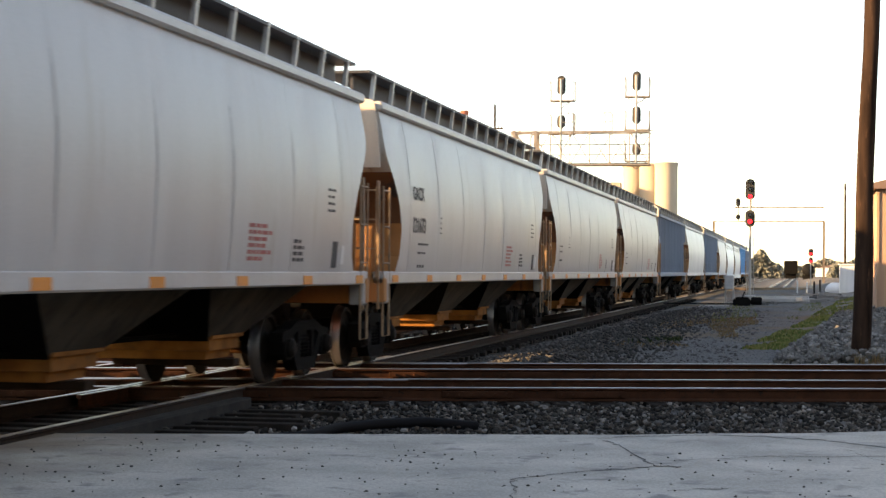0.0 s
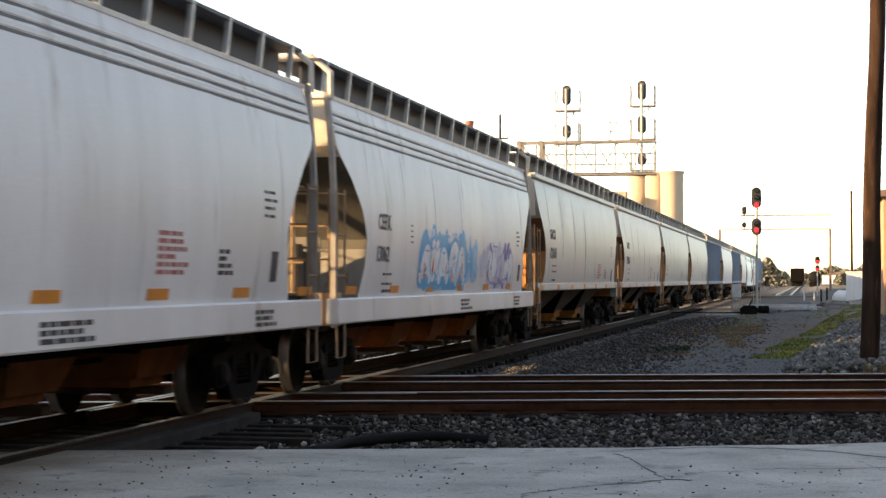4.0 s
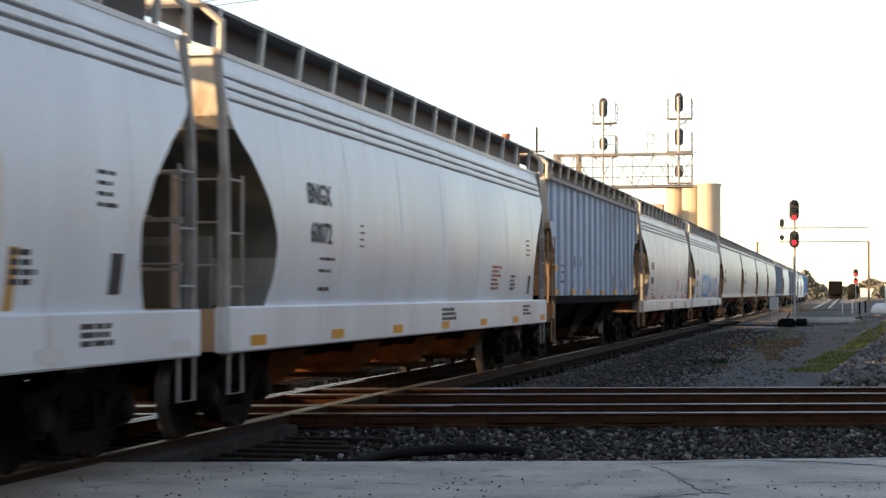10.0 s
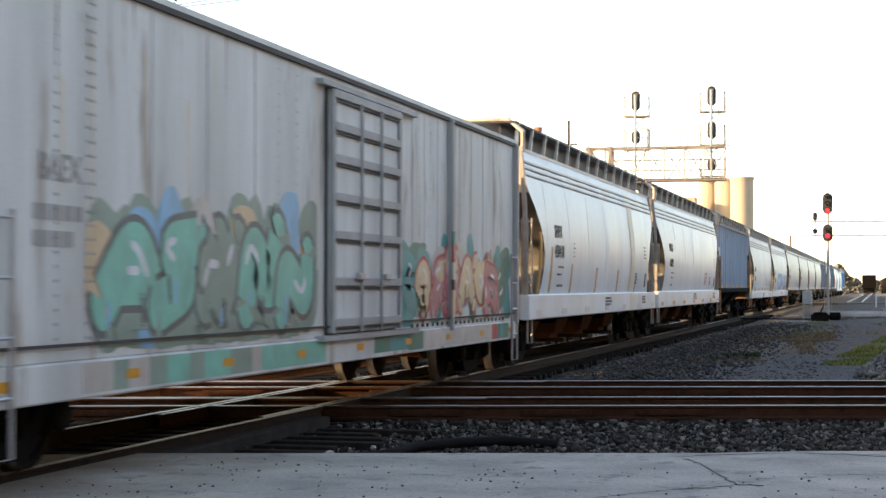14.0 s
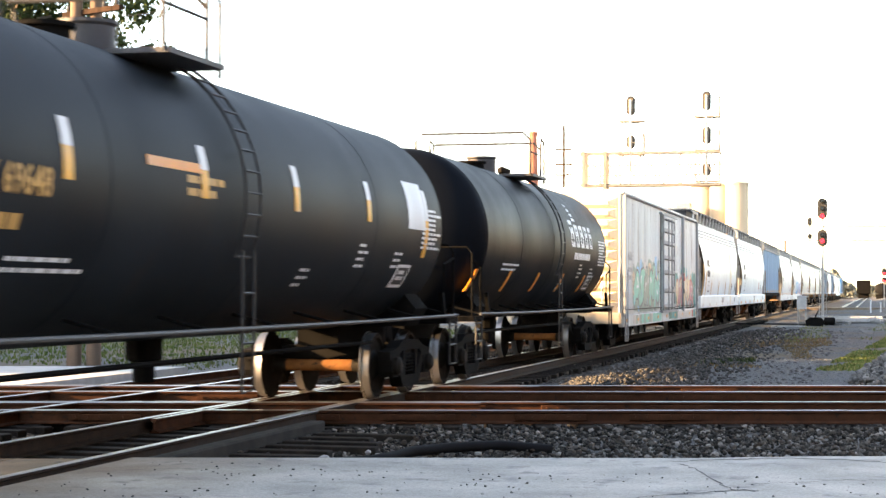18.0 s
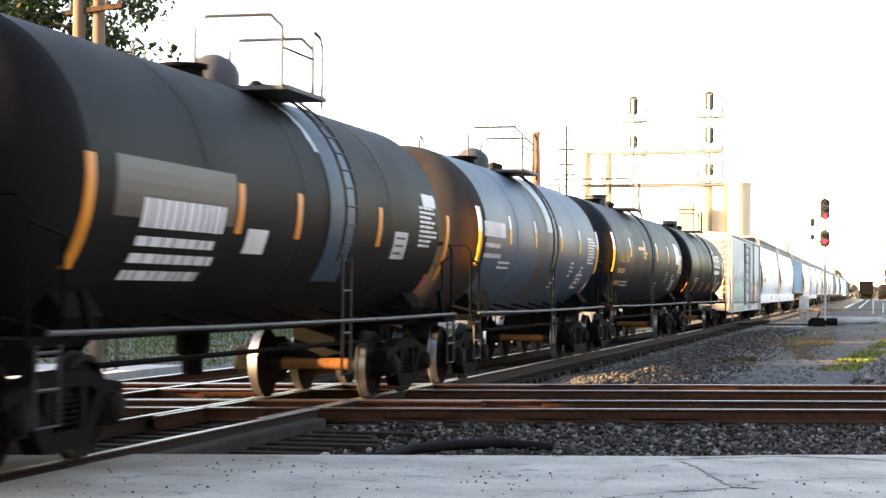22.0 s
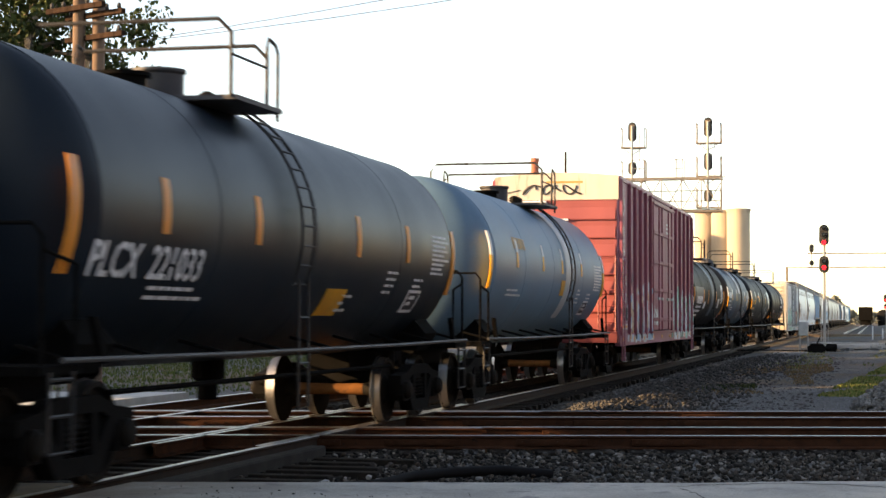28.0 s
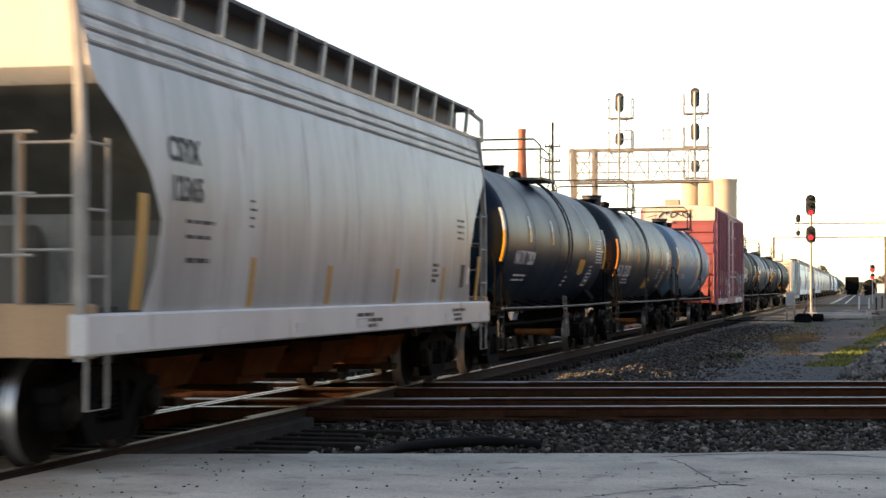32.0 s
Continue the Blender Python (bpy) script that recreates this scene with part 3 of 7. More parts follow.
        tie = Shape().box(-1.3, 1.3, -0.115, 0.115, -0.36, -0.182, 0.012).mesh("sleeper", M_TIE)
        for m in sleepers:
            part("sleeper", tie, parent=base, at=m)
        return base

    rng = np.random.default_rng(11)
    main = [((TRACK_X + s * 0.753, -60, 0), (TRACK_X + s * 0.753, 620, 0)) for s in (1, -1)]
    ties = [pose(TRACK_X + rng.normal(0, 0.03), y, 0, 0, 0, rng.normal(0, 0.8)) for y in np.arange(14.9, 110, 0.56)]
    track("track_main", "main railway track with rails in a shaded tone on wooden sleepers", main, ties, M_RAIL_DARK)
    side = [((TRACK2_X + s * 0.753, -60, 0), (TRACK2_X + s * 0.753, 620, 0)) for s in (1, -1)]
    ties = [pose(TRACK2_X + rng.normal(0, 0.03), y, 0, 0, 0, rng.normal(0, 0.8)) for y in np.arange(14, 60, 0.56)]
    track("track_side", "second railway track beyond the train", side, ties)
    ang = math.degrees(math.atan(SKEW))
    for k, (ya, yb) in enumerate(((23.35, 25.15), (27.7, 29.5))):
        rails = [((-70, y - 70 * SKEW, 0), (90, y + 90 * SKEW, 0)) for y in (ya, yb)]
        ym = (ya + yb) / 2
        ties = [pose(x, ym + x * SKEW + rng.normal(0, 0.03), 0, 0, 0, ang + 90 + rng.normal(0, 0.8)) for x in np.arange(-20, 9, 0.56)]
        t = track("track_crossing", "rusty railway track crossing the main line on the level", rails, ties)
        # guard rails and joint bars of the diamond
        for y in (ya, yb):
            g = 0.13 if y == ya else -0.13
            rail((-14, y + g - 14 * SKEW, -0.004), (-5.2, y + g - 5.2 * SKEW, -0.004), t, "guard rail of the diamond crossing")
            for x in (-9.4, -7.0, -5.6, -4.0, -2.6):
                m = pose(x, y + x * SKEW, 0, 0, 0, ang)
                b = Shape().box(-0.45, 0.45, -0.055, -0.02, -0.13, -0.05, 0.006)
                for i in range(6):
                    b.turned([(0, 0.018), (0.03, 0.018)], (-0.37 + i * 0.148, -0.055, -0.09), (0, -1, 0), 6)
                part("joint_bar", b, M_RAIL, t, "bolted joint bar", at=m)
    for s_ in (1, -1):
        x = TRACK_X + s_ * 0.753 - s_ * 0.12
        g = thing("guard_rail_pair", "inner guard rail of the main track at the crossing", "rail", kind="structure")
        rail((x, 19.5, -0.004), (x, 30, -0.004), g)

    solid("yard_pavement", Shape().prism([(-14.2, 24.0), (-14.2, 35.5), (-42, 29.0), (-42, 17.0)], "z", -0.5, -0.12), M_SLAB,
          "sunlit pale concrete pavement beyond the tracks", kind="structure")

    # timber along the near rail in front of the crossing
    solid("timber_kerb", Shape().box(-6.64, -6.44, 15.0, 20.5, -0.26, -0.06, 0.02), M_KERB,
          "grey weathered timber beside the near rail", kind="structure")
    rng = np.random.default_rng(13)
    for i in range(9):
        y = 15.4 + i * 0.55
        solid("tie_end", Shape().box(-6.35, -5.3 + rng.uniform(-0.2, 0.2), y - 0.1, y + 0.1, -0.36, -0.15, 0.015), M_TIE,
              "exposed end of a worn wooden sleeper in the ballast", "sleeper", "sleeper ends beside the road")

    # ballast
    rng = np.random.default_rng(17)
    spots, sizes = [], []
    while len(spots) < 9000:
        x = rng.uniform(-6.6, 2.0)
        y = rng.uniform(road_edge(x) - 0.02, 23.3 + SKEW * x - 0.05)
        spots.append((x, y, -0.235 + rng.uniform(-0.02, 0.05)))
        sizes.append(rng.uniform(0.014, 0.044))
    solid("ballast_near", quick_mesh("ballast_near", stones(rng, spots, sizes), M_STONE), None,
          "dark crushed stone ballast between road and rails", kind="stuff")
    spots, sizes = [], []
    for ya, yb in ((23.35, 25.15), (25.15, 27.7), (27.7, 29.5), (29.5, 31.5)):
        for _ in range(1000):
            x = rng.uniform(-13, 2.5)
            spots.append((x, rng.uniform(ya, yb) + SKEW * x, -0.25 + rng.uniform(-0.03, 0.03)))
            sizes.append(rng.uniform(0.02, 0.055))
    for _ in range(2500):
        x = rng.uniform(-10.3, -6.2)
        spots.append((x, rng.uniform(14.5, 90), -0.25 + rng.uniform(-0.03, 0.05)))
        sizes.append(rng.uniform(0.025, 0.06))
    solid("ballast_tracks", quick_mesh("ballast_tracks", stones(rng, spots, sizes), M_STONE), None,
          "dark crushed stone ballast between the rails", kind="stuff")
    spots, sizes = [], []
    for _ in range(9000):
        y = 31 + 50 * rng.uniform(0, 1) ** 1.8
        x = rng.uniform(-6.7, -1.2)
        if rng.uniform() < min(1, max(0, (x + 4.6) / 2.2)) * 0.75:
            continue
        b = 0.28 * max(0.0, 1 - abs(x + 4.3) / 1.6)
        spots.append((x, y, height(x, y) + b * rng.uniform(0.2, 1)))
        sizes.append(rng.uniform(0.025, 0.06))
    solid("ballast_shoulder", quick_mesh("ballast_shoulder", stones(rng, spots, sizes), M_SHOULDER), None,
          "grey ballast shoulder sloping down from the main track", kind="stuff")
    spots, sizes = [], []
    for _ in range(9000):
        y = 31.5 + 60 * rng.uniform(0, 1) ** 1.6
        x = rng.uniform(-4.8, 1.2 + (y - 34) * 0.05)
        spots.append((x, y, height(x, y) + 0.005))
        sizes.append(rng.uniform(0.012, 0.03))
    solid("loose_gravel", quick_mesh("loose_gravel", stones(rng, spots, sizes, 0.6), M_GRAVEL), None,
          "loose grey gravel scattered over the ground", kind="stuff")
    spots, sizes = [], []
    for _ in range(7500):
        y = 34 + 30 * rng.uniform(0, 1) ** 1.5
        x = -0.45 + (y - 34.5) * 0.062 + 4.5 * rng.uniform(0, 1) ** 1.3
        spots.append((x, y, height(x, y) + 0.06 + rng.uniform(-0.04, 0.12)))
        sizes.append(rng.uniform(0.035, 0.08))
    solid("rock_pile", quick_mesh("rock_pile", stones(rng, spots, sizes, 0.9), M_ROCK), None,
          "heap of coarse blue-grey rocks beside the pole", kind="stuff")

    # grass and weeds
    def tufts(name, label, mat, box, n, h, w, keep=None):
        pts = []
        for _ in range(n):
            x, y = rng.uniform(box[0], box[1]), rng.uniform(box[2], box[3])
            if keep is None or keep(x, y):
                pts.append((x, y, height(x, y) - 0.01))
        solid(name, quick_mesh(name, blades(rng, pts, h, w), mat), None, label, kind="stuff")

    def clump(k, lo):
        return lambda x, y: noise.noise(Vector((x * k * 1.6, y * k * 0.22, 3.0))) > lo
    pts = []
    for _ in range(17000):
        y = 40 + 72 * rng.uniform(0, 1) ** 1.2
        x = -0.45 + (y - 34.5) * 0.062 + (rng.uniform(-1.15, 0.35) if y < 66 else rng.uniform(-1.3, 4.0))
        if noise.noise(Vector((x * 0.8, y * 0.25, 3.0))) > -0.25:
            pts.append((x, y, height(x, y) - 0.01))
    solid("grass_bank", quick_mesh("grass_bank", blades(rng, pts, 0.08, 0.03), M_GRASS), None, "green and yellow grass on the low bank", kind="stuff")
    tufts("grass_gravel", "sparse green weeds growing in the gravel", M_GRASS, (-5.5, 1.0, 60, 95), 2500, 0.09, 0.02, clump(0.35, 0.1))
    tufts("dry_weeds", "dry reddish-brown weeds on the gravel", M_DRY, (-4.6, -1.2, 41, 66), 12000, 0.06, 0.014, clump(0.4, 0.08))
    tufts("weed_tuft", "tuft of dark green weeds in the ballast", M_LEAF, (-4.1, -2.9, 43.0, 45.0), 900, 0.13, 0.016)
    tufts("weed_tuft_road", "small green weeds at the edge of the road", M_GRASS, (-0.9, 0.1, 17.3, 18.0), 130, 0.10, 0.008)
    tufts("lawn", "strip of sunlit grass beyond the tracks", M_LAWN, (-34, -14.5, 37, 75), 22000, 0.09, 0.024)
    tufts("dry_grass_pole", "dry grass round the foot of the pole", M_DRY, (1.0, 3.5, 33.5, 35.5), 900, 0.20, 0.012)


setting()

# ---- fixed things beside the line ----


def signal_head(parent, x, z, y, lamps, lit=None, h=1.0, w=0.42, away=False):
    """A tall oval backplate with hooded lamps, facing south, or north when turned away."""
    d = -1 if away else 1
    ring = [(w * (0.5 * math.cos(a)), (h - w) * (0.5 if math.sin(a) >= 0 else -0.5) + w * 0.5 * math.sin(a))
            for a in [2 * math.pi * k / 24 + 0.001 for k in range(24)]]
    plate = part("backplate", Shape().prism([(x + u, z + v) for u, v in ring], "y", y, y + 0.03), M_SIGNAL, parent,
                 "black oval signal backplate")
    part("housing", Shape().box(x - w * 0.3, x + w * 0.3, y - 0.1 if away else y + 0.03, y if away else y + 0.3, z - h * 0.36, z + h * 0.36, 0.03), M_HOUSING if away else M_GALV, plate)
    for k in range(lamps):
        zz = z + (k - (lamps - 1) / 2) * (h * 0.36)
        on = lit == k
        yf = y + 0.03 if away else y
        part("hood", Shape().turned([(0, 0.14), (0.22, 0.13), (0.22, 0.12), (0.0, 0.125)], (x, yf - 0.001 * d, zz), (0, -d, 0), 14), M_SIGNAL, plate)
        part("lens", Shape().turned([(0, 0.115), (0.03, 0.09), (0.035, 0.0)], (x, yf - 0.004 * d, zz), (0, -d, 0), 14),
             M_LAMP_RED if on else M_LENS, plate, "lit red signal lamp" if on else "dark signal lens")


def ladder_part(parent, x, y, z0, z1, w=0.4, mat=M_GALV, r=0.02, rungs=0.35, name="ladder"):
    frame_ = part(name, Shape().tube([(x - w / 2, y, z1), (x - w / 2, y, z0), (x + w / 2, y, z0), (x + w / 2, y, z1)], r, 6), mat, parent)
    rung = Shape().tube([(x - w / 2, y, 0), (x + w / 2, y, 0)], r * 0.7, 5).mesh("rung", mat)
    for i in range(int((z1 - z0) / rungs)):
        part("rung", rung, parent=frame_, at=pose(0, 0, z0 + rungs * (i + 0.5)))
    return frame_


def gantry():
    g = thing("signal_bridge", "steel cantilever signal bridge with two signal masts", "signal bridge")
    y = 94.8
    # truss arm
    for z in (7.15, 8.9):
        for yy in (y - 0.5, y + 0.5):
            part("chord", Shape().box(-15.3, -7.9, yy - 0.035, yy + 0.035, z - 0.035, z + 0.035), M_TRUSS, g)
    n = 7
    xs = [-15.3 + 7.4 * i / n for i in range(n + 1)]
    for i, x in enumerate(xs):
        part("upright", Shape().tube([(x, y - 0.5, 7.15), (x, y - 0.5, 8.9)], 0.035, 6), M_TRUSS, g)
        if i < n:
            part("diagonal", Shape().tube([(x, y - 0.5, 7.15 if i % 2 else 8.9), (xs[i + 1], y - 0.5, 8.9 if i % 2 else 7.15)], 0.028, 6), M_TRUSS, g)
            part("diagonal", Shape().tube([(x, y + 0.5, 7.15 if i % 2 == 0 else 8.9), (xs[i + 1], y + 0.5, 8.9 if i % 2 == 0 else 7.15)], 0.028, 6), M_TRUSS, g)
    part("walkway", Shape().box(-15.3, -7.9, y - 0.45, y + 0.45, 7.2, 7.25), M_GRATE, g)
    part("cap_beam", Shape().box(-15.4, -7.7, y - 0.1, y + 0.1, 8.96, 9.0), M_TRUSS, g)
    for z in (7.75, 8.3):
        part("walkway_rail", Shape().tube([(-15.2, y + 0.47, z), (-7.9, y + 0.47, z)], 0.03, 5), M_TRUSS, g)
    for x in (-12.0, -10.35, -9.95):
        part("cage_post", Shape().tube([(x, y - 0.4, 8.95), (x, y - 0.4, 9.95), (x, y + 0.4, 9.95), (x, y + 0.4, 8.95)], 0.025, 5), M_TRUSS, g)
    for z in (9.45, 9.93):
        part("cage_rail", Shape().tube([(-10.35, y - 0.4, z), (-9.95, y - 0.4, z)], 0.025, 5), M_TRUSS, g)
        part("cage_rail", Shape().tube([(-12.65, y - 0.4, z), (-12.0, y - 0.4, z)], 0.025, 5), M_TRUSS, g)
    for x in (-15.15, -14.0):
        for yy in (y - 0.5, y + 0.5):
            part("post", Shape().box(x - 0.08, x + 0.08, yy - 0.08, yy + 0.08, -0.3, 9.0), M_TRUSS, g)
    for i in range(7):
        z0, z1 = -0.2 + i * 1.3, 1.1 + i * 1.3
        part("brace", Shape().tube([(-15.15 if i % 2 else -14.0, y - 0.5, z0), (-14.0 if i % 2 else -15.15, y - 0.5, z1)], 0.03, 6), M_TRUSS, g)
    for x, heads in ((-12.65, ((11.45, 3, 1.05), (9.5, 2, 0.72))), (-8.62, ((11.62, 3, 1.05), (9.8, 3, 0.95), (7.98, 2, 0.66)))):
        part("mast", Shape().tube([(x, y - 0.35, 7.2), (x, y - 0.35, heads[0][0] + 0.3)], 0.065, 8), M_GALV, g)
        for z, lamps, h in heads:
            signal_head(g, x, z, y - 0.2, lamps, None, h, 0.46, True)
            zp = z - h / 2 - 0.28
            part("platform", Shape().box(x - 0.66, x + 0.66, y + 0.0, y + 0.7, zp - 0.03, zp + 0.03), M_TRUSS, g)
            for sx in (-0.64, 0.64):
                part("handrail", Shape().tube([(x + sx, y + 0.02, zp), (x + sx, y + 0.02, zp + 1.05), (x + sx, y + 0.68, zp + 1.05), (x + sx, y + 0.68, zp)], 0.03, 5), M_TRUSS, g)
                part("mid_rail", Shape().tube([(x + sx, y + 0.02, zp + 0.55), (x + sx, y + 0.68, zp + 0.55)], 0.022, 5), M_TRUSS, g)
                part("bracket", Shape().tube([(x + sx * 0.9, y + 0.1, zp), (x, y - 0.3, zp - 0.45)], 0.025, 5), M_TRUSS, g)
        ladder_part(g, x + 0.12, y + 0.42, 9.0, heads[0][0] + 0.2, 0.36)


def wayside_signal():
    g = thing("wayside_signal", "signal mast with two lit red lamps on black oval heads", "railway signal")
    x, y = -2.67, 96.3
    part("mast", Shape().tube([(x, y, -0.2), (x, y, 6.3)], 0.075, 10), M_GALV, g)
    part("base", Shape().box(x - 0.3, x + 0.3, y - 0.3, y + 0.3, -0.3, 0.25, 0.03), M_SLAB, g)
    signal_head(g, x, 5.92, y - 0.3, 3, 0, 1.1, 0.52)
    signal_head(g, x, 4.36, y - 0.3, 2, 0, 0.9, 0.52)
    ladder_part(g, x, y + 0.3, 0.3, 6.0, 0.36)
    # relay case on legs beside it
    c = thing("relay_case", "pale grey metal relay case on legs", "equipment case")
    part("body", Shape().box(-3.9, -3.42, 93.6, 94.1, 0.6, 1.32, 0.04), M_STEEL, c)
    part("door", Shape().box(-3.86, -3.46, 93.575, 93.6, 0.65, 1.27, 0.01), M_STEEL, c)
    for xx in (-3.85, -3.45):
        part("leg", Shape().box(xx - 0.05, xx + 0.05, 93.85, 93.95, -0.3, 0.6), M_GALV, c)
    k = thing("switch_machine", "dark switch machine with rods on pale timbers", "switch machine")
    part("casing", Shape().prism([(-3.3, -0.2), (-2.5, -0.2), (-2.42, 0.05), (-2.6, 0.24), (-3.15, 0.24), (-3.36, 0.08)], "y", 90.2, 90.75), M_TRUCK, k)
    part("lid", Shape().box(-3.1, -2.65, 90.25, 90.7, 0.24, 0.30, 0.02), M_LADDER_PALE, k, "pale metal lid")
    part("motor", Shape().turned([(0, 0.16), (0.05, 0.2), (0.5, 0.2), (0.55, 0.14)], (-2.45, 90.45, 0.05), (1, 0, 0), 14), M_TRUCK, k, smooth=40)
    part("lever", Shape().tube([(-2.9, 90.2, 0.2), (-2.75, 90.0, 0.5), (-2.7, 89.98, 0.62)], 0.03, 6), M_TRUCK, k)
    for y_ in (90.0, 90.9):
        part("timber", Shape().box(-5.0, -1.4, y_ - 0.11, y_ + 0.11, -0.32, -0.2, 0.02), M_SLAB, k, "pale long timber under the machine")
    for y_ in (90.3, 90.6):
        part("rod", Shape().tube([(-6.8, y_, -0.1), (-3.3, y_, -0.1)], 0.03, 6), M_TRUCK, k)
    rng = np.random.default_rng(3)
    for i in range(9):
        x, y = -1.9 + 0.34 * (i % 5) + rng.uniform(-.1, .1), 101 + 4.5 * (i // 5) + rng.uniform(-1, 1)
        solid("concrete_tie", Shape().box(-1.3, 1.3, -0.12, 0.12, 0, 0.2, 0.03), M_SLAB, "pale concrete sleeper lying beside the track",
              "sleeper", "loose concrete sleepers", at=pose(x, y, height(x, y) + 0.02 + 0.04 * (i % 3), 0, 0, rng.uniform(-35, 10)))


def far_things():
    # silos
    for x, y, r in ((-23.6, 255.2, 1.63), (-20.97, 252.6, 1.62), (-18.6, 250, 1.6)):
        g = thing("silo", "tall pale concrete storage silo lit by low sun", "silo", "storage silos")
        s = Shape().turned([(-0.3, r), (16.4, r), (16.4, r + 0.12), (16.75, r + 0.12), (16.75, r - 0.1), (16.9, 0.0)], (x, y, 0), (0, 0, 1), 32)
        part("shell", s, M_SILO, g, smooth=40)
        part("roof_rail", Shape().tube([(x - r, y, 16.75), (x - r, y, 17.6), (x, y - 1, 17.6)], 0.04, 5), M_GALV, g)
    g = thing("silo_house", "low block on the silo roof", "silo house")
    part("wall", Shape().box(-26.9, -25.0, 249, 252, -0.3, 14.0), M_SILO, g)
    # chimney
    c = thing("chimney", "tall red brick chimney", "chimney")
    part("shaft", Shape().turned([(-0.3, 1.0), (19.0, 0.42), (19.0, 0.48), (19.4, 0.48), (19.4, 0.3)], (-37.2, 196, 0), (0, 0, 1), 20), M_BRICK, c, smooth=40)
    # telegraph pole with arms
    p = thing("telegraph_pole", "thin pole with crossarms and insulators", "pole")
    part("shaft", Shape().tube([(-25.4, 147.7, -0.3), (-25.4, 147.7, 15.5)], 0.14, 8, 0.09), M_POLE, p)
    for z in (13.45, 12.2, 11.3):
        part("crossarm", Shape().box(-26.1, -24.7, 147.6, 147.72, z - 0.06, z + 0.06), M_POLE, p)
        for dx in (-0.6, -0.3, 0.3, 0.6):
            part("insulator", Shape().tube([(-25.4 + dx, 147.66, z + 0.06), (-25.4 + dx, 147.66, z + 0.28)], 0.04, 6), M_SIGNAL, p)
    a = thing("aerial_mast", "thin radio aerial mast", "mast")
    part("shaft", Shape().tube([(-25.2, 160, -0.3), (-25.2, 160, 14.5)], 0.05, 6), M_GALV, a)
    # far signal bridge
    b = thing("far_signal_bridge", "pale slender signal bridge far down the line", "signal bridge")
    for z in (8.15, 9.95):
        part("chord", Shape().box(-8.6, 2.9, 234.9, 235.1, z - 0.08, z + 0.08), M_HOUSING, b)
    part("post", Shape().box(2.7, 3.0, 234.85, 235.15, -0.3, 8.2), M_HOUSING, b)
    part("post", Shape().box(-11.4, -11.1, 234.85, 235.15, -0.3, 8.2), M_HOUSING, b)
    part("chord", Shape().box(-11.3, -8.6, 234.9, 235.1, 8.1, 8.2), M_HOUSING, b)
    for z, h in ((10.6, 1.1), (8.7, 0.7)):
        signal_head(b, -8.1, z, 234.5, 2, None, h, 0.6)
    part("mast", Shape().tube([(-8.1, 235, 8.1), (-8.1, 235, 10.8)], 0.06, 6), M_HOUSING, b)
    s = thing("far_signal", "small signal mast with red lamps", "railway signal")
    part("mast", Shape().tube([(0.95, 184.4, -0.2), (0.95, 184.4, 3.7)], 0.06, 6), M_GALV, s)
    signal_head(s, 0.95, 3.55, 184.0, 2, 0, 0.8, 0.5)
    signal_head(s, 0.95, 2.75, 184.0, 2, 0, 0.6, 0.45)
    q = thing("street_pole", "leafless thin wooden pole by the yard", "pole")
    part("shaft", Shape().tube([(3.9, 164.5, -0.2), (3.86, 164.4, 9.6)], 0.13, 8, 0.09), M_POLE, q)
    part("lamp_arm", Shape().tube([(3.86, 164.4, 7.1), (5.2, 164.0, 7.4), (5.5, 164, 7.35)], 0.03, 6), M_GALV, q)
    # wagon standing far off
    w = thing("standing_wagon", "dark freight wagon standing on a far track", "rail car")
    part("body", Shape().box(-4.3, -0.9, 455, 470, 1.1, 4.5, 0.15), M_UNDER, w)
    part("underframe", Shape().box(-3.9, -1.3, 456, 469, 0.0, 1.1), M_TRUCK, w)
    w = thing("standing_tank_wagon", "dark tank wagon standing on a far track", "rail car")
    part("body", Shape().turned([(0, 1.0), (0.4, 1.5), (15, 1.5), (15.4, 1.0)], (1.6, 440, 2.3), (0, 1, 0), 16), M_TANK_DARK, w, smooth=40)
    part("underframe", Shape().box(0.4, 2.8, 441, 455, -0.2, 1.0), M_TRUCK, w)
    yard = thing("track_yard", "distant yard track curving away", "railway track", kind="structure")
    for x in (-3.35, -1.85):
        part("rail", Shape().box(x - 0.04, x + 0.04, 190, 620, -0.25, -0.02), M_RAIL_TOP, yard)
    # propane tank, cabinet, posts
    t = thing("propane_tank", "white rounded gas tank on the grass", "gas tank")
    part("shell", Shape().turned([(0, 0.05), (0.12, 0.32), (0.4, 0.52), (1.8, 0.52), (2.1, 0.32), (2.2, 0.05)], (1.6, 122.5, 0.32), (1, 0.12, 0), 20), M_CAB, t, smooth=50)
    for x in (2.1, 3.2):
        part("foot", Shape().box(x - 0.1, x + 0.1, 122.3, 122.8, -0.1, 0.0), M_SLAB, t)
    c = thing("equipment_cabinet", "white metal equipment cabinet", "cabinet")
    part("body", Shape().box(2.45, 4.0, 117.5, 118.8, -0.15, 2.0, 0.05), M_CAB, c)
    part("roof", Shape().box(2.38, 4.07, 117.43, 118.87, 2.0, 2.08, 0.02), M_CAB, c)
    part("door", Shape().box(2.6, 3.2, 117.46, 117.5, 0.0, 1.85, 0.01), M_CAB, c)
    for i, (x, y, h) in enumerate(((0.9, 126, 0.9), (1.3, 127, 1.0), (-0.3, 150, 0.9), (0.5, 151, 0.7))):
        solid("marker_post", Shape().box(x - 0.06, x + 0.06, y - 0.06, y + 0.06, height(x, y) - 0.05, h, 0.02), M_TIE if i < 2 else M_CAB,
              "short dark wooden post by the yard" if i < 2 else "short white marker post by the track", "post", "marker posts")
    s, rng = Shape(), np.random.default_rng(77)
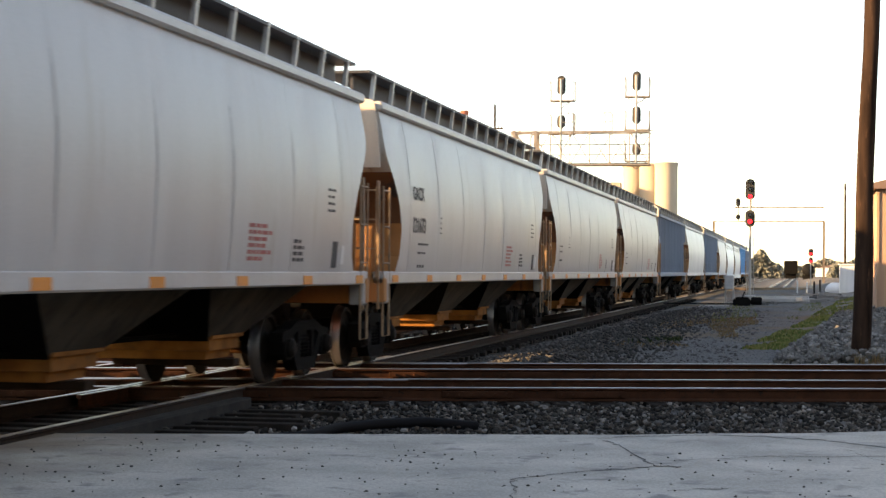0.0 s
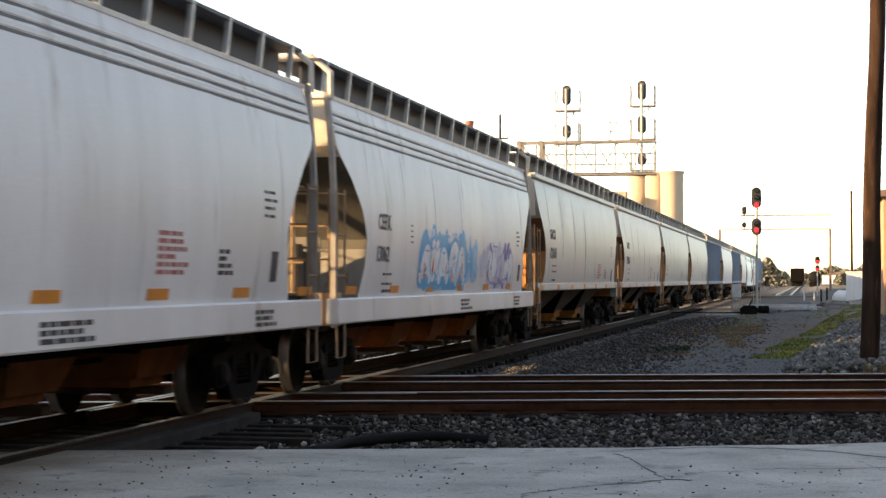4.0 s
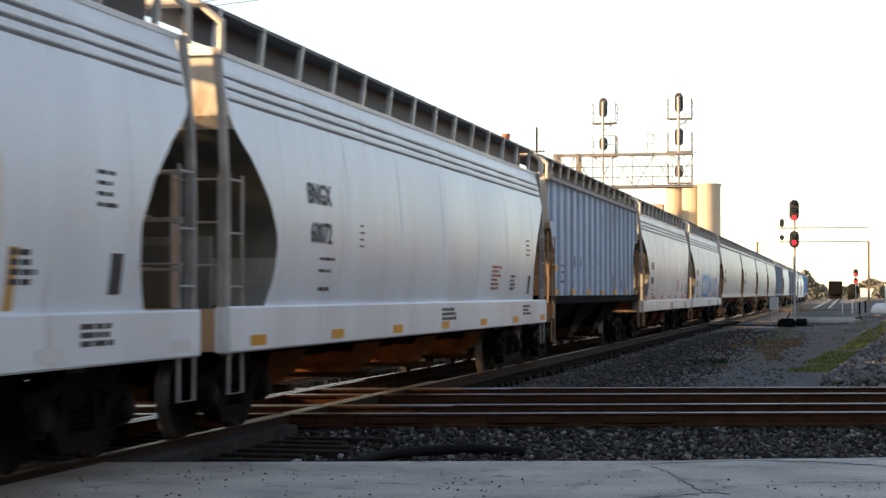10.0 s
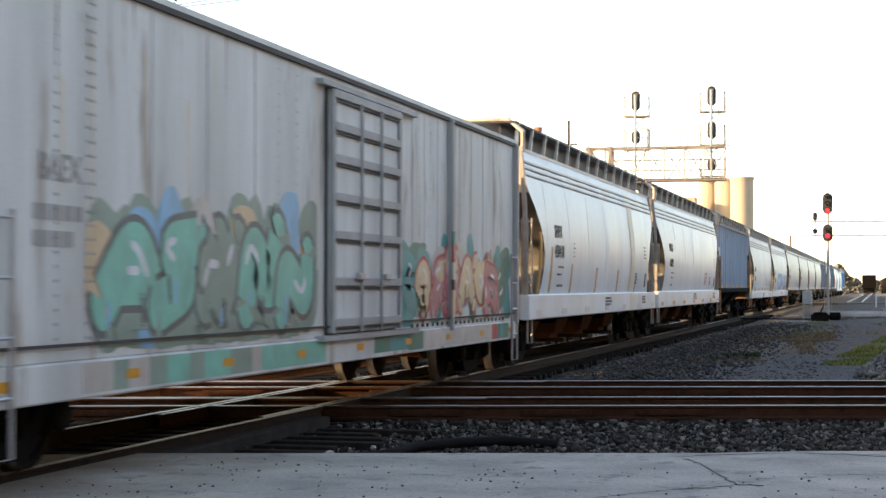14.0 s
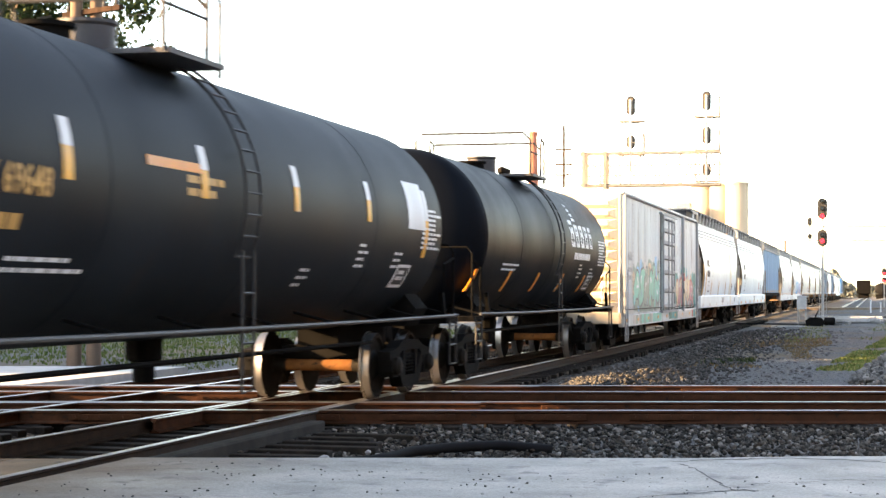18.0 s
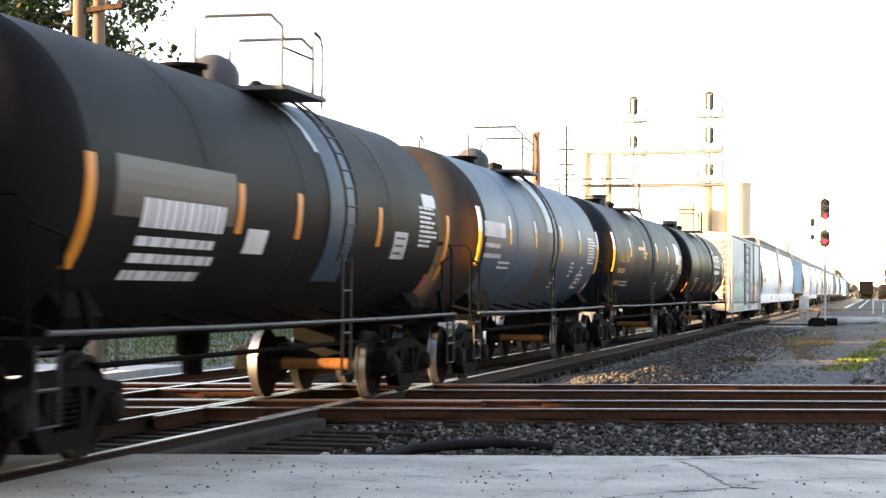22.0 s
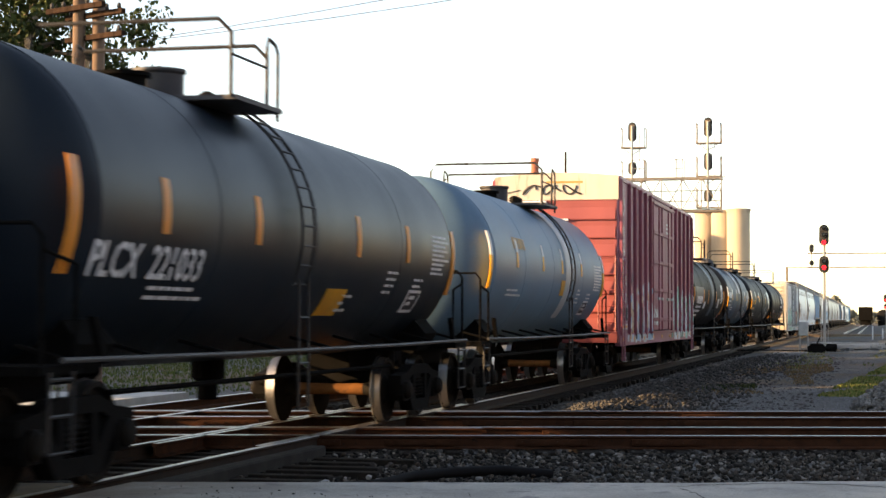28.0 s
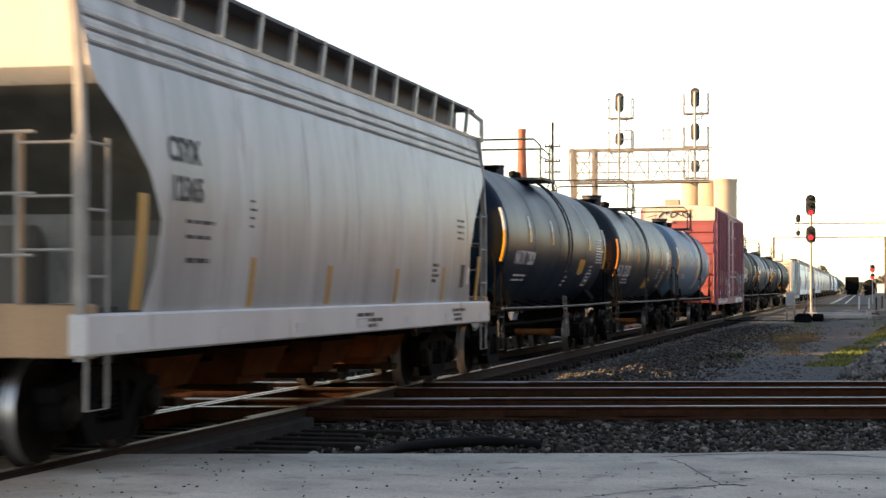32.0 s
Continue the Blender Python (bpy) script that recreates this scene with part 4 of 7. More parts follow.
    for i in range(60):
        x, y = rng.uniform(-3.6, 3.5), rng.uniform(92, 128)
        w_, d_, h_, a = rng.uniform(0.1, 0.9), rng.uniform(0.08, 0.3), rng.uniform(0.04, 0.2), rng.uniform(0, 3.1)
        z = height(x, y)
        q = [(x + u * math.cos(a) - v * math.sin(a), y + u * math.sin(a) + v * math.cos(a)) for u, v in ((-w_, -d_), (w_, -d_), (w_, d_), (-w_, d_))]
        s.prism(q, "z", z - 0.02, z + h_)
    solid("track_scrap", quick_mesh("track_scrap", s, M_SCRAP), None, "pale and dark scrap lying beside the far tracks", kind="stuff")
    # road across the tracks far off, with pale panels
    solid("far_crossing", Shape().prism([(-30, 174), (30, 186), (30, 191), (-30, 179)], "z", -0.3, -0.04), M_CROSSING, "dusty far road crossing the tracks", kind="structure")
    # building by the pole
    h = thing("shed", "tan clad building with a low brown roof", "building")
    part("wall", Shape().box(2.52, 12, 62, 74, -0.2, 4.35), M_WALL, h)
    part("roof", Shape().prism([(2.2, 4.35), (12.3, 4.35), (12.3, 4.5), (7.2, 5.8), (2.2, 4.5)], "y", 61.7, 74.3), M_ROOF, h)
    for i in range(9):
        part("batten", Shape().box(2.52 + i * 1.05, 2.60 + i * 1.05, 61.95, 62.0, -0.2, 4.3), M_WALL, h)
    # wooden pole close by, leaning
    p = thing("utility_pole", "dark weathered wooden utility pole leaning slightly", "pole")
    s = Shape()
    rings, rng = [], np.random.default_rng(8)
    for k in range(15):
        z = -0.3 + k * 0.75
        cx = 1.13 + 0.036 * (z + 0.2) * 0.75 + 0.02 * math.sin(k * 0.9)
        r = 0.185 - 0.004 * k
        rings.append([(cx + r * math.cos(a) * rng.uniform(0.95, 1.05), 34.9 + r * math.sin(a), z) for a in np.linspace(0, 2 * math.pi, 14, endpoint=False)])
    s.loft(rings)
    part("shaft", s, M_POLE, p, smooth=60)
    # far woods, along the horizon
    rng = np.random.default_rng(21)
    for cx, cy, wx, hh, n in ((-12, 508, 7, 7.5, 700), (-20, 520, 6, 6, 500), (14, 420, 8, 6, 600), (22, 380, 8, 7, 600), (40, 450, 20, 8, 900), (8, 600, 14, 6, 700)):
        s = Shape()
        for _ in range(n * 4):
            a, b = rng.uniform(-1, 1), rng.uniform(0, 1) ** 0.7
            top = hh * math.sqrt(max(0.05, 1 - a * a)) * (0.85 + 0.18 * math.sin(a * 7 + cx))
            p, r = Vector((cx + a * wx, cy + rng.uniform(-3, 3), b * top)), rng.uniform(0.35, 0.75)
            u, v = Vector(rng.normal(0, 1, 3)).normalized() * r, Vector(rng.normal(0, 1, 3)).normalized() * r
            s.add([p - u, p + v, p + u, p - v], [(0, 1, 2, 3)])
        solid("far_trees", quick_mesh("far_trees", s, M_LEAF_FAR), None, "hazy dark trees on the horizon", kind="stuff")
    for i, (x, y, w_, h_) in enumerate(((9, 300, 8, 3.4), (19, 330, 7, 4.2), (-40, 420, 12, 5), (4, 520, 10, 4))):
        g = thing("far_building", "low pale building far away", "building", "far buildings")
        part("wall", Shape().box(x, x + w_, y, y + 6, -0.3, h_ * 0.75), M_CAB if i % 2 else M_WALL, g)
        part("roof", Shape().prism([(x - 0.3, h_ * 0.75), (x + w_ + 0.3, h_ * 0.75), (x + w_ / 2, h_)], "y", y - 0.3, y + 6.3), M_ROOF, g)
    for i, (x, y, col) in enumerate(((5, 215, M_BRICK), (9, 222, M_CAB), (12.5, 215, M_BLUE_DARK))):
        v = thing("parked_truck", "small parked truck by the far road", "truck", "parked trucks")
        part("body", Shape().box(x, x + 2.4, y, y + 1.8, 0.3, 1.3, 0.12), col, v)
        part("cab", Shape().box(x + 0.2, x + 1.2, y + 0.05, y + 1.75, 1.3, 2.0, 0.15), col, v)
        for wx in (x + 0.5, x + 1.9):
            part("wheel", Shape().turned([(0, 0.36), (0.25, 0.36)], (wx, y - 0.05, 0.06), (0, 1, 0), 12), M_UNDER, v)
    # hose and small finds in the ballast
    pts = [(-5.12, 16.3, -0.16), (-4.95, 16.45, -0.15), (-4.75, 16.55, -0.14), (-4.66, 16.95, -0.14), (-4.6, 17.5, -0.13), (-4.3, 18.1, -0.13), (-3.9, 18.6, -0.14), (-3.4, 18.9, -0.2)]
    solid("hose", Shape().tube(pts, 0.055, 8), M_HOSE, "thick black hose lying in the ballast", "hose", smooth=60)
    solid("white_stone", quick_mesh("white_stone", stones(rng, [(-5.2, 16.55, -0.12)], [0.06]), M_SLAB), None, "pale broken stone in the ballast", "stone")
    solid("white_stone", quick_mesh("white_stone", stones(rng, [(-4.95, 17.2, -0.12)], [0.05]), M_SLAB), None, "pale broken stone in the ballast", "stone")


def leafy_tree():
    t = thing("tree", "large leafy green tree behind the poles", "tree")
    rng = np.random.default_rng(31)
    limbs = Shape()
    base = Vector((-29.0, 56, -0.2))
    limbs.tube([base, base + Vector((0.2, 0, 3)), base + Vector((0.1, 0.2, 6)), base + Vector((0.4, 0, 9)), base + Vector((0.3, 0, 12.5))], 0.55, 10, 0.12)
    tips = []
    for i in range(34):
        z = 3.0 + 9 * (i / 33)
        a = i * 2.4
        ln = (5.2 - 0.25 * abs(z - 6.5)) * rng.uniform(0.7, 1.05)
        p0 = base + Vector((0.2, 0.1, z))
        p2 = p0 + Vector((math.cos(a) * ln, math.sin(a) * ln, rng.uniform(0.2, 1.8)))
        p1 = (p0 + p2) / 2 + Vector((0, 0, rng.uniform(0.0, 0.6)))
        limbs.tube([p0, p1, p2], 0.13, 6, 0.025)
        for q in (0.35, 0.5, 0.65, 0.8, 0.95, 1.0):
            tips.append(p0.lerp(p2, q) + Vector(rng.normal(0, 0.35, 3)))
    part("trunk", limbs, M_BARK, t, smooth=50)
    s = Shape()
    for c in tips:
        r = rng.uniform(0.55, 1.05)
        for _ in range(170):
            d = Vector(rng.normal(0, 1, 3)).normalized()
            p = c + d * r * rng.uniform(0.3, 1) ** 0.5
            u = Vector(rng.normal(0, 1, 3)).normalized()
            v = u.cross(Vector(rng.normal(0, 1, 3))).normalized()
            k = rng.uniform(0.075, 0.15)
            s.add([p - u * k, p + v * k * 0.6, p + u * k, p - v * k * 0.6], [(0, 1, 2, 3)])
    tagged(part("crown", quick_mesh("crown", s, M_LEAF), None, t), kind="stuff")


def pole_pair():
    for x, y, h, m in ((-17.45, 36.8, 10.5, M_POLE_DRY), (-17.02, 36.9, 11.5, M_POLE_DRY)):
        p = thing("utility_pole", "dry brown wooden pole with crossarms behind the train", "pole", "paired poles")
        part("shaft", Shape().tube([(x, y, -0.3), (x, y, h)], 0.17, 12, 0.13), m, p, smooth=60)
        for z in ((8.25, 7.75) if h > 11 else (8.4,)):
            part("crossarm", Shape().box(-0.95, 0.95, -0.06, 0.06, -0.06, 0.06, 0.01), M_POLE, p, at=pose(x, y - 0.2, z, 0, 0, -24))
            for dx in (-0.8, -0.4, 0.4, 0.8):
                part("insulator", Shape().turned([(0, 0.03), (0.05, 0.05), (0.12, 0.035), (0.14, 0)], (dx, 0, 0.06), (0, 0, 1), 8), M_SIGNAL, p, at=pose(x, y - 0.2, z, 0, 0, -24))
    for i, (z, dz) in enumerate(((7.65, 1.2), (7.8, 1.25))):
        pts = []
        for k in range(17):
            q = k / 16
            pts.append((-16.4 + q * 34, 37 + q * 9 + i * 0.8, z + q * 8.6 - (3.0 + 1.6 * i) * q * (1 - q)))
        solid("overhead_wire", Shape().tube(pts, 0.008, 5), M_WIRE, "thin black overhead wire", "wire", "overhead wires")


def street_row():
    """Plain unseen blocks that close the place on the east, south and west and screen light."""
    # east blocks darken skylight and reflections; the two western ones block low sun
    for x0, x1, y0, y1, h in ((20, 32, -45, 30, 12.0), (21, 33, 33, 95, 11.0), (22, 33, 99, 170, 7.0), (24, 36, 175, 255, 5.0), (-4, 24, -46, -30, 6.0), (-62, -46, -70, 0.8, 13.8), (-62, -46, 18.5, 74, 12.0)):
        b = thing("unseen_block", "plain unseen dark block that closes the street and screens light", "building", "warehouses")
        part("wall", Shape().box(x0, x1, y0, y1, -0.35, h), M_SURROUND, b)
        part("roof", Shape().box(x0 - 0.2, x1 + 0.2, y0 - 0.2, y1 + 0.2, h, h + 0.4), M_ROOF, b)


street_row()
gantry()
wayside_signal()
far_things()
leafy_tree()
pole_pair()

# ---- rail cars ----
SPEED = 8.19
WHEEL_R = 0.457
CARS = []
WHEELSETS = []


def truck_meshes():
    d = {}
    half = [(0.0, 0.078), (0.48, 0.085), (0.66, 0.12), (0.70, 0.2), (0.695, 0.36), (0.70, 0.46), (0.71, 0.482), (0.73, 0.478), (0.735, WHEEL_R + 0.004),
            (0.80, WHEEL_R), (0.84, 0.45), (0.845, 0.40), (0.80, 0.37), (0.79, 0.22), (0.86, 0.13), (0.88, 0.07), (1.0, 0.07), (1.0, 0.0)]
    prof = [(-t, r) for t, r in reversed(half[1:])] + half
    w = Shape().turned(prof, (0, 0, 0), (1, 0, 0), 28).mesh("wheelset", [M_WHEEL, M_TREAD, M_AXLE], 35)
    for f in w.polygons:
        r = math.hypot(f.center.y, f.center.z)
        if r > 0.42 and abs(f.normal.x) < 0.75:
            f.material_index = 1
        elif r < 0.1 and abs(f.center.x) < 0.66:
            f.material_index = 2
    d["wheels"] = w
    # cast side frame, with a window each side of the springs
    s = Shape()
    s.prism([(-1.12, 0.53), (-1.12, 0.66), (-0.75, 0.70), (-0.42, 0.80), (0.42, 0.80), (0.75, 0.70), (1.12, 0.66), (1.12, 0.53),
             (0.78, 0.55), (0.45, 0.66), (-0.45, 0.66), (-0.78, 0.55)], "x", -0.09, 0.09)
    s.prism([(-0.80, 0.56), (-0.62, 0.62), (-0.30, 0.30), (0.30, 0.30), (0.62, 0.62), (0.80, 0.56), (0.42, 0.14), (-0.42, 0.14)], "x", -0.09, 0.09)
    for k in (-1, 1):
        s.box(-0.085, 0.085, k * 0.33 - 0.06, k * 0.33 + 0.06, 0.3, 0.68)
        s.prism([(k * 0.72, 0.30), (k * 0.72, 0.55), (k * 1.06, 0.55), (k * 1.06, 0.38), (k * 1.0, 0.30)], "x", -0.10, 0.10)
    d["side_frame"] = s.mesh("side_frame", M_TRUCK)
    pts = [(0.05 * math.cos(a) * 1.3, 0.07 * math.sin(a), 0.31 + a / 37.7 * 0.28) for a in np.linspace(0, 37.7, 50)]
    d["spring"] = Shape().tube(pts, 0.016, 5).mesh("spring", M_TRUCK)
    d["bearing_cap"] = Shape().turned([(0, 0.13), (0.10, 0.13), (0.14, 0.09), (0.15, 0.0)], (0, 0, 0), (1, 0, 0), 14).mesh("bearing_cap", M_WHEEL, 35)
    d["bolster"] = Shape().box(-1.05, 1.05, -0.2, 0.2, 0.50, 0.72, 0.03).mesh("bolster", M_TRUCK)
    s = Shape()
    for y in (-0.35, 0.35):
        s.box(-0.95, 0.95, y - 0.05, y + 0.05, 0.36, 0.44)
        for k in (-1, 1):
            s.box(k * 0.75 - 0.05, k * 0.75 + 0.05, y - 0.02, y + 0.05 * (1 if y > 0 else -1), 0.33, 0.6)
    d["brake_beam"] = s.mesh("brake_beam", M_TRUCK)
    return d


TRUCK = truck_meshes()


def truck(car, y):
    t = part("truck", TRUCK["bolster"], parent=car, at=pose(0, y, 0), label="two-axle cast iron wheel truck")
    for k in (-1, 1):
        part("side_frame", TRUCK["side_frame"], parent=t, at=pose(k * 1.0, 0, 0))
        for q in (-0.19, 0.0, 0.19):
            part("spring", TRUCK["spring"], parent=t, at=pose(k * 1.0, q, 0))
        for q in (-1, 1):
            part("bearing_cap", TRUCK["bearing_cap"], parent=t, at=pose(k * 1.05, q * 0.89, WHEEL_R, 0, 0, 0 if k > 0 else 180))
    part("brake_beam", TRUCK["brake_beam"], parent=t)
    for q in (-1, 1):
        w = part("wheelset", TRUCK["wheels"], parent=t, at=pose(0, q * 0.89, WHEEL_R))
        WHEELSETS.append((w, q * 0.89))


def coupler(car, L):
    for k in (-1, 1):
        y = k * (L / 2)
        s = Shape().box(-0.09, 0.09, min(y, y - k * 0.75), max(y, y - k * 0.75), 0.78, 0.95, 0.02)
        s.prism([(-0.2, y - k * 0.02), (0.16, y - k * 0.02), (0.2, y - k * 0.25), (0.08, y - k * 0.36), (-0.18, y - k * 0.3)], "z", 0.70, 1.02)
        part("coupler", s, M_TRUCK, car, "iron knuckle coupler")
        part("brake_hose", Shape().tube([(0.35, y - k * 0.6, 0.8), (0.36, y - k * 0.3, 0.55), (0.3, y - k * 0.05, 0.5)], 0.025, 6), M_HOSE, car)


def lettering(car, body, size, mat, y, z, xf, bold=0.0, wide=1.0):
    """Words on the east side, at y along and z up; xf gives the side's x at a height."""
    me = text_mesh(body, size, mat, bold)
    for v in me.vertices:
        u, w, e = v.co
        v.co = (xf(z + w) + 0.006 + e, y + u * wide, z + w)
    return part("lettering", me, parent=car)


def bars(car, mat, y, z, w, rows, xf, gap=0.09, th=0.045, name="data_line_block", rng=random):
    """Lines too small to read."""
    s = Shape()
    for i in range(rows):
        zz = z - i * gap
        ww, y0 = w * rng.uniform(0.6, 1.0), y - w / 2
        while ww > 0.05:
            k = min(ww, rng.uniform(0.1, 0.3) if th < 0.15 else rng.uniform(0.07, 0.17))
            m = 1 + int(th / 0.06)
            zs = [zz + th * i / m for i in range(m + 1)]
            s.loft([[(xf(q) + 0.005, y0, q), (xf(q) + 0.005, y0 + k, q)] for q in zs], caps=False, closed=False)
            y0 += k + 0.035
            ww -= k + 0.035
    return tagged(part(name, s, mat, car), kind="stuff")


def patch(car, mat, y0, y1, z0, z1, xf, name="reflector", label="", lift=0.006, seg=1):
    zs = [z0 + (z1 - z0) * i / seg for i in range(seg + 1)]
    s = Shape().loft([[(xf(z) + lift, y0, z), (xf(z) + lift, y1, z), (xf(z) - 0.02, y1, z), (xf(z) - 0.02, y0, z)] for z in zs])
    return part(name, s, mat, car, label)


STROKES = (
    (((.15, .05), (.2, .95)), ((.2, .9), (.78, .8), (.7, .5), (.25, .5)), ((.4, .5), (.85, .05))),
    (((.1, .05), (.45, .95), (.9, .05)), ((.28, .38), (.75, .38))),
    (((.85, .9), (.2, .78), (.8, .4), (.15, .1)),),
    (((.15, .95), (.2, .1), (.85, .12), (.8, .95)), ((.5, .6), (.55, .9))),
    (((.2, .05), (.22, .92), (.75, .12), (.82, .95)),),
    (((.5, .95), (.15, .5), (.5, .05), (.85, .5), (.5, .95)),),
    (((.2, .1), (.35, .95)), ((.8, .95), (.6, .1)), ((.2, .55), (.8, .5))))


def graffiti(car, y0, y1, z0, z1, xf, fills, edge, clouds, seed, n, thick=0.15, line=0.035, shade=None, bits=("black",), tops=None, ground=None):
    """Spray paint: a soft cloud, then fat overlapping strokes with an outline, a shade below and small bits. Nothing to read."""
    rng = np.random.default_rng(seed)
    layers = {}
    hz, step = z1 - z0, (y1 - y0) / n

    def put(c):
        return layers.setdefault(c, Shape())

    def disc(c, cy, cz, ry, rz, lift, wob=0.15, m=18):
        ph, pts = rng.uniform(0, 6.28, 3), []
        for k in range(m):
            a = 2 * math.pi * k / m
            q = 1 + wob * math.sin(2 * a + ph[0]) + wob * 0.7 * math.sin(3 * a + ph[1])
            zz = min(max(cz + rz * q * math.sin(a), z0 - 0.03), z1 + 0.2)
            pts.append((xf(zz) + lift, min(max(cy + ry * q * math.cos(a), y0 - 0.3), y1 + 0.3), zz))
        put(c).add(pts + [(xf(cz) + lift, cy, cz)], [(k, (k + 1) % m, m) for k in range(m)])

    def ribbon(c, pts, w, lift):
        """A flat stroke with round ends along the points, of half width w."""
        left, right, m = [], [], len(pts)
        for i, (y, z) in enumerate(pts):
            (ya, za), (yb, zb) = pts[max(i - 1, 0)], pts[min(i + 1, m - 1)]
            d = math.hypot(yb - ya, zb - za) or 1
            oy, oz = -(zb - za) / d * w, (yb - ya) / d * w
            left.append((y + oy, z + oz))
            right.append((y - oy, z - oz))

        def cap(centre, towards):
            a0 = math.atan2(towards[1], towards[0])
            return [(centre[0] + w * math.cos(a0 + a), centre[1] + w * math.sin(a0 + a)) for a in (1.05, 0.52, 0.0, -0.52, -1.05)]
        (ya, za), (yb, zb) = pts[0], pts[1]
        first = cap(pts[0], (ya - yb, za - zb))
        (ya, za), (yb, zb) = pts[-2], pts[-1]
        last = cap(pts[-1], (yb - ya, zb - za))
        at = lambda q: (xf(min(max(q[1], z0 - 0.04), z1 + 0.15)) + lift, q[0], min(max(q[1], z0 - 0.04), z1 + 0.15))
        put(c).add([at(q) for q in left + right], [(i, i + 1, m + i + 1, m + i) for i in range(m - 1)])
        put(c).add([at(q) for q in first + [pts[0]]], [(0, 1, 5), (1, 2, 5), (2, 3, 5), (3, 4, 5)])
        put(c).add([at(q) for q in last + [pts[-1]]], [(0, 1, 5), (1, 2, 5), (2, 3, 5), (3, 4, 5)])

    def smooth_line(pts):
        for _ in range(3):
            q = [pts[0]]
            for (a, b), (c, d) in zip(pts, pts[1:]):
                q += [(a * 0.75 + c * 0.25, b * 0.75 + d * 0.25), (a * 0.25 + c * 0.75, b * 0.25 + d * 0.75)]
            pts = q + [pts[-1]]
        return pts
    for k in range(n * 3 if ground else 0):
        disc(ground, y0 + (y1 - y0) * (k + 0.5) / (n * 3), z0 + hz * rng.uniform(0.38, 0.5), step * 0.4, hz * rng.uniform(0.42, 0.55), 0.002 + 0.00003 * k)
    for k in range(n * 5 if clouds else 0):
        disc(clouds[k % len(clouds)], y0 + (y1 - y0) * rng.uniform(-0.02, 1.02), z0 + hz * rng.uniform(0.15, 0.85), step * rng.uniform(0.25, 0.55), hz * rng.uniform(0.16, 0.4), 0.003 + 0.0002 * k)
    for i in range(n):
        glyph = STROKES[int(rng.integers(0, len(STROKES)))]
        mu, mv = rng.uniform() < 0.5, rng.uniform() < 0.35
        wide, tall, drop = step * rng.uniform(1.0, 1.3), hz * rng.uniform(0.78, 0.98), hz * rng.uniform(0.0, 0.1)
        lean, w = rng.uniform(-0.12, 0.2) * step, thick * step * rng.uniform(0.9, 1.2)
        lines = []
        for stroke in glyph:
            pts = [((1 - u if mu else u), (1 - v if mv else v)) for u, v in stroke]
            pts = [(y0 + step * (i - 0.1) + u * wide + lean * v, z0 + drop + w + v * (tall - 2 * w)) for u, v in pts]
            lines.append(smooth_line(pts))
        base = 0.010 + 0.0016 * i
        fill = fills[int(rng.integers(0, len(fills)))]
        for k, ln in enumerate(lines):
            if shade:
                ribbon(shade, [(y + w * 0.5, z - w * 0.6) for y, z in ln], w + line, base + 0.0001 * k)
            ribbon(edge, ln, w + line, base + 0.0004 + 0.0001 * k)
        for k, ln in enumerate(lines):
            ribbon(fill, ln, w, base + 0.0008 + 0.0001 * k)
            if tops:
                hi = [q for q in ln if q[1] > z0 + hz * 0.62]
                if len(hi) > 3:
                    ribbon(tops, hi, w * 0.8, base + 0.0011 + 0.0001 * k)
            short = ln[len(ln) // 4: len(ln) // 2]
            if len(short) > 2:
                ribbon("white", [(y - w * 0.35, z + w * 0.2) for y, z in short], w * 0.16, base + 0.0013)
        for b in bits:
            cy, cz = y0 + step * (i + rng.uniform(0.1, 0.9)), z0 + hz * rng.uniform(0.08, 0.3)
            ribbon(b, [(cy, cz), (cy + rng.uniform(-0.05, 0.05), cz + hz * rng.uniform(0.08, 0.2))], 0.035, base + 0.0014)
    for c, sh in layers.items():
        tagged(part("graffiti", quick_mesh("graffiti", sh, SP[c]), None, car, "overlapping spray-painted strokes"), kind="stuff")


def belt(car, y0, y1, a0, a1, mat, label, R=1.45, zc=2.42):
    """A patch of paint round part of a tank, from one angle to another."""
    arc = [math.radians(a0 + (a1 - a0) * k / 16) for k in range(17)]
    ys = [[y0 + (y1 - y0) * k / 4 + 0.03 * math.sin(i * 1.3 + k) for i in range(17)] for k in range(5)]
    s = Shape().loft([[((R + 0.006) * math.cos(a), row[i], zc + (R + 0.006) * math.sin(a)) for i, a in enumerate(arc)] for row in ys], caps=False, closed=False)
    part("painted_patch", s, mat, car, label, smooth=40)


def streaks(car, mat, y0, y1, z0, z1, xf, n, seed, w=0.03, lift=0.004, down=True):
    """Thin stains that run down and taper off."""
    rng, s = np.random.default_rng(seed), Shape()
    for _ in range(n):
        y, ww = rng.uniform(y0, y1), w * rng.uniform(0.3, 1.0)
        za = z1 - (z1 - z0) * rng.uniform(0, 0.35)
        zb = za - (za - z0) * rng.uniform(0.3, 1.0)
        left, right, m = [], [], 6
        for k in range(m + 1):
            q = k / m
            z, h = za + (zb - za) * q, ww * (1 - 0.85 * q) * rng.uniform(0.6, 1.2)
            left.append((xf(z) + lift, y - h, z))
            right.append((xf(z) + lift, y + h, z))
        s.add(left + right, [(k, k + 1, m + 2 + k, m + 1 + k) for k in range(m)])
    tagged(part("stain", quick_mesh("stain", s, mat), None, car, "stains running down the side"), kind="stuff")


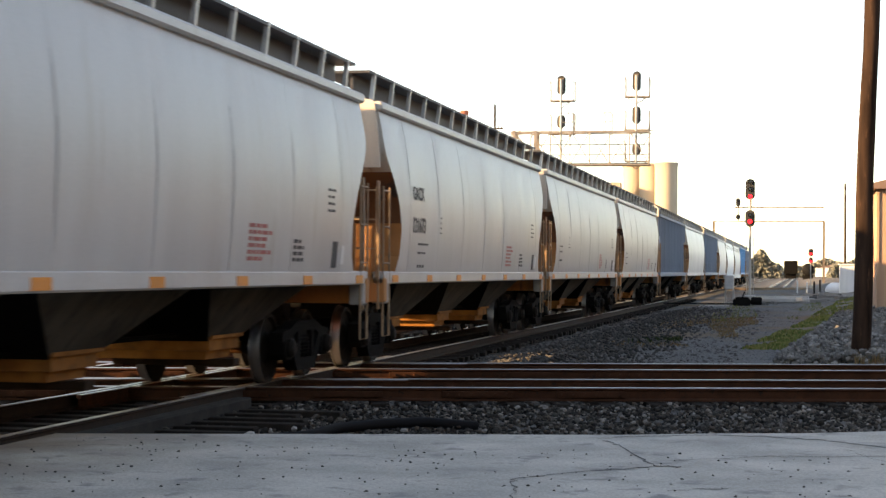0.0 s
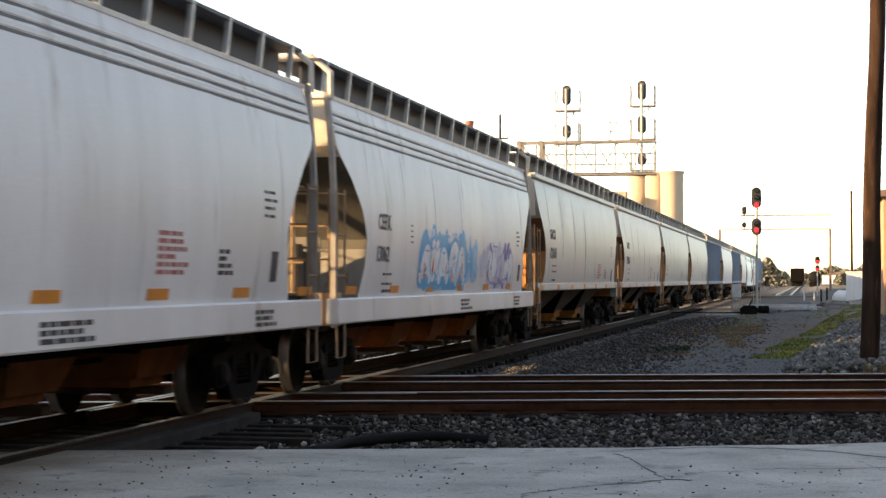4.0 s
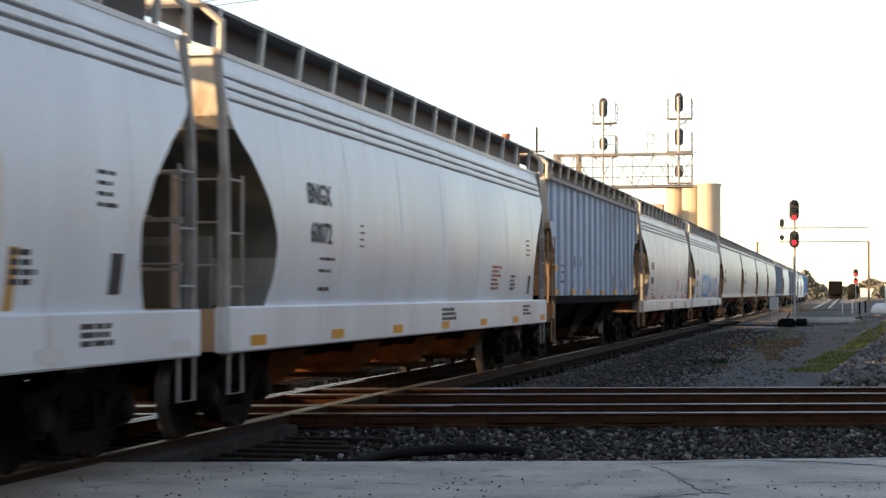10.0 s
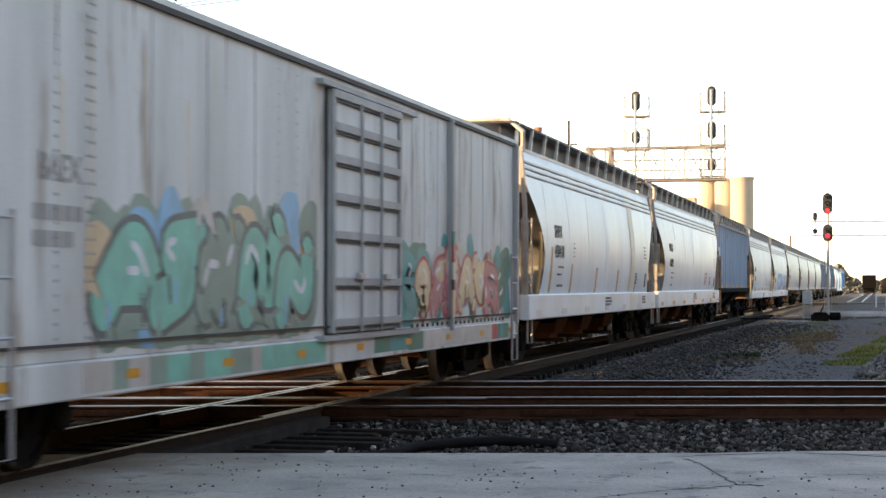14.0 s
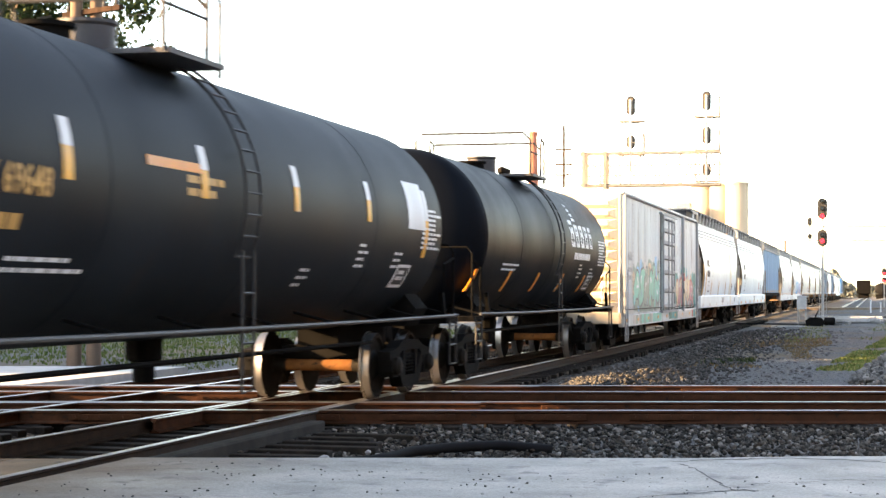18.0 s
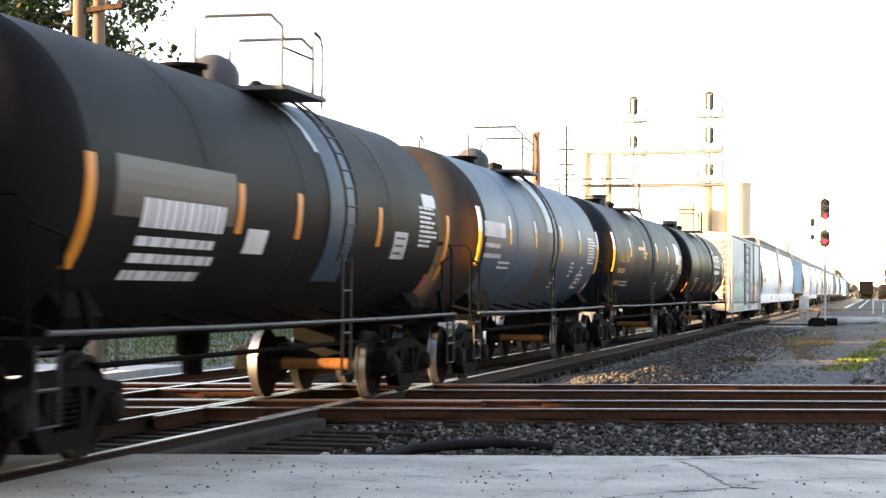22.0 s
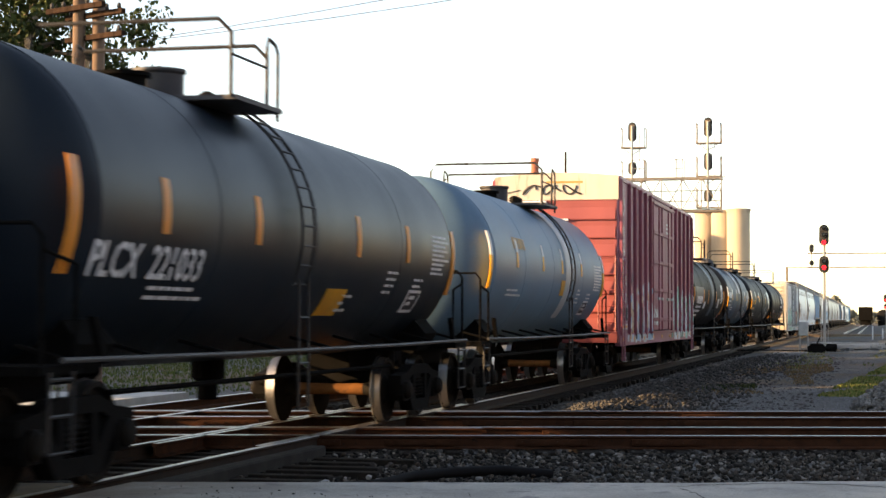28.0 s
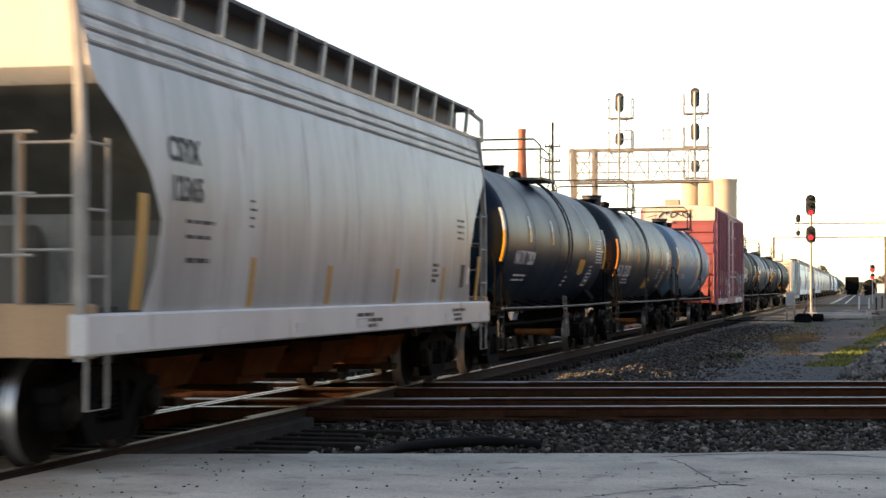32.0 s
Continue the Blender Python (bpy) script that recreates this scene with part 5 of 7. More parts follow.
def rivets(car, mat, ys, z0, z1, x, step=0.11, r=0.014):
    s = Shape()
    for y in ys:
        for z in np.arange(z0, z1, step):
            s.add([(x + 0.003, y - r, z - r), (x + 0.003, y + r, z - r), (x + 0.003, y + r, z + r), (x + 0.003, y - r, z + r), (x + 0.012, y, z)], [(0, 1, 4), (1, 2, 4), (2, 3, 4), (3, 0, 4)])
    tagged(part("rivets", quick_mesh("rivets", s, mat), None, car, "columns of small dark rivets"), kind="stuff")


SP = {k: paint("spray_" + k, c, 0.45, vary=0.15, streak=False) for k, c in dict(
    white=(0.70, 0.76, 0.81), blue=(0.015, 0.40, 0.70), violet=(0.13, 0.16, 0.46), pale=(0.55, 0.66, 0.72), green=(0.02, 0.20, 0.15), mint=(0.16, 0.56, 0.45),
    teal=(0.01, 0.30, 0.31), cream=(0.70, 0.54, 0.34), red=(0.48, 0.05, 0.06), black=(0.02, 0.02, 0.025), grey=(0.11, 0.14, 0.14), pink=(0.55, 0.22, 0.24), navy=(0.08, 0.14, 0.36), orange=(0.60, 0.28, 0.08), skyblue=(0.20, 0.50, 0.72), lilac=(0.50, 0.53, 0.66), sage=(0.24, 0.36, 0.30), fade=(0.56, 0.54, 0.50)).items()}


def running_gear(car, L, inset=2.0):
    truck(car, L / 2 - inset)
    truck(car, -(L / 2 - inset))
    coupler(car, L)


def car_ladder(car, x, y, z0, z1, w=0.42, along="x", mat=M_STEEL, step=0.36, r=0.016):
    a, b = ((x - w / 2, y), (x + w / 2, y)) if along == "x" else ((x, y - w / 2), (x, y + w / 2))
    stiles = part("ladder", Shape().tube([(*a, z1), (*a, z0), (*b, z0), (*b, z1)], r * 1.3, 6), mat, car, "steel ladder")
    n = int((z1 - z0) / step)
    rung = Shape().tube([(*a, 0), (*b, 0)], r, 5).mesh("rung", mat)
    for i in range(1, n + 1):
        part("rung", rung, parent=stiles, at=pose(0, 0, z0 + i * (z1 - z0 - 0.06) / n))
    return stiles


def hopper(name, label, y0, y1, style, mat, deep=False, sill_mat=None, texts=(), refl=M_ORANGE, stains=(), seed=1, detail=True, group="covered hoppers", sill=(0.94, 1.28)):
    """Covered hopper. style 'round': bowed smooth sides; 'rib': upright ribs."""
    L, yc = y1 - y0, (y0 + y1) / 2
    car = thing(name, label, "rail car", group, at=pose(TRACK_X, yc, 0))
    CARS.append((car, yc))
    rng = random.Random(seed)
    e = L / 2 - 0.52
    z_s, eave, top = (sill[1] if deep else 1.46 if style == "rib" else 1.44), 3.96 if style != "rib" else 3.98, 4.20 if style != "rib" else 4.16
    if style == "rib":
        zs = [z_s, 1.9, 2.4, 2.9, 3.3, 3.6, eave]
        xp = lambda z: 1.46
    else:
        zs = [z_s + (eave - z_s) * k / 20 for k in range(21)]
        tuck, fall, belly = (0.085, 0.23, 2.3) if deep else (0.06, 0.20, 2.45)

        def xp(z):
            """The bowed side: widest at the belly, well tucked in towards the eave, a little at the sill."""
            if z > belly:
                return 1.61 - fall * ((z - belly) / (eave - belly)) ** 1.8
            return 1.61 - tuck * ((belly - z) / (belly - z_s)) ** 1.8
    ins = [(z_s, 1.15), (1.7, 1.35), (2.1, 1.4), (2.5, 1.12), (2.9, 0.62), (3.15, 0.2), (3.3, 0.06), (4.3, 0.06)] if deep else [(z_s, 0.75), (1.7, 0.95), (2.1, 1.0), (2.5, 0.80), (2.9, 0.42), (3.15, 0.14), (3.3, 0.06), (4.3, 0.06)]

    def half(z):
        for (za, a), (zb, b) in zip(ins, ins[1:]):
            if z <= zb:
                return e - (a + (b - a) * (z - za) / (zb - za))
        return e - 0.06
    # side sheets and sloped ends, as rings at each height
    nseg = 30
    s = Shape()
    rings = []
    for z in zs:
        h, x = half(z), xp(z)
        ring = [(x + (0.0025 * math.sin(k * 1.7 + z * 2) if style != "rib" else 0), -h + 2 * h * k / nseg, z) for k in range(nseg + 1)]
        ring += [(x * (1 - 2 * k / 6), h, z) for k in range(1, 6)]
        ring += [(-x, h - 2 * h * k / nseg, z) for k in range(nseg + 1)]
        ring += [(-x * (1 - 2 * k / 6), -h, z) for k in range(1, 6)]
        rings.append(ring)
    s.loft(rings)
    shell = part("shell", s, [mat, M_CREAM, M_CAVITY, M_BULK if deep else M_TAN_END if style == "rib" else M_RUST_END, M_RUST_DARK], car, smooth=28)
    # End sheets by height: the darker upper bands paint in the recess shade.
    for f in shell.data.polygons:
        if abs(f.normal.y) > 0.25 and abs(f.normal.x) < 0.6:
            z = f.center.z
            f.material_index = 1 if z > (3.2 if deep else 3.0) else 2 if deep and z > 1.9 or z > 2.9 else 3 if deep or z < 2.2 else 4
    if style != "rib" and not deep:
        for sx in (-1, 1):
            part("top_chord", Shape().box(min(sx * 1.38, sx * 1.51), max(sx * 1.38, sx * 1.51), -e, e, eave - 0.11, eave + 0.03, 0.03), mat, car, "rounded top chord")
    # roof: arched, with a lip
    r = Shape()
    arch = [(-1.40, eave - 0.03), (-1.41, eave + 0.02), (-1.1, eave + 0.12), (-0.6, top), (0.6, top), (1.1, eave + 0.12), (1.41, eave + 0.02), (1.40, eave - 0.03)]
    if style == "rib":
        arch = [(-1.52, eave - 0.06), (-1.54, eave + 0.04), (-1.2, eave + 0.10), (-0.6, top - 0.05), (0.6, top - 0.05), (1.2, eave + 0.10), (1.54, eave + 0.04), (1.52, eave - 0.06)]
    r.prism(arch, "y", -e + 0.02, e - 0.02)
    part("roof", r, M_GROOVE if mat is M_BLUE else mat, car)
    if deep:
        for k in range(3):
            z = eave - 0.20 - 0.115 * k
            for sx in (-1, 1):
                xx = sx * (xp(z) + 0.012)
                part("roof_bead", Shape().box(min(xx, xx - sx * 0.05), max(xx, xx - sx * 0.05), -e + 0.1, e - 0.1, z - 0.03, z + 0.03, 0.01), mat, car)
                # thin dark strip that draws the bead's shadow line
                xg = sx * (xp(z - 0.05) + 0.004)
                part("roof_shadow_line", Shape().box(min(xg, xg - sx * 0.05), max(xg, xg - sx * 0.05), -e + 0.1, e - 0.1, z - 0.066, z - 0.034), M_GROOVE, car, "painted shadow line under the bead")
    # running boards on brackets, hatches between
    for sx in (-1, 1):
        part("running_board", Shape().box(min(sx * 0.50, sx * 1.34), max(sx * 0.50, sx * 1.34), -e - 0.1, e + 0.1, 4.40, 4.44), M_GRATE, car, "dark grated running board")
        part("board_skirt", Shape().box(min(sx * 1.02, sx * 1.06), max(sx * 1.02, sx * 1.06), -e, e, 4.12, 4.40), M_GRATE, car, "dark mesh under the running board")
        b = Shape().prism([(sx * 1.345, 4.45), (sx * 1.29, 4.45), (sx * 1.24, 4.02), (sx * 1.30, 4.02)], "y", -0.035, 0.035).mesh("board_bracket", M_STEEL)
        n = 14
        for i in range(n):
            part("board_bracket", b, parent=car, at=pose(0, -e + 0.3 + (2 * e - 0.6) * i / (n - 1), 0))
    hb = Shape().turned([(0, 0.38), (0.12, 0.38), (0.18, 0.3), (0.2, 0)], (0, 0, top - 0.02), (0, 0, 1), 12).mesh("hatch", mat)
    for i in range(5):
        part("hatch", hb, parent=car, at=pose(0, -e * 0.78 + e * 1.56 * i / 4, 0))
    # side sills and end frames
    sm = sill_mat or (M_UNDER if mat is M_BLUE else mat)
    steps = M_LADDER_PALE if deep and mat is not M_WHITE2 else M_LADDER
    for sx in (-1, 1):
        if deep:
            part("side_sill", Shape().box(min(sx * 1.42, sx * 1.60), max(sx * 1.42, sx * 1.60), -e - 0.1, e + 0.1, sill[0], sill[1], 0.02), sm, car, "deep pale side sill")
        else:
            part("side_sill", Shape().box(min(sx * 1.40, sx * 1.56), max(sx * 1.40, sx * 1.56), -e - 0.05, e + 0.05, 1.27, 1.46, 0.02), sm, car, "narrow side sill")
    for k in (-1, 1):
        y = k * (e + 0.05)
        part("end_sill", Shape().box(-1.58, 1.58, min(y, y - k * 0.18), max(y, y - k * 0.18), 0.92 if deep else 1.0, 1.36, 0.02), M_TAN_END if deep else M_RUST_END, car)
        part("end_platform", Shape().box(-1.4, 1.4, min(y - k * 0.18, y - k * 0.95), max(y - k * 0.18, y - k * 0.95), 1.28, 1.33), M_GRATE, car)
        for sx in (-1, 1):
            part("end_post", Shape().box(sx * 0.93 - 0.02, sx * 0.93 + 0.02, y - k * 0.1 - 0.03, y - k * 0.1 + 0.03, 1.3, 2.75), M_TAN_END if deep else steps, car)
            car_ladder(car, sx * 1.20, y, 1.36, 2.72, 0.50, "x", steps, 0.45, 0.013)
            car_ladder(car, sx * 1.55, y - k * 0.22, 0.5, 2.72, 0.40, "y", steps, 0.45, 0.013)
        if not deep:
            part("end_plate", Shape().prism([(-1.50, 3.0), (1.50, 3.0), (1.47, 3.5), (1.40, eave), (-1.40, eave), (-1.47, 3.5)], "y", min(y - k * 0.04, y), max(y - k * 0.04, y)), M_CREAM, car, "pale upper end plate")
            for sx in (-1, 1):
                part("jacking_pad", Shape().box(min(sx * 1.36, sx * 1.57), max(sx * 1.36, sx * 1.57), min(y - k * 0.05, y - k * 0.32), max(y - k * 0.05, y - k * 0.32), 0.98, 1.30, 0.02), M_LADDER_PALE, car)
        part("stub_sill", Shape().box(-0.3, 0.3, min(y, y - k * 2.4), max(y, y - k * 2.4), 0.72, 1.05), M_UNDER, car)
        for i in range(3):
            z = 1.75 + i * 0.5
            part("grab_iron", Shape().tube([(-1.1, y, z), (1.1, y, z)], 0.016, 6), steps, car)
        for sx in (-1, 1):
            rows = [0.9, 1.5, 2.0, 2.45, 2.8, 3.1, 3.4, 3.65, 3.85, eave + 0.02]
            edge = [(z, 1.55 - 0.1 * (max(0.0, z - 2.3) / 1.66) ** 2) for z in rows]
            if not deep:
                edge = [(z, x - 0.05) for z, x in edge if z < 3.05]
            part("corner_post", Shape().loft([[(sx * x, y - 0.045, z), (sx * x, y + 0.045, z), (sx * (x - (0.07 if deep else 0.03)), y + 0.045, z), (sx * (x - (0.07 if deep else 0.03)), y - 0.045, z)] for z, x in edge]), M_LADDER_PALE if deep else M_LADDER, car, "bent corner post")
        if deep or style == "rib":
            w_ = 1.47
            bow = [(-w_, y, 3.9), (-w_, y, 4.25), (-1.2, y, 4.47), (1.2, y, 4.47), (w_, y, 4.25), (w_, y, 3.9)]
            part("end_handrail", Shape().tube(bow, 0.042, 8), M_CREAM, car, "pale end bow over the roof")
        else:
            part("bulkhead", Shape().box(-1.38, 1.38, min(y, y - k * 0.06), max(y, y - k * 0.06), 1.3, 2.15, 0.01), M_TAN_END if style == "rib" else M_RUST_END, car, "rust-coloured end bulkhead")
        if deep and detail:
            part("bulkhead", Shape().box(-1.2, 1.2, min(y - k * 0.45, y - k * 0.5), max(y - k * 0.45, y - k * 0.5), 1.34, 2.1, 0.01), M_BULK, car, "grey low end bulkhead")
        # slanting gussets in the cavity tone, dark wedges with the recess shade painted in
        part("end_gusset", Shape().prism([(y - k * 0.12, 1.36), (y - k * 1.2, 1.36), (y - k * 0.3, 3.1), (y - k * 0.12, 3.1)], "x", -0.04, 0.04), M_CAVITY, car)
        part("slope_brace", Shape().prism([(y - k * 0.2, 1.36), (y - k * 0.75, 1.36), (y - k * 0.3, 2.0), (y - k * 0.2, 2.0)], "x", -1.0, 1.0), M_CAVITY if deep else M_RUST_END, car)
    # hopper bottoms
    nb = 3 if not deep else 4
    slide = Shape().box(-0.6, 0.95, -0.12, 0.12, 0.31, 0.395, 0.01).mesh("gate_slide", M_GATE_DARK)
    span = 2 * e - (3.6 if not deep else 4.2)
    for i in range(nb):
        yc2 = -span / 2 + span * (i + 0.5) / nb
        hl = span / nb / 2 - 0.02
        b = Shape().loft([[(1.38, yc2 + hl, 1.40), (-1.38, yc2 + hl, 1.40), (-1.38, yc2 - hl, 1.40), (1.38, yc2 - hl, 1.40)],
                          [(0.72, yc2 + 0.42, 0.56), (-0.72, yc2 + 0.42, 0.56), (-0.72, yc2 - 0.42, 0.56), (0.72, yc2 - 0.42, 0.56)]])
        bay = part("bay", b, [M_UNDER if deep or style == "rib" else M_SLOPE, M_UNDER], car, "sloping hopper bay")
        # End-facing slopes take the black: shade between the bays, set by face direction.
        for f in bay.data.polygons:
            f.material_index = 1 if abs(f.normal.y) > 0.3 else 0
        g = Shape().loft([[(a, yc2 - b, z), (a, yc2 + b, z), (-a, yc2 + b, z), (-a, yc2 - b, z)] for a, b, z in
                          ((0.84, 0.60, 0.69), (0.84, 0.60, 0.65), (0.79, 0.55, 0.64), (0.79, 0.55, 0.51), (0.72, 0.46, 0.50), (0.70, 0.44, 0.40))])
        if deep:
            part("outlet_hood", Shape().loft([[(0.98, yc2 + 0.8, 0.98), (-0.98, yc2 + 0.8, 0.98), (-0.98, yc2 - 0.8, 0.98), (0.98, yc2 - 0.8, 0.98)],
                                              [(0.80, yc2 + 0.55, 0.5), (-0.80, yc2 + 0.55, 0.5), (-0.80, yc2 - 0.55, 0.5), (0.80, yc2 - 0.55, 0.5)]]), M_GATE_MID, bay, "rust-brown outlet hood")
        # gate tone by car type carries how much sun reaches under it
        part("outlet_gate", g, M_GATE_DARK if style == "rib" else M_GATE_MID if deep else M_GATE, bay, "rusty outlet gate")
        part("gate_slide", slide, M_GATE_DARK, bay, at=pose(0, yc2, 0))
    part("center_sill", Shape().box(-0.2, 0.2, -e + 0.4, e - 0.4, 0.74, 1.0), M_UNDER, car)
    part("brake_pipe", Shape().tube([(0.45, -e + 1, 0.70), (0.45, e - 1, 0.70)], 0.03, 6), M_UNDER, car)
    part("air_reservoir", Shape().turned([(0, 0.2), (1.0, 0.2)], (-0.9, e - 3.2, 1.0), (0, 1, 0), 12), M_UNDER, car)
    running_gear(car, L)
    # ribs
    if style == "rib":
        n = 17
        rib = Shape().prism([(-0.06, 1.458), (0.06, 1.458), (0.04, 1.535), (-0.04, 1.535)], "z", 0, 1)
        for i in range(n):
            y = -e + 0.35 + (2 * e - 0.7) * i / (n - 1)
            zlow = z_s + 0.0
            for za in (zlow,):
                ok = half(2.1) > abs(y)
                zz0 = zlow if ok else 3.05
                for sx in (-1, 1):
                    q = Shape().prism([(y - 0.07, sx * 1.456), (y + 0.07, sx * 1.456), (y + 0.045, sx * 1.53), (y - 0.045, sx * 1.53)], "z", 0, 1)
                    q.v = [(b_, a_, zz0 + c_ * (eave - 0.06 - zz0)) for a_, b_, c_ in q.v]
                    # blue ribs use the darker copy, with their side shading in the colour
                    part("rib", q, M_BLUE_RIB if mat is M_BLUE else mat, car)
        part("top_chord", Shape().box(1.46, 1.56, -e, e, eave - 0.08, eave + 0.0, 0.01), M_CHORD if mat is M_BLUE else mat, car, "thin pale top chord")
        xs_ = lambda z: 1.465
    else:
        xs_ = xp
    # marks
    xsill = (lambda z: 1.60) if deep else (lambda z: 1.56)
    if detail:
        n = 7
        for i in range(n):
            y = -e + 0.75 + (2 * e - 1.2) * i / (n - 1)
            if deep:
                if refl is M_ORANGE:
                    patch(car, refl, y - 0.28, y + 0.28, sill[1] + 0.05, sill[1] + 0.16, xs_)
                else:
                    patch(car, refl, y - 0.25, y + 0.25, sill[0] + 0.06, sill[0] + 0.17, xsill)
            elif style == "rib":
                patch(car, M_YELLOW, y - 0.22, y + 0.22, 1.48, 1.60, lambda z: 1.53)
            else:
                patch(car, refl, y - 0.2, y + 0.2, 1.29, 1.40, xsill)
        for w, sz, y, z in texts:
            lettering(car, w, sz, M_LETTER, y, z, xs_, 0.006)
        zb_, yb_ = (min(q[3] for q in texts) - 0.2, texts[0][2] + 0.42) if texts and style != "rib" else (2.1, -e + 2.0)
        bars(car, M_LETTER, yb_, zb_, 0.8, 2, xs_, 0.14, 0.035, rng=rng)
        bars(car, M_LETTER, yb_, max(z_s + 0.06, zb_ - 0.36), 0.7, 1, xs_, rng=rng)
        bars(car, M_LETTER, texts[0][2] + 1.85 if texts and style != "rib" else -e + 3.5, 2.35, 0.22, 4, xs_, 0.085, 0.025, rng=rng)
        if refl is not M_CAB:
            bars(car, M_LETTER_R, e - 5.2, 1.95, 0.9, 6, xs_, 0.075, rng=rng)
        bars(car, M_LETTER, e - 3.6, 1.80, 0.5, 4, xs_, 0.075, rng=rng)
        bars(car, M_LETTER, e - 2.1, 2.5, 0.5, 4, xs_, 0.09, 0.035, rng=rng)
        patch(car, M_LETTER, e - 2.0, e - 1.75, 1.5, 1.85, xs_, "stencil_panel", "black stencil panel")
        patch(car, M_CAB, e - 1.55, e - 1.38, 1.55, 1.8, xs_, "placard", "white placard")
        if deep:
            bars(car, M_LETTER, 0.5, sill[1] - 0.14, 1.2, 3, xsill, 0.07, rng=rng)
            bars(car, M_LETTER, e - 2.2, sill[1] - 0.14, 0.9, 3, xsill, 0.07, rng=rng)
        bars(car, M_LETTER, 0, 3.6 if style != "rib" else 3.3, 0.6, 2, lambda z: 0, rng=rng).matrix_basis = pose(0, -e + 0.03, 0, 0, 0, -90) @ pose(0, 0, 0)
    if detail and style != "rib":
        for i in range(7):
            y = -e + 1.6 + (2 * e - 3.2) * i / 6
            patch(car, mat, y - 0.012, y + 0.012, z_s + 0.02, eave - (0.55 if deep else 0.14), xs_, "weld_seam", "", 0.0025, 14)
            if mat is M_GREY:
                streaks(car, M_STREAK_GREY, y - 0.03, y + 0.03, z_s + 0.1, 3.3, xs_, 3, seed * 10 + i, 0.022, 0.0035)
    for y, z0_, z1_, m in stains:
        patch(car, m, y - 0.085, y + 0.085, z0_, z1_, xs_, "rust_streak", "rust-coloured streak", 0.003, 6)
    return car, e, xs_


def tank_car(name, label, y0, y1, mat, R=1.45, zc=2.42, stripes=M_YELLOW, words=(), band=None, dome_at=-0.5, stripe_y=None, stripe_z=None, band_w=0.3, group="tank cars", seed=1, ball=False, low=0.85, stripe_dz=0.0, band_from=-40, slant=False, head=None, marks=True):
    L, yc = y1 - y0, (y0 + y1) / 2
    car = thing(name, label, "rail car", group, at=pose(TRACK_X, yc, 0))
    CARS.append((car, yc))
    rng = random.Random(seed)
    e = L / 2 - 1.0
    ld, dome_at = dome_at, dome_at - 0.55
    xp = lambda z: math.sqrt(max(0.0, R * R - (z - zc) ** 2))
    prof = [(-e, 0.0)]
    for k in range(1, 9):
        a = k / 8 * math.pi / 2
        prof.append((-e + 0.62 * (1 - math.cos(a)), R * math.sin(a)))
    prof += [(-e + 0.66, R), (-e + 0.9, R), (e - 0.9, R), (e - 0.66, R)]
    prof += [(-t, r) for t, r in reversed(prof[:9])]
    tank = part("tank", Shape().turned(prof, (0, 0, zc), (0, 1, 0), 56), [mat, head or mat], car, smooth=30)
    for f in tank.data.polygons:
        if f.center.y < -e + 0.64:
            f.material_index = 1
    for y in (-e + 0.62, -e * 0.5, -0.33, e * 0.5, e - 0.62):
        part("weld_seam", Shape().turned([(-0.02, R - 0.01), (-0.015, R + 0.003), (0.015, R + 0.003), (0.02, R - 0.01)], (0, y, zc), (0, 1, 0), 56), mat, car, smooth=30)
    # saddle and stub sills
    for k in (-1, 1):
        y = k * (L / 2 - 2.0)
        s = Shape().prism([(-1.25, 1.25), (-1.1, 1.0), (1.1, 1.0), (1.25, 1.25), (1.0, 1.55), (0.6, 1.35), (0, 1.25), (-0.6, 1.35), (-1.0, 1.55)], "y", y - 0.35, y + 0.35)
        part("saddle", s, M_UNDER, car)
        part("stub_sill", Shape().box(-0.3, 0.3, min(y - k * 1.0, k * (L / 2 - 0.6)), max(y - k * 1.0, k * (L / 2 - 0.6)), 0.72, 1.06), M_UNDER, car)
        ye = k * (L / 2 - 0.55)
        part("end_platform", Shape().box(-1.45, 1.45, min(ye, ye - k * 0.75), max(ye, ye - k * 0.75), 1.02, 1.10, 0.01), M_UNDER, car)
        yr = ye - k * 0.1
        part("end_handrail", Shape().tube([(-1.4, yr, 1.05), (-1.4, yr, 2.1), (-1.32, yr, 2.2), (1.32, yr, 2.2), (1.4, yr, 2.1), (1.4, yr, 1.05)], 0.019, 6), M_UNDER, car)
        for sx in (-1, 1):
            part("side_handrail", Shape().tube([(sx * 1.4, ye - k * 0.7, 1.05), (sx * 1.4, ye - k * 0.7, 1.9), (sx * 1.4, yr, 2.0)], 0.019, 6), M_UNDER, car)
        for sx in (-1, 1):
            car_ladder(car, sx * 1.45, ye - k * 0.35, 0.42, 1.05, 0.4, "y", M_SIGNAL, 0.25)
            ya_ = ye - k * 1.0
            part("hand_post", Shape().prism([(ya_ + 0.1, 1.1), (ya_ + 0.2, 1.1), (ya_ + 0.0, 1.48), (ya_ - 0.1, 1.48)], "x", sx * 1.44 - 0.03, sx * 1.44 + 0.03), M_UNDER, car, "black slanting grab post")
    for sx in (-1, 1):
        part("side_rail", Shape().tube([(sx * 1.5, -e - 0.2, 1.14), (sx * 1.5, -e * 0.45, 1.12), (sx * 1.5, e * 0.45, 1.12), (sx * 1.5, e + 0.2, 1.14)], 0.024, 8), M_RAILING, car, "dark steel side handrail")
        for i in range(9):
            y = -e + 2 * e * i / 8
            part("rail_bracket", Shape().tube([(sx * 1.5, y, 1.13), (sx * 1.0, y, 1.25)], 0.02, 5), M_UNDER, car)
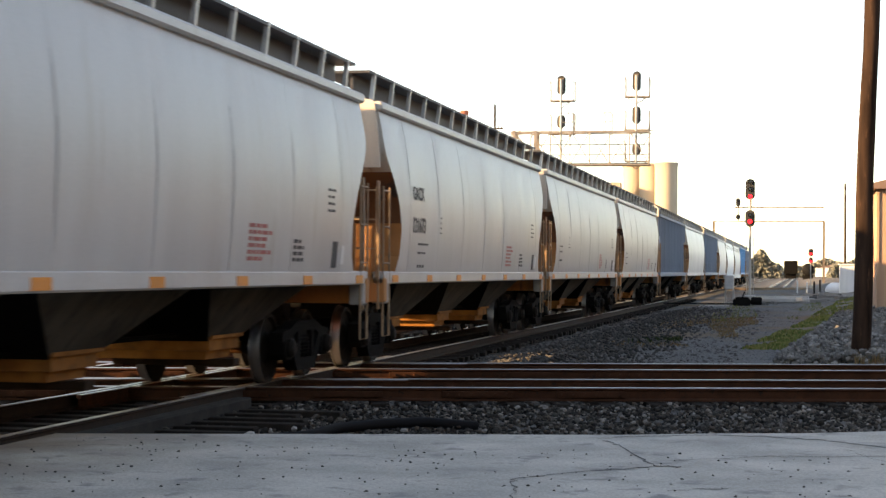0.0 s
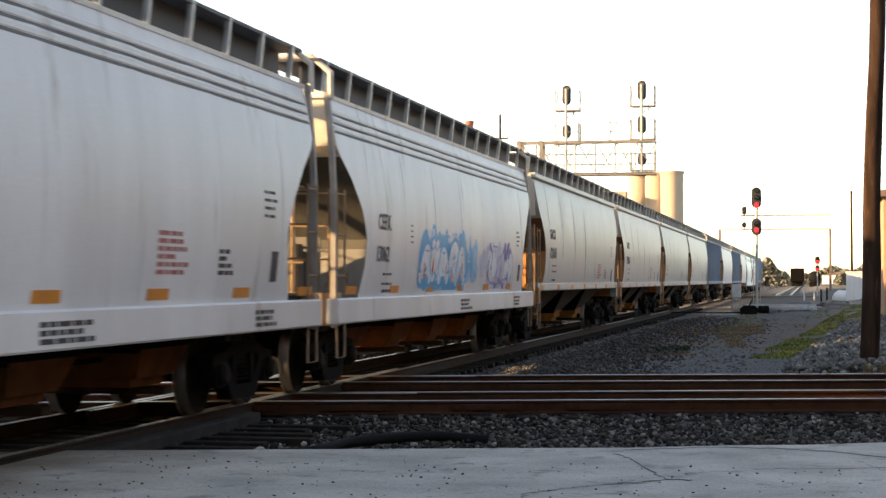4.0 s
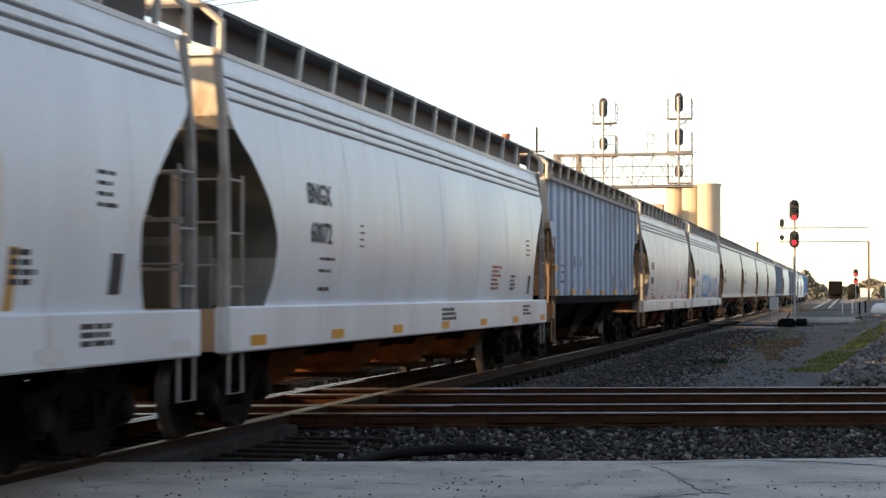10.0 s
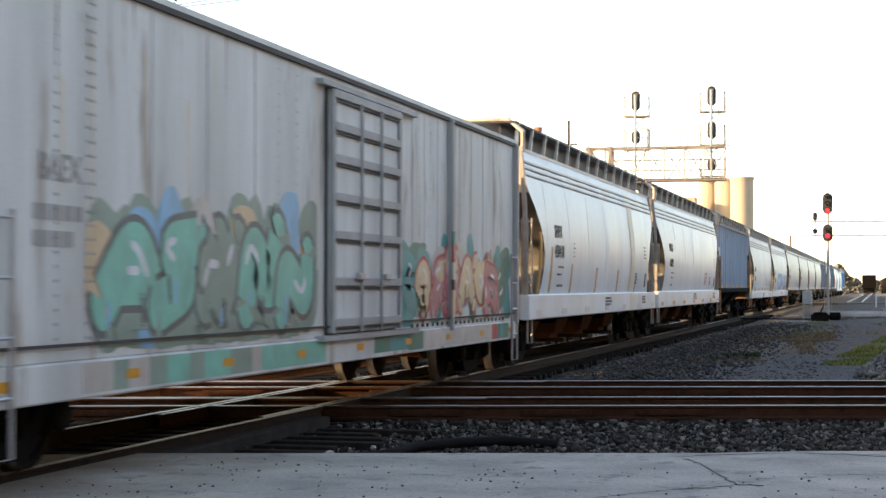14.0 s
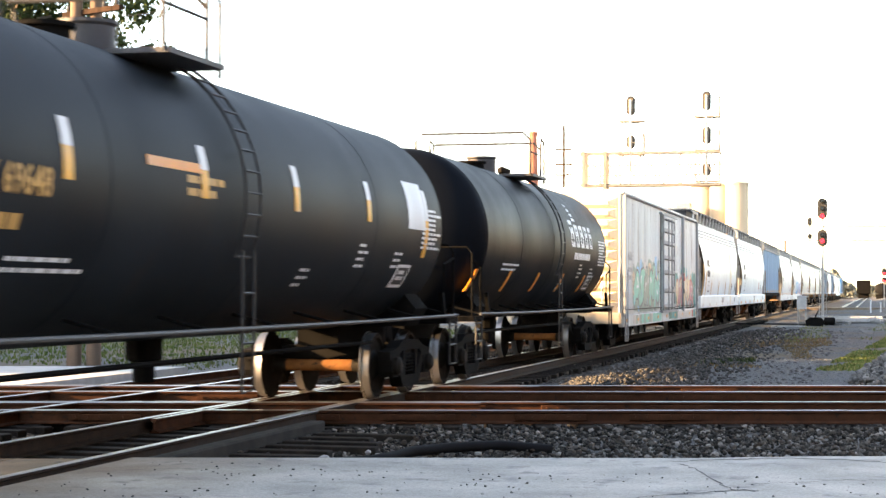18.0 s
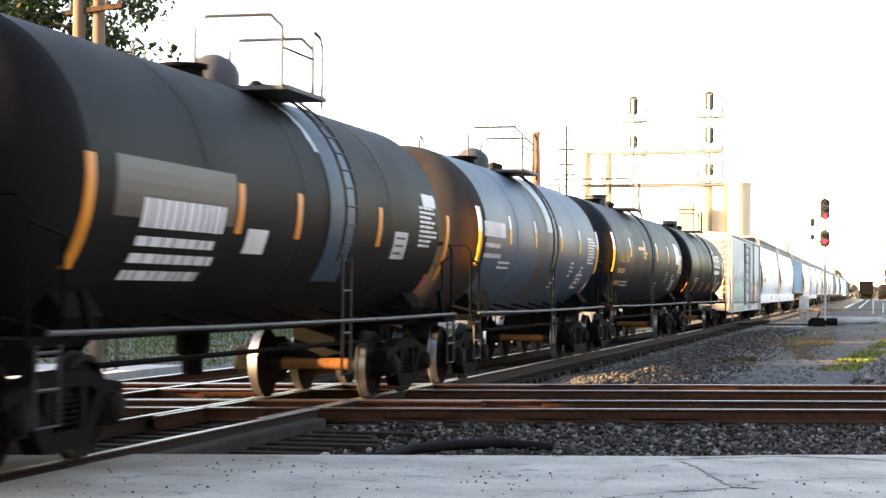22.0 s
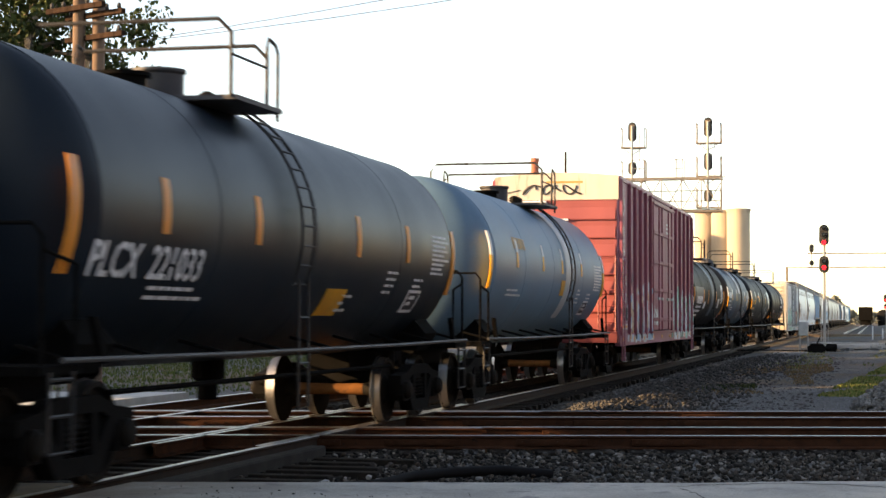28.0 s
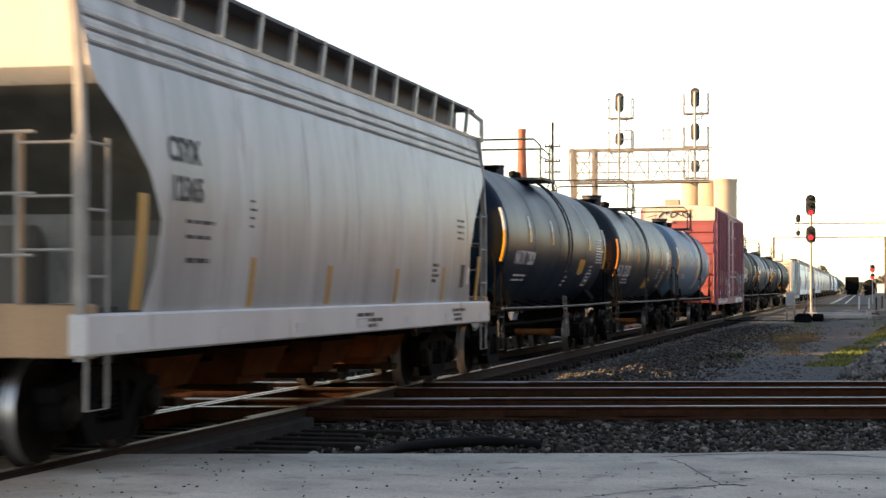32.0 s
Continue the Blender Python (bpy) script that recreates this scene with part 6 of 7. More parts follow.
    # top fittings
    part("valve_housing", Shape().turned([(0, 0.33), (0.18, 0.33), (0.28, 0.29), (0.36, 0.2), (0.41, 0.1), (0.43, 0.0)] if ball else [(0, 0.33 * low), (0.33 * low, 0.33 * low), (0.36 * low, 0.36 * low), (0.40 * low, 0.36 * low), (0.42 * low, 0.0)], (0, dome_at, zc + R - 0.04), (0, 0, 1), 20), M_GRATE, car, "dark valve housing", smooth=35)
    part("manway", Shape().turned([(0, 0.25), (0.14, 0.25), (0.14, 0.30), (0.18, 0.30), (0.2, 0.0)], (0, dome_at - 0.95, zc + R - 0.04), (0, 0, 1), 18), M_UNDER, car, "bolted manway", smooth=35)
    valve = Shape().turned([(0, 0.06), (0.1, 0.06), (0.12, 0.1), (0.2, 0.1), (0.24, 0.04)], (0, 0, 0), (0, 0, 1), 8).mesh("valve", M_WHEEL)
    for i in range(5):
        part("valve", valve, parent=car, at=pose(0.25 * (i % 2 * 2 - 1), dome_at + 0.6 + 0.2 * i, zc + R - 0.08))
    zp = zc + R - 0.12
    yb, ya = ld + 0.12, ld - 1.35
    for sx in (-1, 1):
        part("platform", Shape().box(min(sx * 0.38, sx * 1.2), max(sx * 0.38, sx * 1.2), ya, yb, zp - 0.02, zp + 0.03), M_GRATE, car, "grated top platform")
        x = sx * 1.14
        part("platform_rail", Shape().tube([(x, yb, zp - 0.1), (x, yb, zp + 0.66), (x, yb - 0.08, zp + 0.74), (x, yb - 0.3, zp + 0.78), (x, yb - 0.36, zp + 0.68), (x, yb - 0.36, zp)], 0.021, 6), M_SIGNAL, car)
        part("platform_rail", Shape().tube([(x, ya, zp + 0.45), (x, yb - 0.36, zp + 0.45)], 0.014, 6), M_SIGNAL, car)
    xl = 0.1 if ball else -1.14
    for yy, top_ in ((ya, 0.82), (yb - 0.36, 0.70)):
        part("platform_rail", Shape().tube([(xl, yy, zp), (xl, yy, zp + top_ - 0.14), (xl + 0.12, yy, zp + top_), (1.0, yy, zp + top_), (1.14, yy, zp + top_ - 0.14), (1.14, yy, zp)], 0.024, 6), M_SIGNAL, car, "black platform handrail")
    # side ladder following the shell
    for sx in (-1, 1):
        arc = [math.radians(a) for a in range(-22, 66, 8)]
        curve = [(sx * (R + 0.11) * math.cos(a), zc + (R + 0.11) * math.sin(a)) for a in arc]
        path = [(x_, ld - 0.21, z_) for x_, z_ in reversed(curve)] + [(x_, ld + 0.21, z_) for x_, z_ in curve]
        lad = part("ladder", Shape().tube(path, 0.018, 5), M_SIGNAL, car, "steel ladder up the tank")
        rung = Shape().tube([(0, ld - 0.21, 0), (0, ld + 0.21, 0)], 0.014, 5).mesh("rung", M_SIGNAL)
        for x_, z_ in curve[1:]:
            part("rung", rung, parent=lad, at=pose(x_, 0, z_))
        # pale step hung slantwise under the side rail
        a_, b_ = ((ld - 0.70, 1.32), (ld - 0.28, 0.48)) if slant else ((ld - 0.17, 1.9), (ld - 0.17, 0.48))
        step_mat = M_LADDER_PALE if slant else M_SIGNAL
        step = part("step_ladder", Shape().tube([(sx * 1.5, a_[0], a_[1]), (sx * 1.5, b_[0], b_[1]), (sx * 1.5, b_[0] + 0.34, b_[1] + 0.02), (sx * 1.5, a_[0] + 0.34, a_[1])], 0.018, 6), step_mat, car, "steel steps under the side rail")
        for q in (0.3, 0.65):
            yy = a_[0] + (b_[0] - a_[0]) * q
            part("step", Shape().tube([(sx * 1.5, yy, a_[1] + (b_[1] - a_[1]) * q), (sx * 1.5, yy + 0.34, a_[1] + (b_[1] - a_[1]) * q)], 0.016, 5), step_mat, step)
    if band:
        s = Shape()
        arc = [math.radians(a) for a in range(band_from, 92, 6)]
        s.loft([[((R + 0.008) * math.cos(a), ld + k, zc + (R + 0.008) * math.sin(a)) for a in arc] for k in (-band_w, band_w)], caps=False, closed=False)
        part("band", s, band, car, "pale painted band under the ladder")
    # conspicuity stripes, lettering
    stripe_y = stripe_y or [-e + 0.30 + (2 * e - 0.6) * i / 5 for i in range(6)]
    for i, y in enumerate(stripe_y):
        if stripe_z:
            patch(car, stripes, y - 0.085, y + 0.085, stripe_z[0], stripe_z[1], xp, seg=6, label="reflective stripe")
            continue
        long_ = i in (0, len(stripe_y) - 1)
        patch(car, stripes, y - 0.085, y + 0.085, zc + stripe_dz - (0.45 if long_ else 0.05), zc + stripe_dz + (0.5 if long_ else 0.45), xp, seg=8, label="reflective stripe")
        if stripes is M_YELLOW:
            patch(car, M_CAB, y - 0.087, y + 0.087, zc + stripe_dz + (0.1 if long_ else 0.22), zc + stripe_dz + (0.5 if long_ else 0.45), xp, seg=4, lift=0.008, label="pale part of the reflective stripe")
    for w, sz, y, z, m in words:
        lettering(car, w, sz, m, y, z, xp, 0.006)
    for k in range(9):
        bars(car, M_LETTER_W, e - 1.2, 2.62 - k * 0.066, 1.1, 1, xp, 0.06, 0.036, rng=rng)
    if marks:
        for y, z, w, rows, m in ((-e * 0.6, 1.72 if words else 1.95, 1.5, 2, M_LETTER_W), (e * 0.45, 2.05, 0.5, 4, M_LETTER_W), (e * 0.66, 1.98, 0.5, 3, M_LETTER_W), (e * 0.2, 1.72, 0.45, 3, M_LETTER_W)):
            bars(car, m, y, z, w, rows, xp, 0.085, 0.035, rng=rng)
        patch(car, M_LETTER_W, e - 2.6, e - 1.95, 1.55, 1.86, xp, "stencil_frame", "white stencil frame", seg=3)
        patch(car, M_LETTER, e - 2.54, e - 2.01, 1.59, 1.82, xp, "stencil_panel", "dark panel inside the frame", lift=0.009, seg=3)
        bars(car, M_LETTER_W, e - 2.28, 1.73, 0.4, 2, lambda z: xp(z) + 0.006, 0.08, 0.05, rng=rng)
    part("bottom_outlet", Shape().turned([(0, 0.2), (0.25, 0.2), (0.3, 0.12), (0.5, 0.12)], (0, 0, zc - R + 0.05), (0, 0, -1), 12), M_UNDER, car)
    part("brake_rod", Shape().tube([(0.9, -e * 0.7, 0.8), (0.9, e * 0.7, 0.8)], 0.03, 6), M_UNDER, car)
    part("air_reservoir", Shape().turned([(0, 0.18), (0.9, 0.18)], (-0.7, -e * 0.4, 0.95), (0, 1, 0), 12), M_UNDER, car)
    running_gear(car, L)
    return car, e, xp


def box_car(name, label, y0, y1, mat, end_mat, zb, zt, ribs, door, group="box cars", end_top=None, seed=1):
    L, yc = y1 - y0, (y0 + y1) / 2
    car = thing(name, label, "rail car", group, at=pose(TRACK_X, yc, 0))
    CARS.append((car, yc))
    e = L / 2 - 0.6
    W = 1.53
    xp = lambda z: W
    part("body", Shape().box(-W, W, -e, e, zb + 0.28, zt, 0.03), mat, car)
    part("roof", Shape().prism([(-W - 0.03, zt - 0.02), (-W - 0.03, zt + 0.05), (-0.8, zt + 0.12), (0, zt + 0.15), (0.8, zt + 0.12), (W + 0.03, zt + 0.05), (W + 0.03, zt - 0.02)], "y", -e - 0.03, e + 0.03), mat, car)
    for sx in (-1, 1):
        part("side_sill", Shape().box(min(sx * (W - 0.1), sx * (W + 0.04)), max(sx * (W - 0.1), sx * (W + 0.04)), -e, e, zb, zb + 0.30, 0.015), M_RED_DOOR if mat is M_RED else mat, car)
        part("eave_strip", Shape().box(min(sx * W, sx * (W + 0.045)), max(sx * W, sx * (W + 0.045)), -e, e, zt - 0.06, zt - 0.01), M_SEAM if mat is M_REEF else M_RED_POST, car, "dark strip under the eave")
    rng = random.Random(seed)
    # side posts
    for y in ribs(e):
        for sx in (-1, 1):
            part("side_post", Shape().box(min(sx * W, sx * (W + 0.09)), max(sx * W, sx * (W + 0.09)), y - 0.06, y + 0.06, zb + 0.25, zt - 0.03, 0.02), M_RED_POST if mat is M_RED else M_REEF_DARK, car)
    frame_mat, door_mat = (M_RED_POST, M_RED_DOOR) if mat is M_RED else (M_REEF_DARK, mat)
    # doors with lock rods
    for da, db in door:
        d = part("door", Shape().box(W, W + 0.07, da, db, zb + 0.35, zt - 0.22, 0.02), door_mat, car, "plug door with lock rods")
        hz = zt - zb
        for q in ((0.16, 0.36, 0.55, 0.75, 0.95) if mat is M_RED else (0.14, 0.28, 0.44, 0.57, 0.70, 0.81, 0.92)):
            if mat is not M_RED:
                part("door_seam", Shape().box(W + 0.07, W + 0.10, da + 0.06, db - 0.06, zb + hz * q - 0.085, zb + hz * q - 0.055), M_SEAM, d)
            part("door_stiffener", Shape().box(W + 0.07, W + 0.12, da, db, zb + hz * q - 0.05, zb + hz * q + 0.05, 0.01), frame_mat, d)
        for yy in (da, db):
            part("door_edge", Shape().box(W + 0.07, W + 0.11, yy - 0.05, yy + 0.05, zb + 0.35, zt - 0.22, 0.01), frame_mat, d)
        for q in ((0.48,) if mat is M_RED else (0.35, 0.65)):
            part("lock_rod", Shape().tube([(W + 0.13, da + (db - da) * q, zb + 0.35), (W + 0.13, da + (db - da) * q, zt - 0.3)], 0.022, 6), frame_mat, d, "upright lock rod")
        part("door_track", Shape().box(W, W + 0.12, da - 0.4, db + 0.9, zb + 0.27, zb + 0.33), frame_mat, d)
        part("door_track", Shape().box(W, W + 0.10, da - 0.4, db + 0.9, zt - 0.2, zt - 0.14), frame_mat, d)
        part("door_gap", Shape().box(W - 0.01, W + 0.02, da - 0.07, db + 0.07, zb + 0.33, zt - 0.2), M_SEAM, d)
        for q in (0.3, 0.7):
            part("locking_handle", Shape().box(W + 0.14, W + 0.19, da + (db - da) * q - 0.12, da + (db - da) * q + 0.12, zb + hz * 0.3 - 0.04, zb + hz * 0.3 + 0.04, 0.01), M_STEEL, d)
    # corrugated ends
    for k in (-1, 1):
        y = k * e
        part("end_sheet", Shape().box(-W + 0.05, W - 0.05, min(y, y + k * 0.02), max(y, y + k * 0.02), zb + 0.3, zt - 0.02), end_mat, car)
        if end_top:
            part("end_panel", Shape().prism([(-W, zt - 0.53), (W, zt - 0.53), (W, zt + 0.05), (0.8, zt + 0.11), (0, zt + 0.14), (-0.8, zt + 0.11), (-W, zt + 0.05)], "y", min(y, y + k * 0.05), max(y, y + k * 0.05)), end_top, car, "pale upper end panel")
        zz, z_top = (1.27, 3.98) if end_top else (zb + 0.5, zt - 0.25)
        n = 7 if end_top else 11
        for i in range(n):
            z = zz + (z_top - zz) * i / (n - 1)
            if end_top:
                part("end_corrugation", Shape().prism([(y, z + 0.30), (y + k * 0.075, z - 0.07), (y + k * 0.07, z - 0.10), (y, z - 0.11)], "x", -W + 0.08, W - 0.08), end_mat, car)
                continue
            part("end_corrugation", Shape().prism([(-W + 0.1, z - 0.13), (-W + 0.1, z + 0.13), (W - 0.1, z + 0.13), (W - 0.1, z - 0.13)], "y", y, y + k * 0.02)
                 .loft([[(-W + 0.12, y + k * 0.02, z - 0.12), (W - 0.12, y + k * 0.02, z - 0.12), (W - 0.12, y + k * 0.02, z + 0.12), (-W + 0.12, y + k * 0.02, z + 0.12)],
                        [(-W + 0.34, y + k * 0.10, z - 0.045), (W - 0.34, y + k * 0.10, z - 0.045), (W - 0.34, y + k * 0.10, z + 0.045), (-W + 0.34, y + k * 0.10, z + 0.045)]]), end_mat, car)
        part("end_sill", Shape().box(-W, W, min(y, y + k * 0.25), max(y, y + k * 0.25), zb + 0.08, zb + 0.36, 0.02), end_mat, car)
        for sx in (-1, 1):
            car_ladder(car, sx * (W - 0.26), y + k * 0.2, zb + 0.2, zt - 1.9, 0.42, "x", M_STEEL if mat is M_REEF else end_mat)
            car_ladder(car, sx * (W + 0.07), y - k * 0.32, zb - 0.35, zt - 1.9, 0.42, "y", M_STEEL if mat is M_REEF else M_RED_DOOR)
        part("hand_brake", Shape().turned([(0, 0.28), (0.04, 0.28), (0.06, 0.05)], (-0.7, y + k * 0.12, 2.4), (0, k, 0), 16), M_GATE, car)
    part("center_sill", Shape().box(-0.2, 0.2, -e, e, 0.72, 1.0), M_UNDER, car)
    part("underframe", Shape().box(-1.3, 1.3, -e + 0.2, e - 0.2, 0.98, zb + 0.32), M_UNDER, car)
    for y in np.linspace(-e + 0.5, e - 0.5, 9):
        patch(car, M_YELLOW, y - 0.13, y + 0.13, zb + 0.12, zb + 0.2, lambda z: W + 0.04)
    running_gear(car, L)
    return car, e, xp


sc = lambda a: round(a * 0.952, 2)
# far front of the train
for i, (b, a, st, m, dp, lb) in enumerate((
        (226, 210, "rib", M_BLUE_DARK, False, "dark slate blue hopper at the head of the train"), (210, 192, "rib", M_BRIGHT_BLUE, False, "bright blue ribbed hopper car"),
        (192, 173.8, "round", M_WHITE2, True, "dusty white covered hopper car"), (173.8, 155.3, "round", M_WHITE, True, "white covered hopper car"),
        (155.3, 140.3, "round", M_WHITE2, False, "off-white covered hopper car"), (140.3, 120.3, "rib", M_BLUE_DARK, False, "slate blue ribbed hopper car"),
        (120.3, 101.1, "round", M_WHITE2, False, "off-white covered hopper car"), (101.1, 81.5, "rib", M_BLUE_DARK, False, "slate blue ribbed hopper car"))):
    hopper("hopper_car", lb, sc(a), sc(b), st, m, dp, seed=40 + i, detail=False)
for i, (b, a, tx) in enumerate(((81.5, 63.2, ()), (63.2, 44.9, ()), (44.9, 26.4, (("GACX", 0.30, -6.1, 2.60), ("121673", 0.34, -6.05, 2.08))), (26.4, 7.3, (("GACX", 0.34, -6.5, 2.5), ("121645", 0.36, -6.4, 2.05))))):
    hopper("hopper_car", "light grey covered hopper with smooth bowed sides", sc(a), sc(b), "round", M_GREY, False, texts=tx, seed=50 + i)
car, e, xf = hopper("hopper_car", "white covered hopper with deep sill and blue spray paint", -10.7, 6.95, "round", M_WHITE2, True, texts=(("CEFX", 0.32, -5.9, 2.25), ("13062", 0.32, -5.95, 1.79)), seed=60)
graffiti(car, -3.3, 0.3, 1.38, 2.35, xf, ("pale", "white", "white", "pale"), "blue", ("blue",), 41, 5, 0.21, 0.075, bits=("red", "red"), ground="blue")
graffiti(car, 0.5, 1.45, 1.5, 2.25, xf, ("blue", "skyblue"), "blue", ("skyblue",), 5, 2, 0.14, 0.03, bits=())
graffiti(car, 1.95, 2.6, 1.6, 2.2, xf, ("lilac",), "lilac", ("lilac",), 6, 1, 0.1, 0.02, bits=())
graffiti(car, 2.65, 5.4, 1.38, 2.2, xf, ("white", "white", "lilac"), "violet", ("lilac", "violet"), 7, 6, 0.22, 0.035, bits=("violet",), ground="lilac")
hopper("hopper_car", "dusty white covered hopper with deep sill", -28.15, -10.7, "round", M_WHITE2, True, texts=(("CEFX", 0.32, -5.9, 2.26), ("13041", 0.32, -5.95, 1.8)), seed=61)
car, e, xf = hopper("hopper_car", "light blue ribbed covered hopper with rust stains", -45.4, -28.15, "rib", M_BLUE, False, texts=(("50", 0.32, -4.36, 2.15), ("16", 0.32, -3.39, 2.15)), seed=62)
patch(car, M_YELLOW, -e + 0.58, -e + 0.92, 1.98, 2.12, lambda z: 1.53)
rng = random.Random(33)
for i in range(16):
    y = -e + 0.35 + (2 * e - 0.7) * (i + 0.5) / 16
    bars(car, M_BLUE_RIB if i % 3 else M_GROOVE, y, 2.3 if i < 8 else 2.0, 0.36, 2, xf, 0.2, 0.05, rng=rng)
    bars(car, M_GROOVE if i % 4 else M_LETTER_R, y, 1.76, 0.26, rng.choice((1, 2)), xf, 0.09, 0.03, rng=rng)
    if i in (10, 12, 13):
        patch(car, M_GROOVE, y - 0.13, y + 0.13, 1.62, 1.9, xf, "stencil_panel", "dark stencil panel")
streaks(car, M_STREAK_RUST, 0.0, e - 0.3, 2.6, 3.9, xf, 20, 5, 0.06)
streaks(car, M_GATE, 1.0, e - 0.3, 3.1, 3.9, xf, 9, 8, 0.05, 0.005)
streaks(car, M_STREAK_RUST, -2.0, e - 0.6, 1.55, 2.7, xf, 34, 6, 0.02)
hopper("hopper_car", "clean white covered hopper with deep white sill", -65.45, -45.4, "round", M_WHITE, True, sill=(0.91, 1.38), refl=M_YELLOW, texts=(("BNGX", 0.34, -6.55, 2.55), ("60072", 0.34, -6.5, 2.1)), seed=63)
st = tuple((y, 1.38, z, M_LETTER_Y) for y, z in ((-7.9, 2.5), (-6.8, 2.25), (-4.5, 1.95), (-1.25, 1.92), (2.0, 1.9), (5.1, 1.86)))
car, e, xf = hopper("hopper_car", "white covered hopper with rusty upright streaks", -84.3, -65.45, "round", M_WHITE, True, sill=(0.91, 1.36), refl=M_CAB, texts=(("SHPX", 0.34, -6.15, 2.44), ("458418", 0.34, -6.05, 2.06)), stains=st, seed=64)
for y0_, y1_, m in ((3.95, 4.85, M_STAIN_SOFT), (4.0, 4.2, M_STREAK_PALE), (4.55, 4.64, M_STREAK_PALE)):
    zs = [1.37 + 2.45 * k / 20 for k in range(21)]
    wob = [0.07 * math.sin(k * 0.55 + y0_ * 9) + 0.04 * math.sin(k * 1.7) for k in range(21)]
    lift = 0.003 if m is M_STAIN_SOFT else 0.0045
    q = Shape().loft([[(xf(z) + lift, y0_ + w_, z), (xf(z) + lift, y1_ + w_ * 0.6, z)] for z, w_ in zip(zs, wob)], caps=False, closed=False)
    part("spill_stain", q, m, car, "tan spill stain running down the side")
patch(car, M_STAIN_SOFT, 4.0, 4.7, 0.95, 1.35, lambda z: 1.6, "spill_stain", "tan spill stain on the sill")
car, e, xf = box_car("refrigerator_car", "weathered pale grey insulated box car with spray paint", -104.25, -84.3, M_REEF, M_REEF_END, 0.62, 3.95,
                     lambda e: [-e + 0.06, 4.6, e - 0.06], [(-1.25, 1.6)])
graffiti(car, 1.95, 3.0, 1.0, 2.1, lambda z: 1.531, ("teal",), "teal", ("teal", "green"), 12, 1, bits=())
graffiti(car, 7.7, 8.75, 1.0, 2.0, lambda z: 1.531, ("green",), "teal", ("teal", "green"), 13, 1, bits=())
graffiti(car, 2.7, 7.9, 1.02, 2.1, lambda z: 1.531, ("cream", "pink", "fade", "cream"), "red", ("teal", "fade", "green", "teal"), 16, 6, 0.21, 0.055, tops="cream", bits=("black", "green"))
for a_, b_, c_ in ((2.2, 3.0, "green"), (3.0, 5.2, "fade"), (5.25, 7.4, "fade"), (7.4, 7.8, "red"), (7.8, 8.7, "green"), (8.0, 8.25, "teal")):
    patch(car, SP[c_], a_, b_, 0.66, 0.9, lambda z: 1.57, "sprayed_patch", "", 0.003 if c_ != "teal" else 0.005)
for a_, b_, c_ in ((1.05, 1.45, "cream"), (1.45, 1.6, "black"), (1.6, 1.85, "fade"), (1.85, 2.1, "red"), (2.1, 2.3, "green")):
    patch(car, SP[c_], 4.535, 4.665, a_, b_, lambda z: 1.62, "sprayed_patch", "", 0.003)
for a_, b_, c_ in ((0.6, 1.3, "green"), (1.3, 2.2, "teal")):
    patch(car, SP[c_], a_, b_, 0.68, 0.88, lambda z: 1.57, "sprayed_patch", "", 0.003)
for i in range(22):
    patch(car, M_SEAM, 2.5 + i * 0.28, 2.55 + i * 0.28, 0.95, 1.0, lambda z: 1.545, "ledge_bolt")
graffiti(car, -7.2, -1.9, 1.0, 2.3, lambda z: 1.531, ("mint", "sage", "mint", "mint"), "grey", ("skyblue", "cream", "sage", "fade"), 15, 5, 0.22, 0.065, shade="sage", bits=("grey", "skyblue"), ground="sage")
rng = random.Random(19)
y = -7.6
while y < -1.6:
    w_ = rng.uniform(0.25, 0.7)
    patch(car, SP[rng.choice(("mint", "sage", "sage", "mint", "fade", "skyblue"))], y, y + w_, 0.66, 0.9, lambda z: 1.57, "sprayed_patch", "", 0.003)
    y += w_
rivets(car, M_REEF_DARK, (-e + 1.35, -e + 1.9, -e + 2.0), 1.1, 3.85, 1.535)
rivets(car, M_REEF_DARK, (2.9, 3.5, 5.4, 6.8, -2.3, -2.9), 2.2, 3.85, 1.533, 0.13, 0.010)
streaks(car, M_STREAK_PALE, -e + 0.3, e - 0.3, 1.0, 3.85, lambda z: 1.533, 14, 14, 0.03, 0.001)
streaks(car, M_STREAK_RUST, -e + 0.3, e - 0.3, 2.9, 3.9, lambda z: 1.533, 22, 16, 0.016, 0.002)
for y in (-6.2, -4.9, -3.6, 2.55, 3.2, 3.95, 5.3, 6.1, 6.9, 7.7):
    patch(car, M_REEF_DARK, y - 0.012, y + 0.012, 1.1, 3.85, lambda z: 1.53, "panel_seam", "", 0.0035)
patch(car, M_SEAM, -e + 0.05, e - 0.05, 1.035, 1.06, lambda z: 1.57, "ledge", "dark ledge along the side")
lettering(car, "BAEX", 0.30, M_REEF_DARK, -7.95, 2.3, xf, 0.004)
bars(car, M_REEF_DARK, -7.95, 2.0, 0.9, 2, xf, 0.2, 0.12)
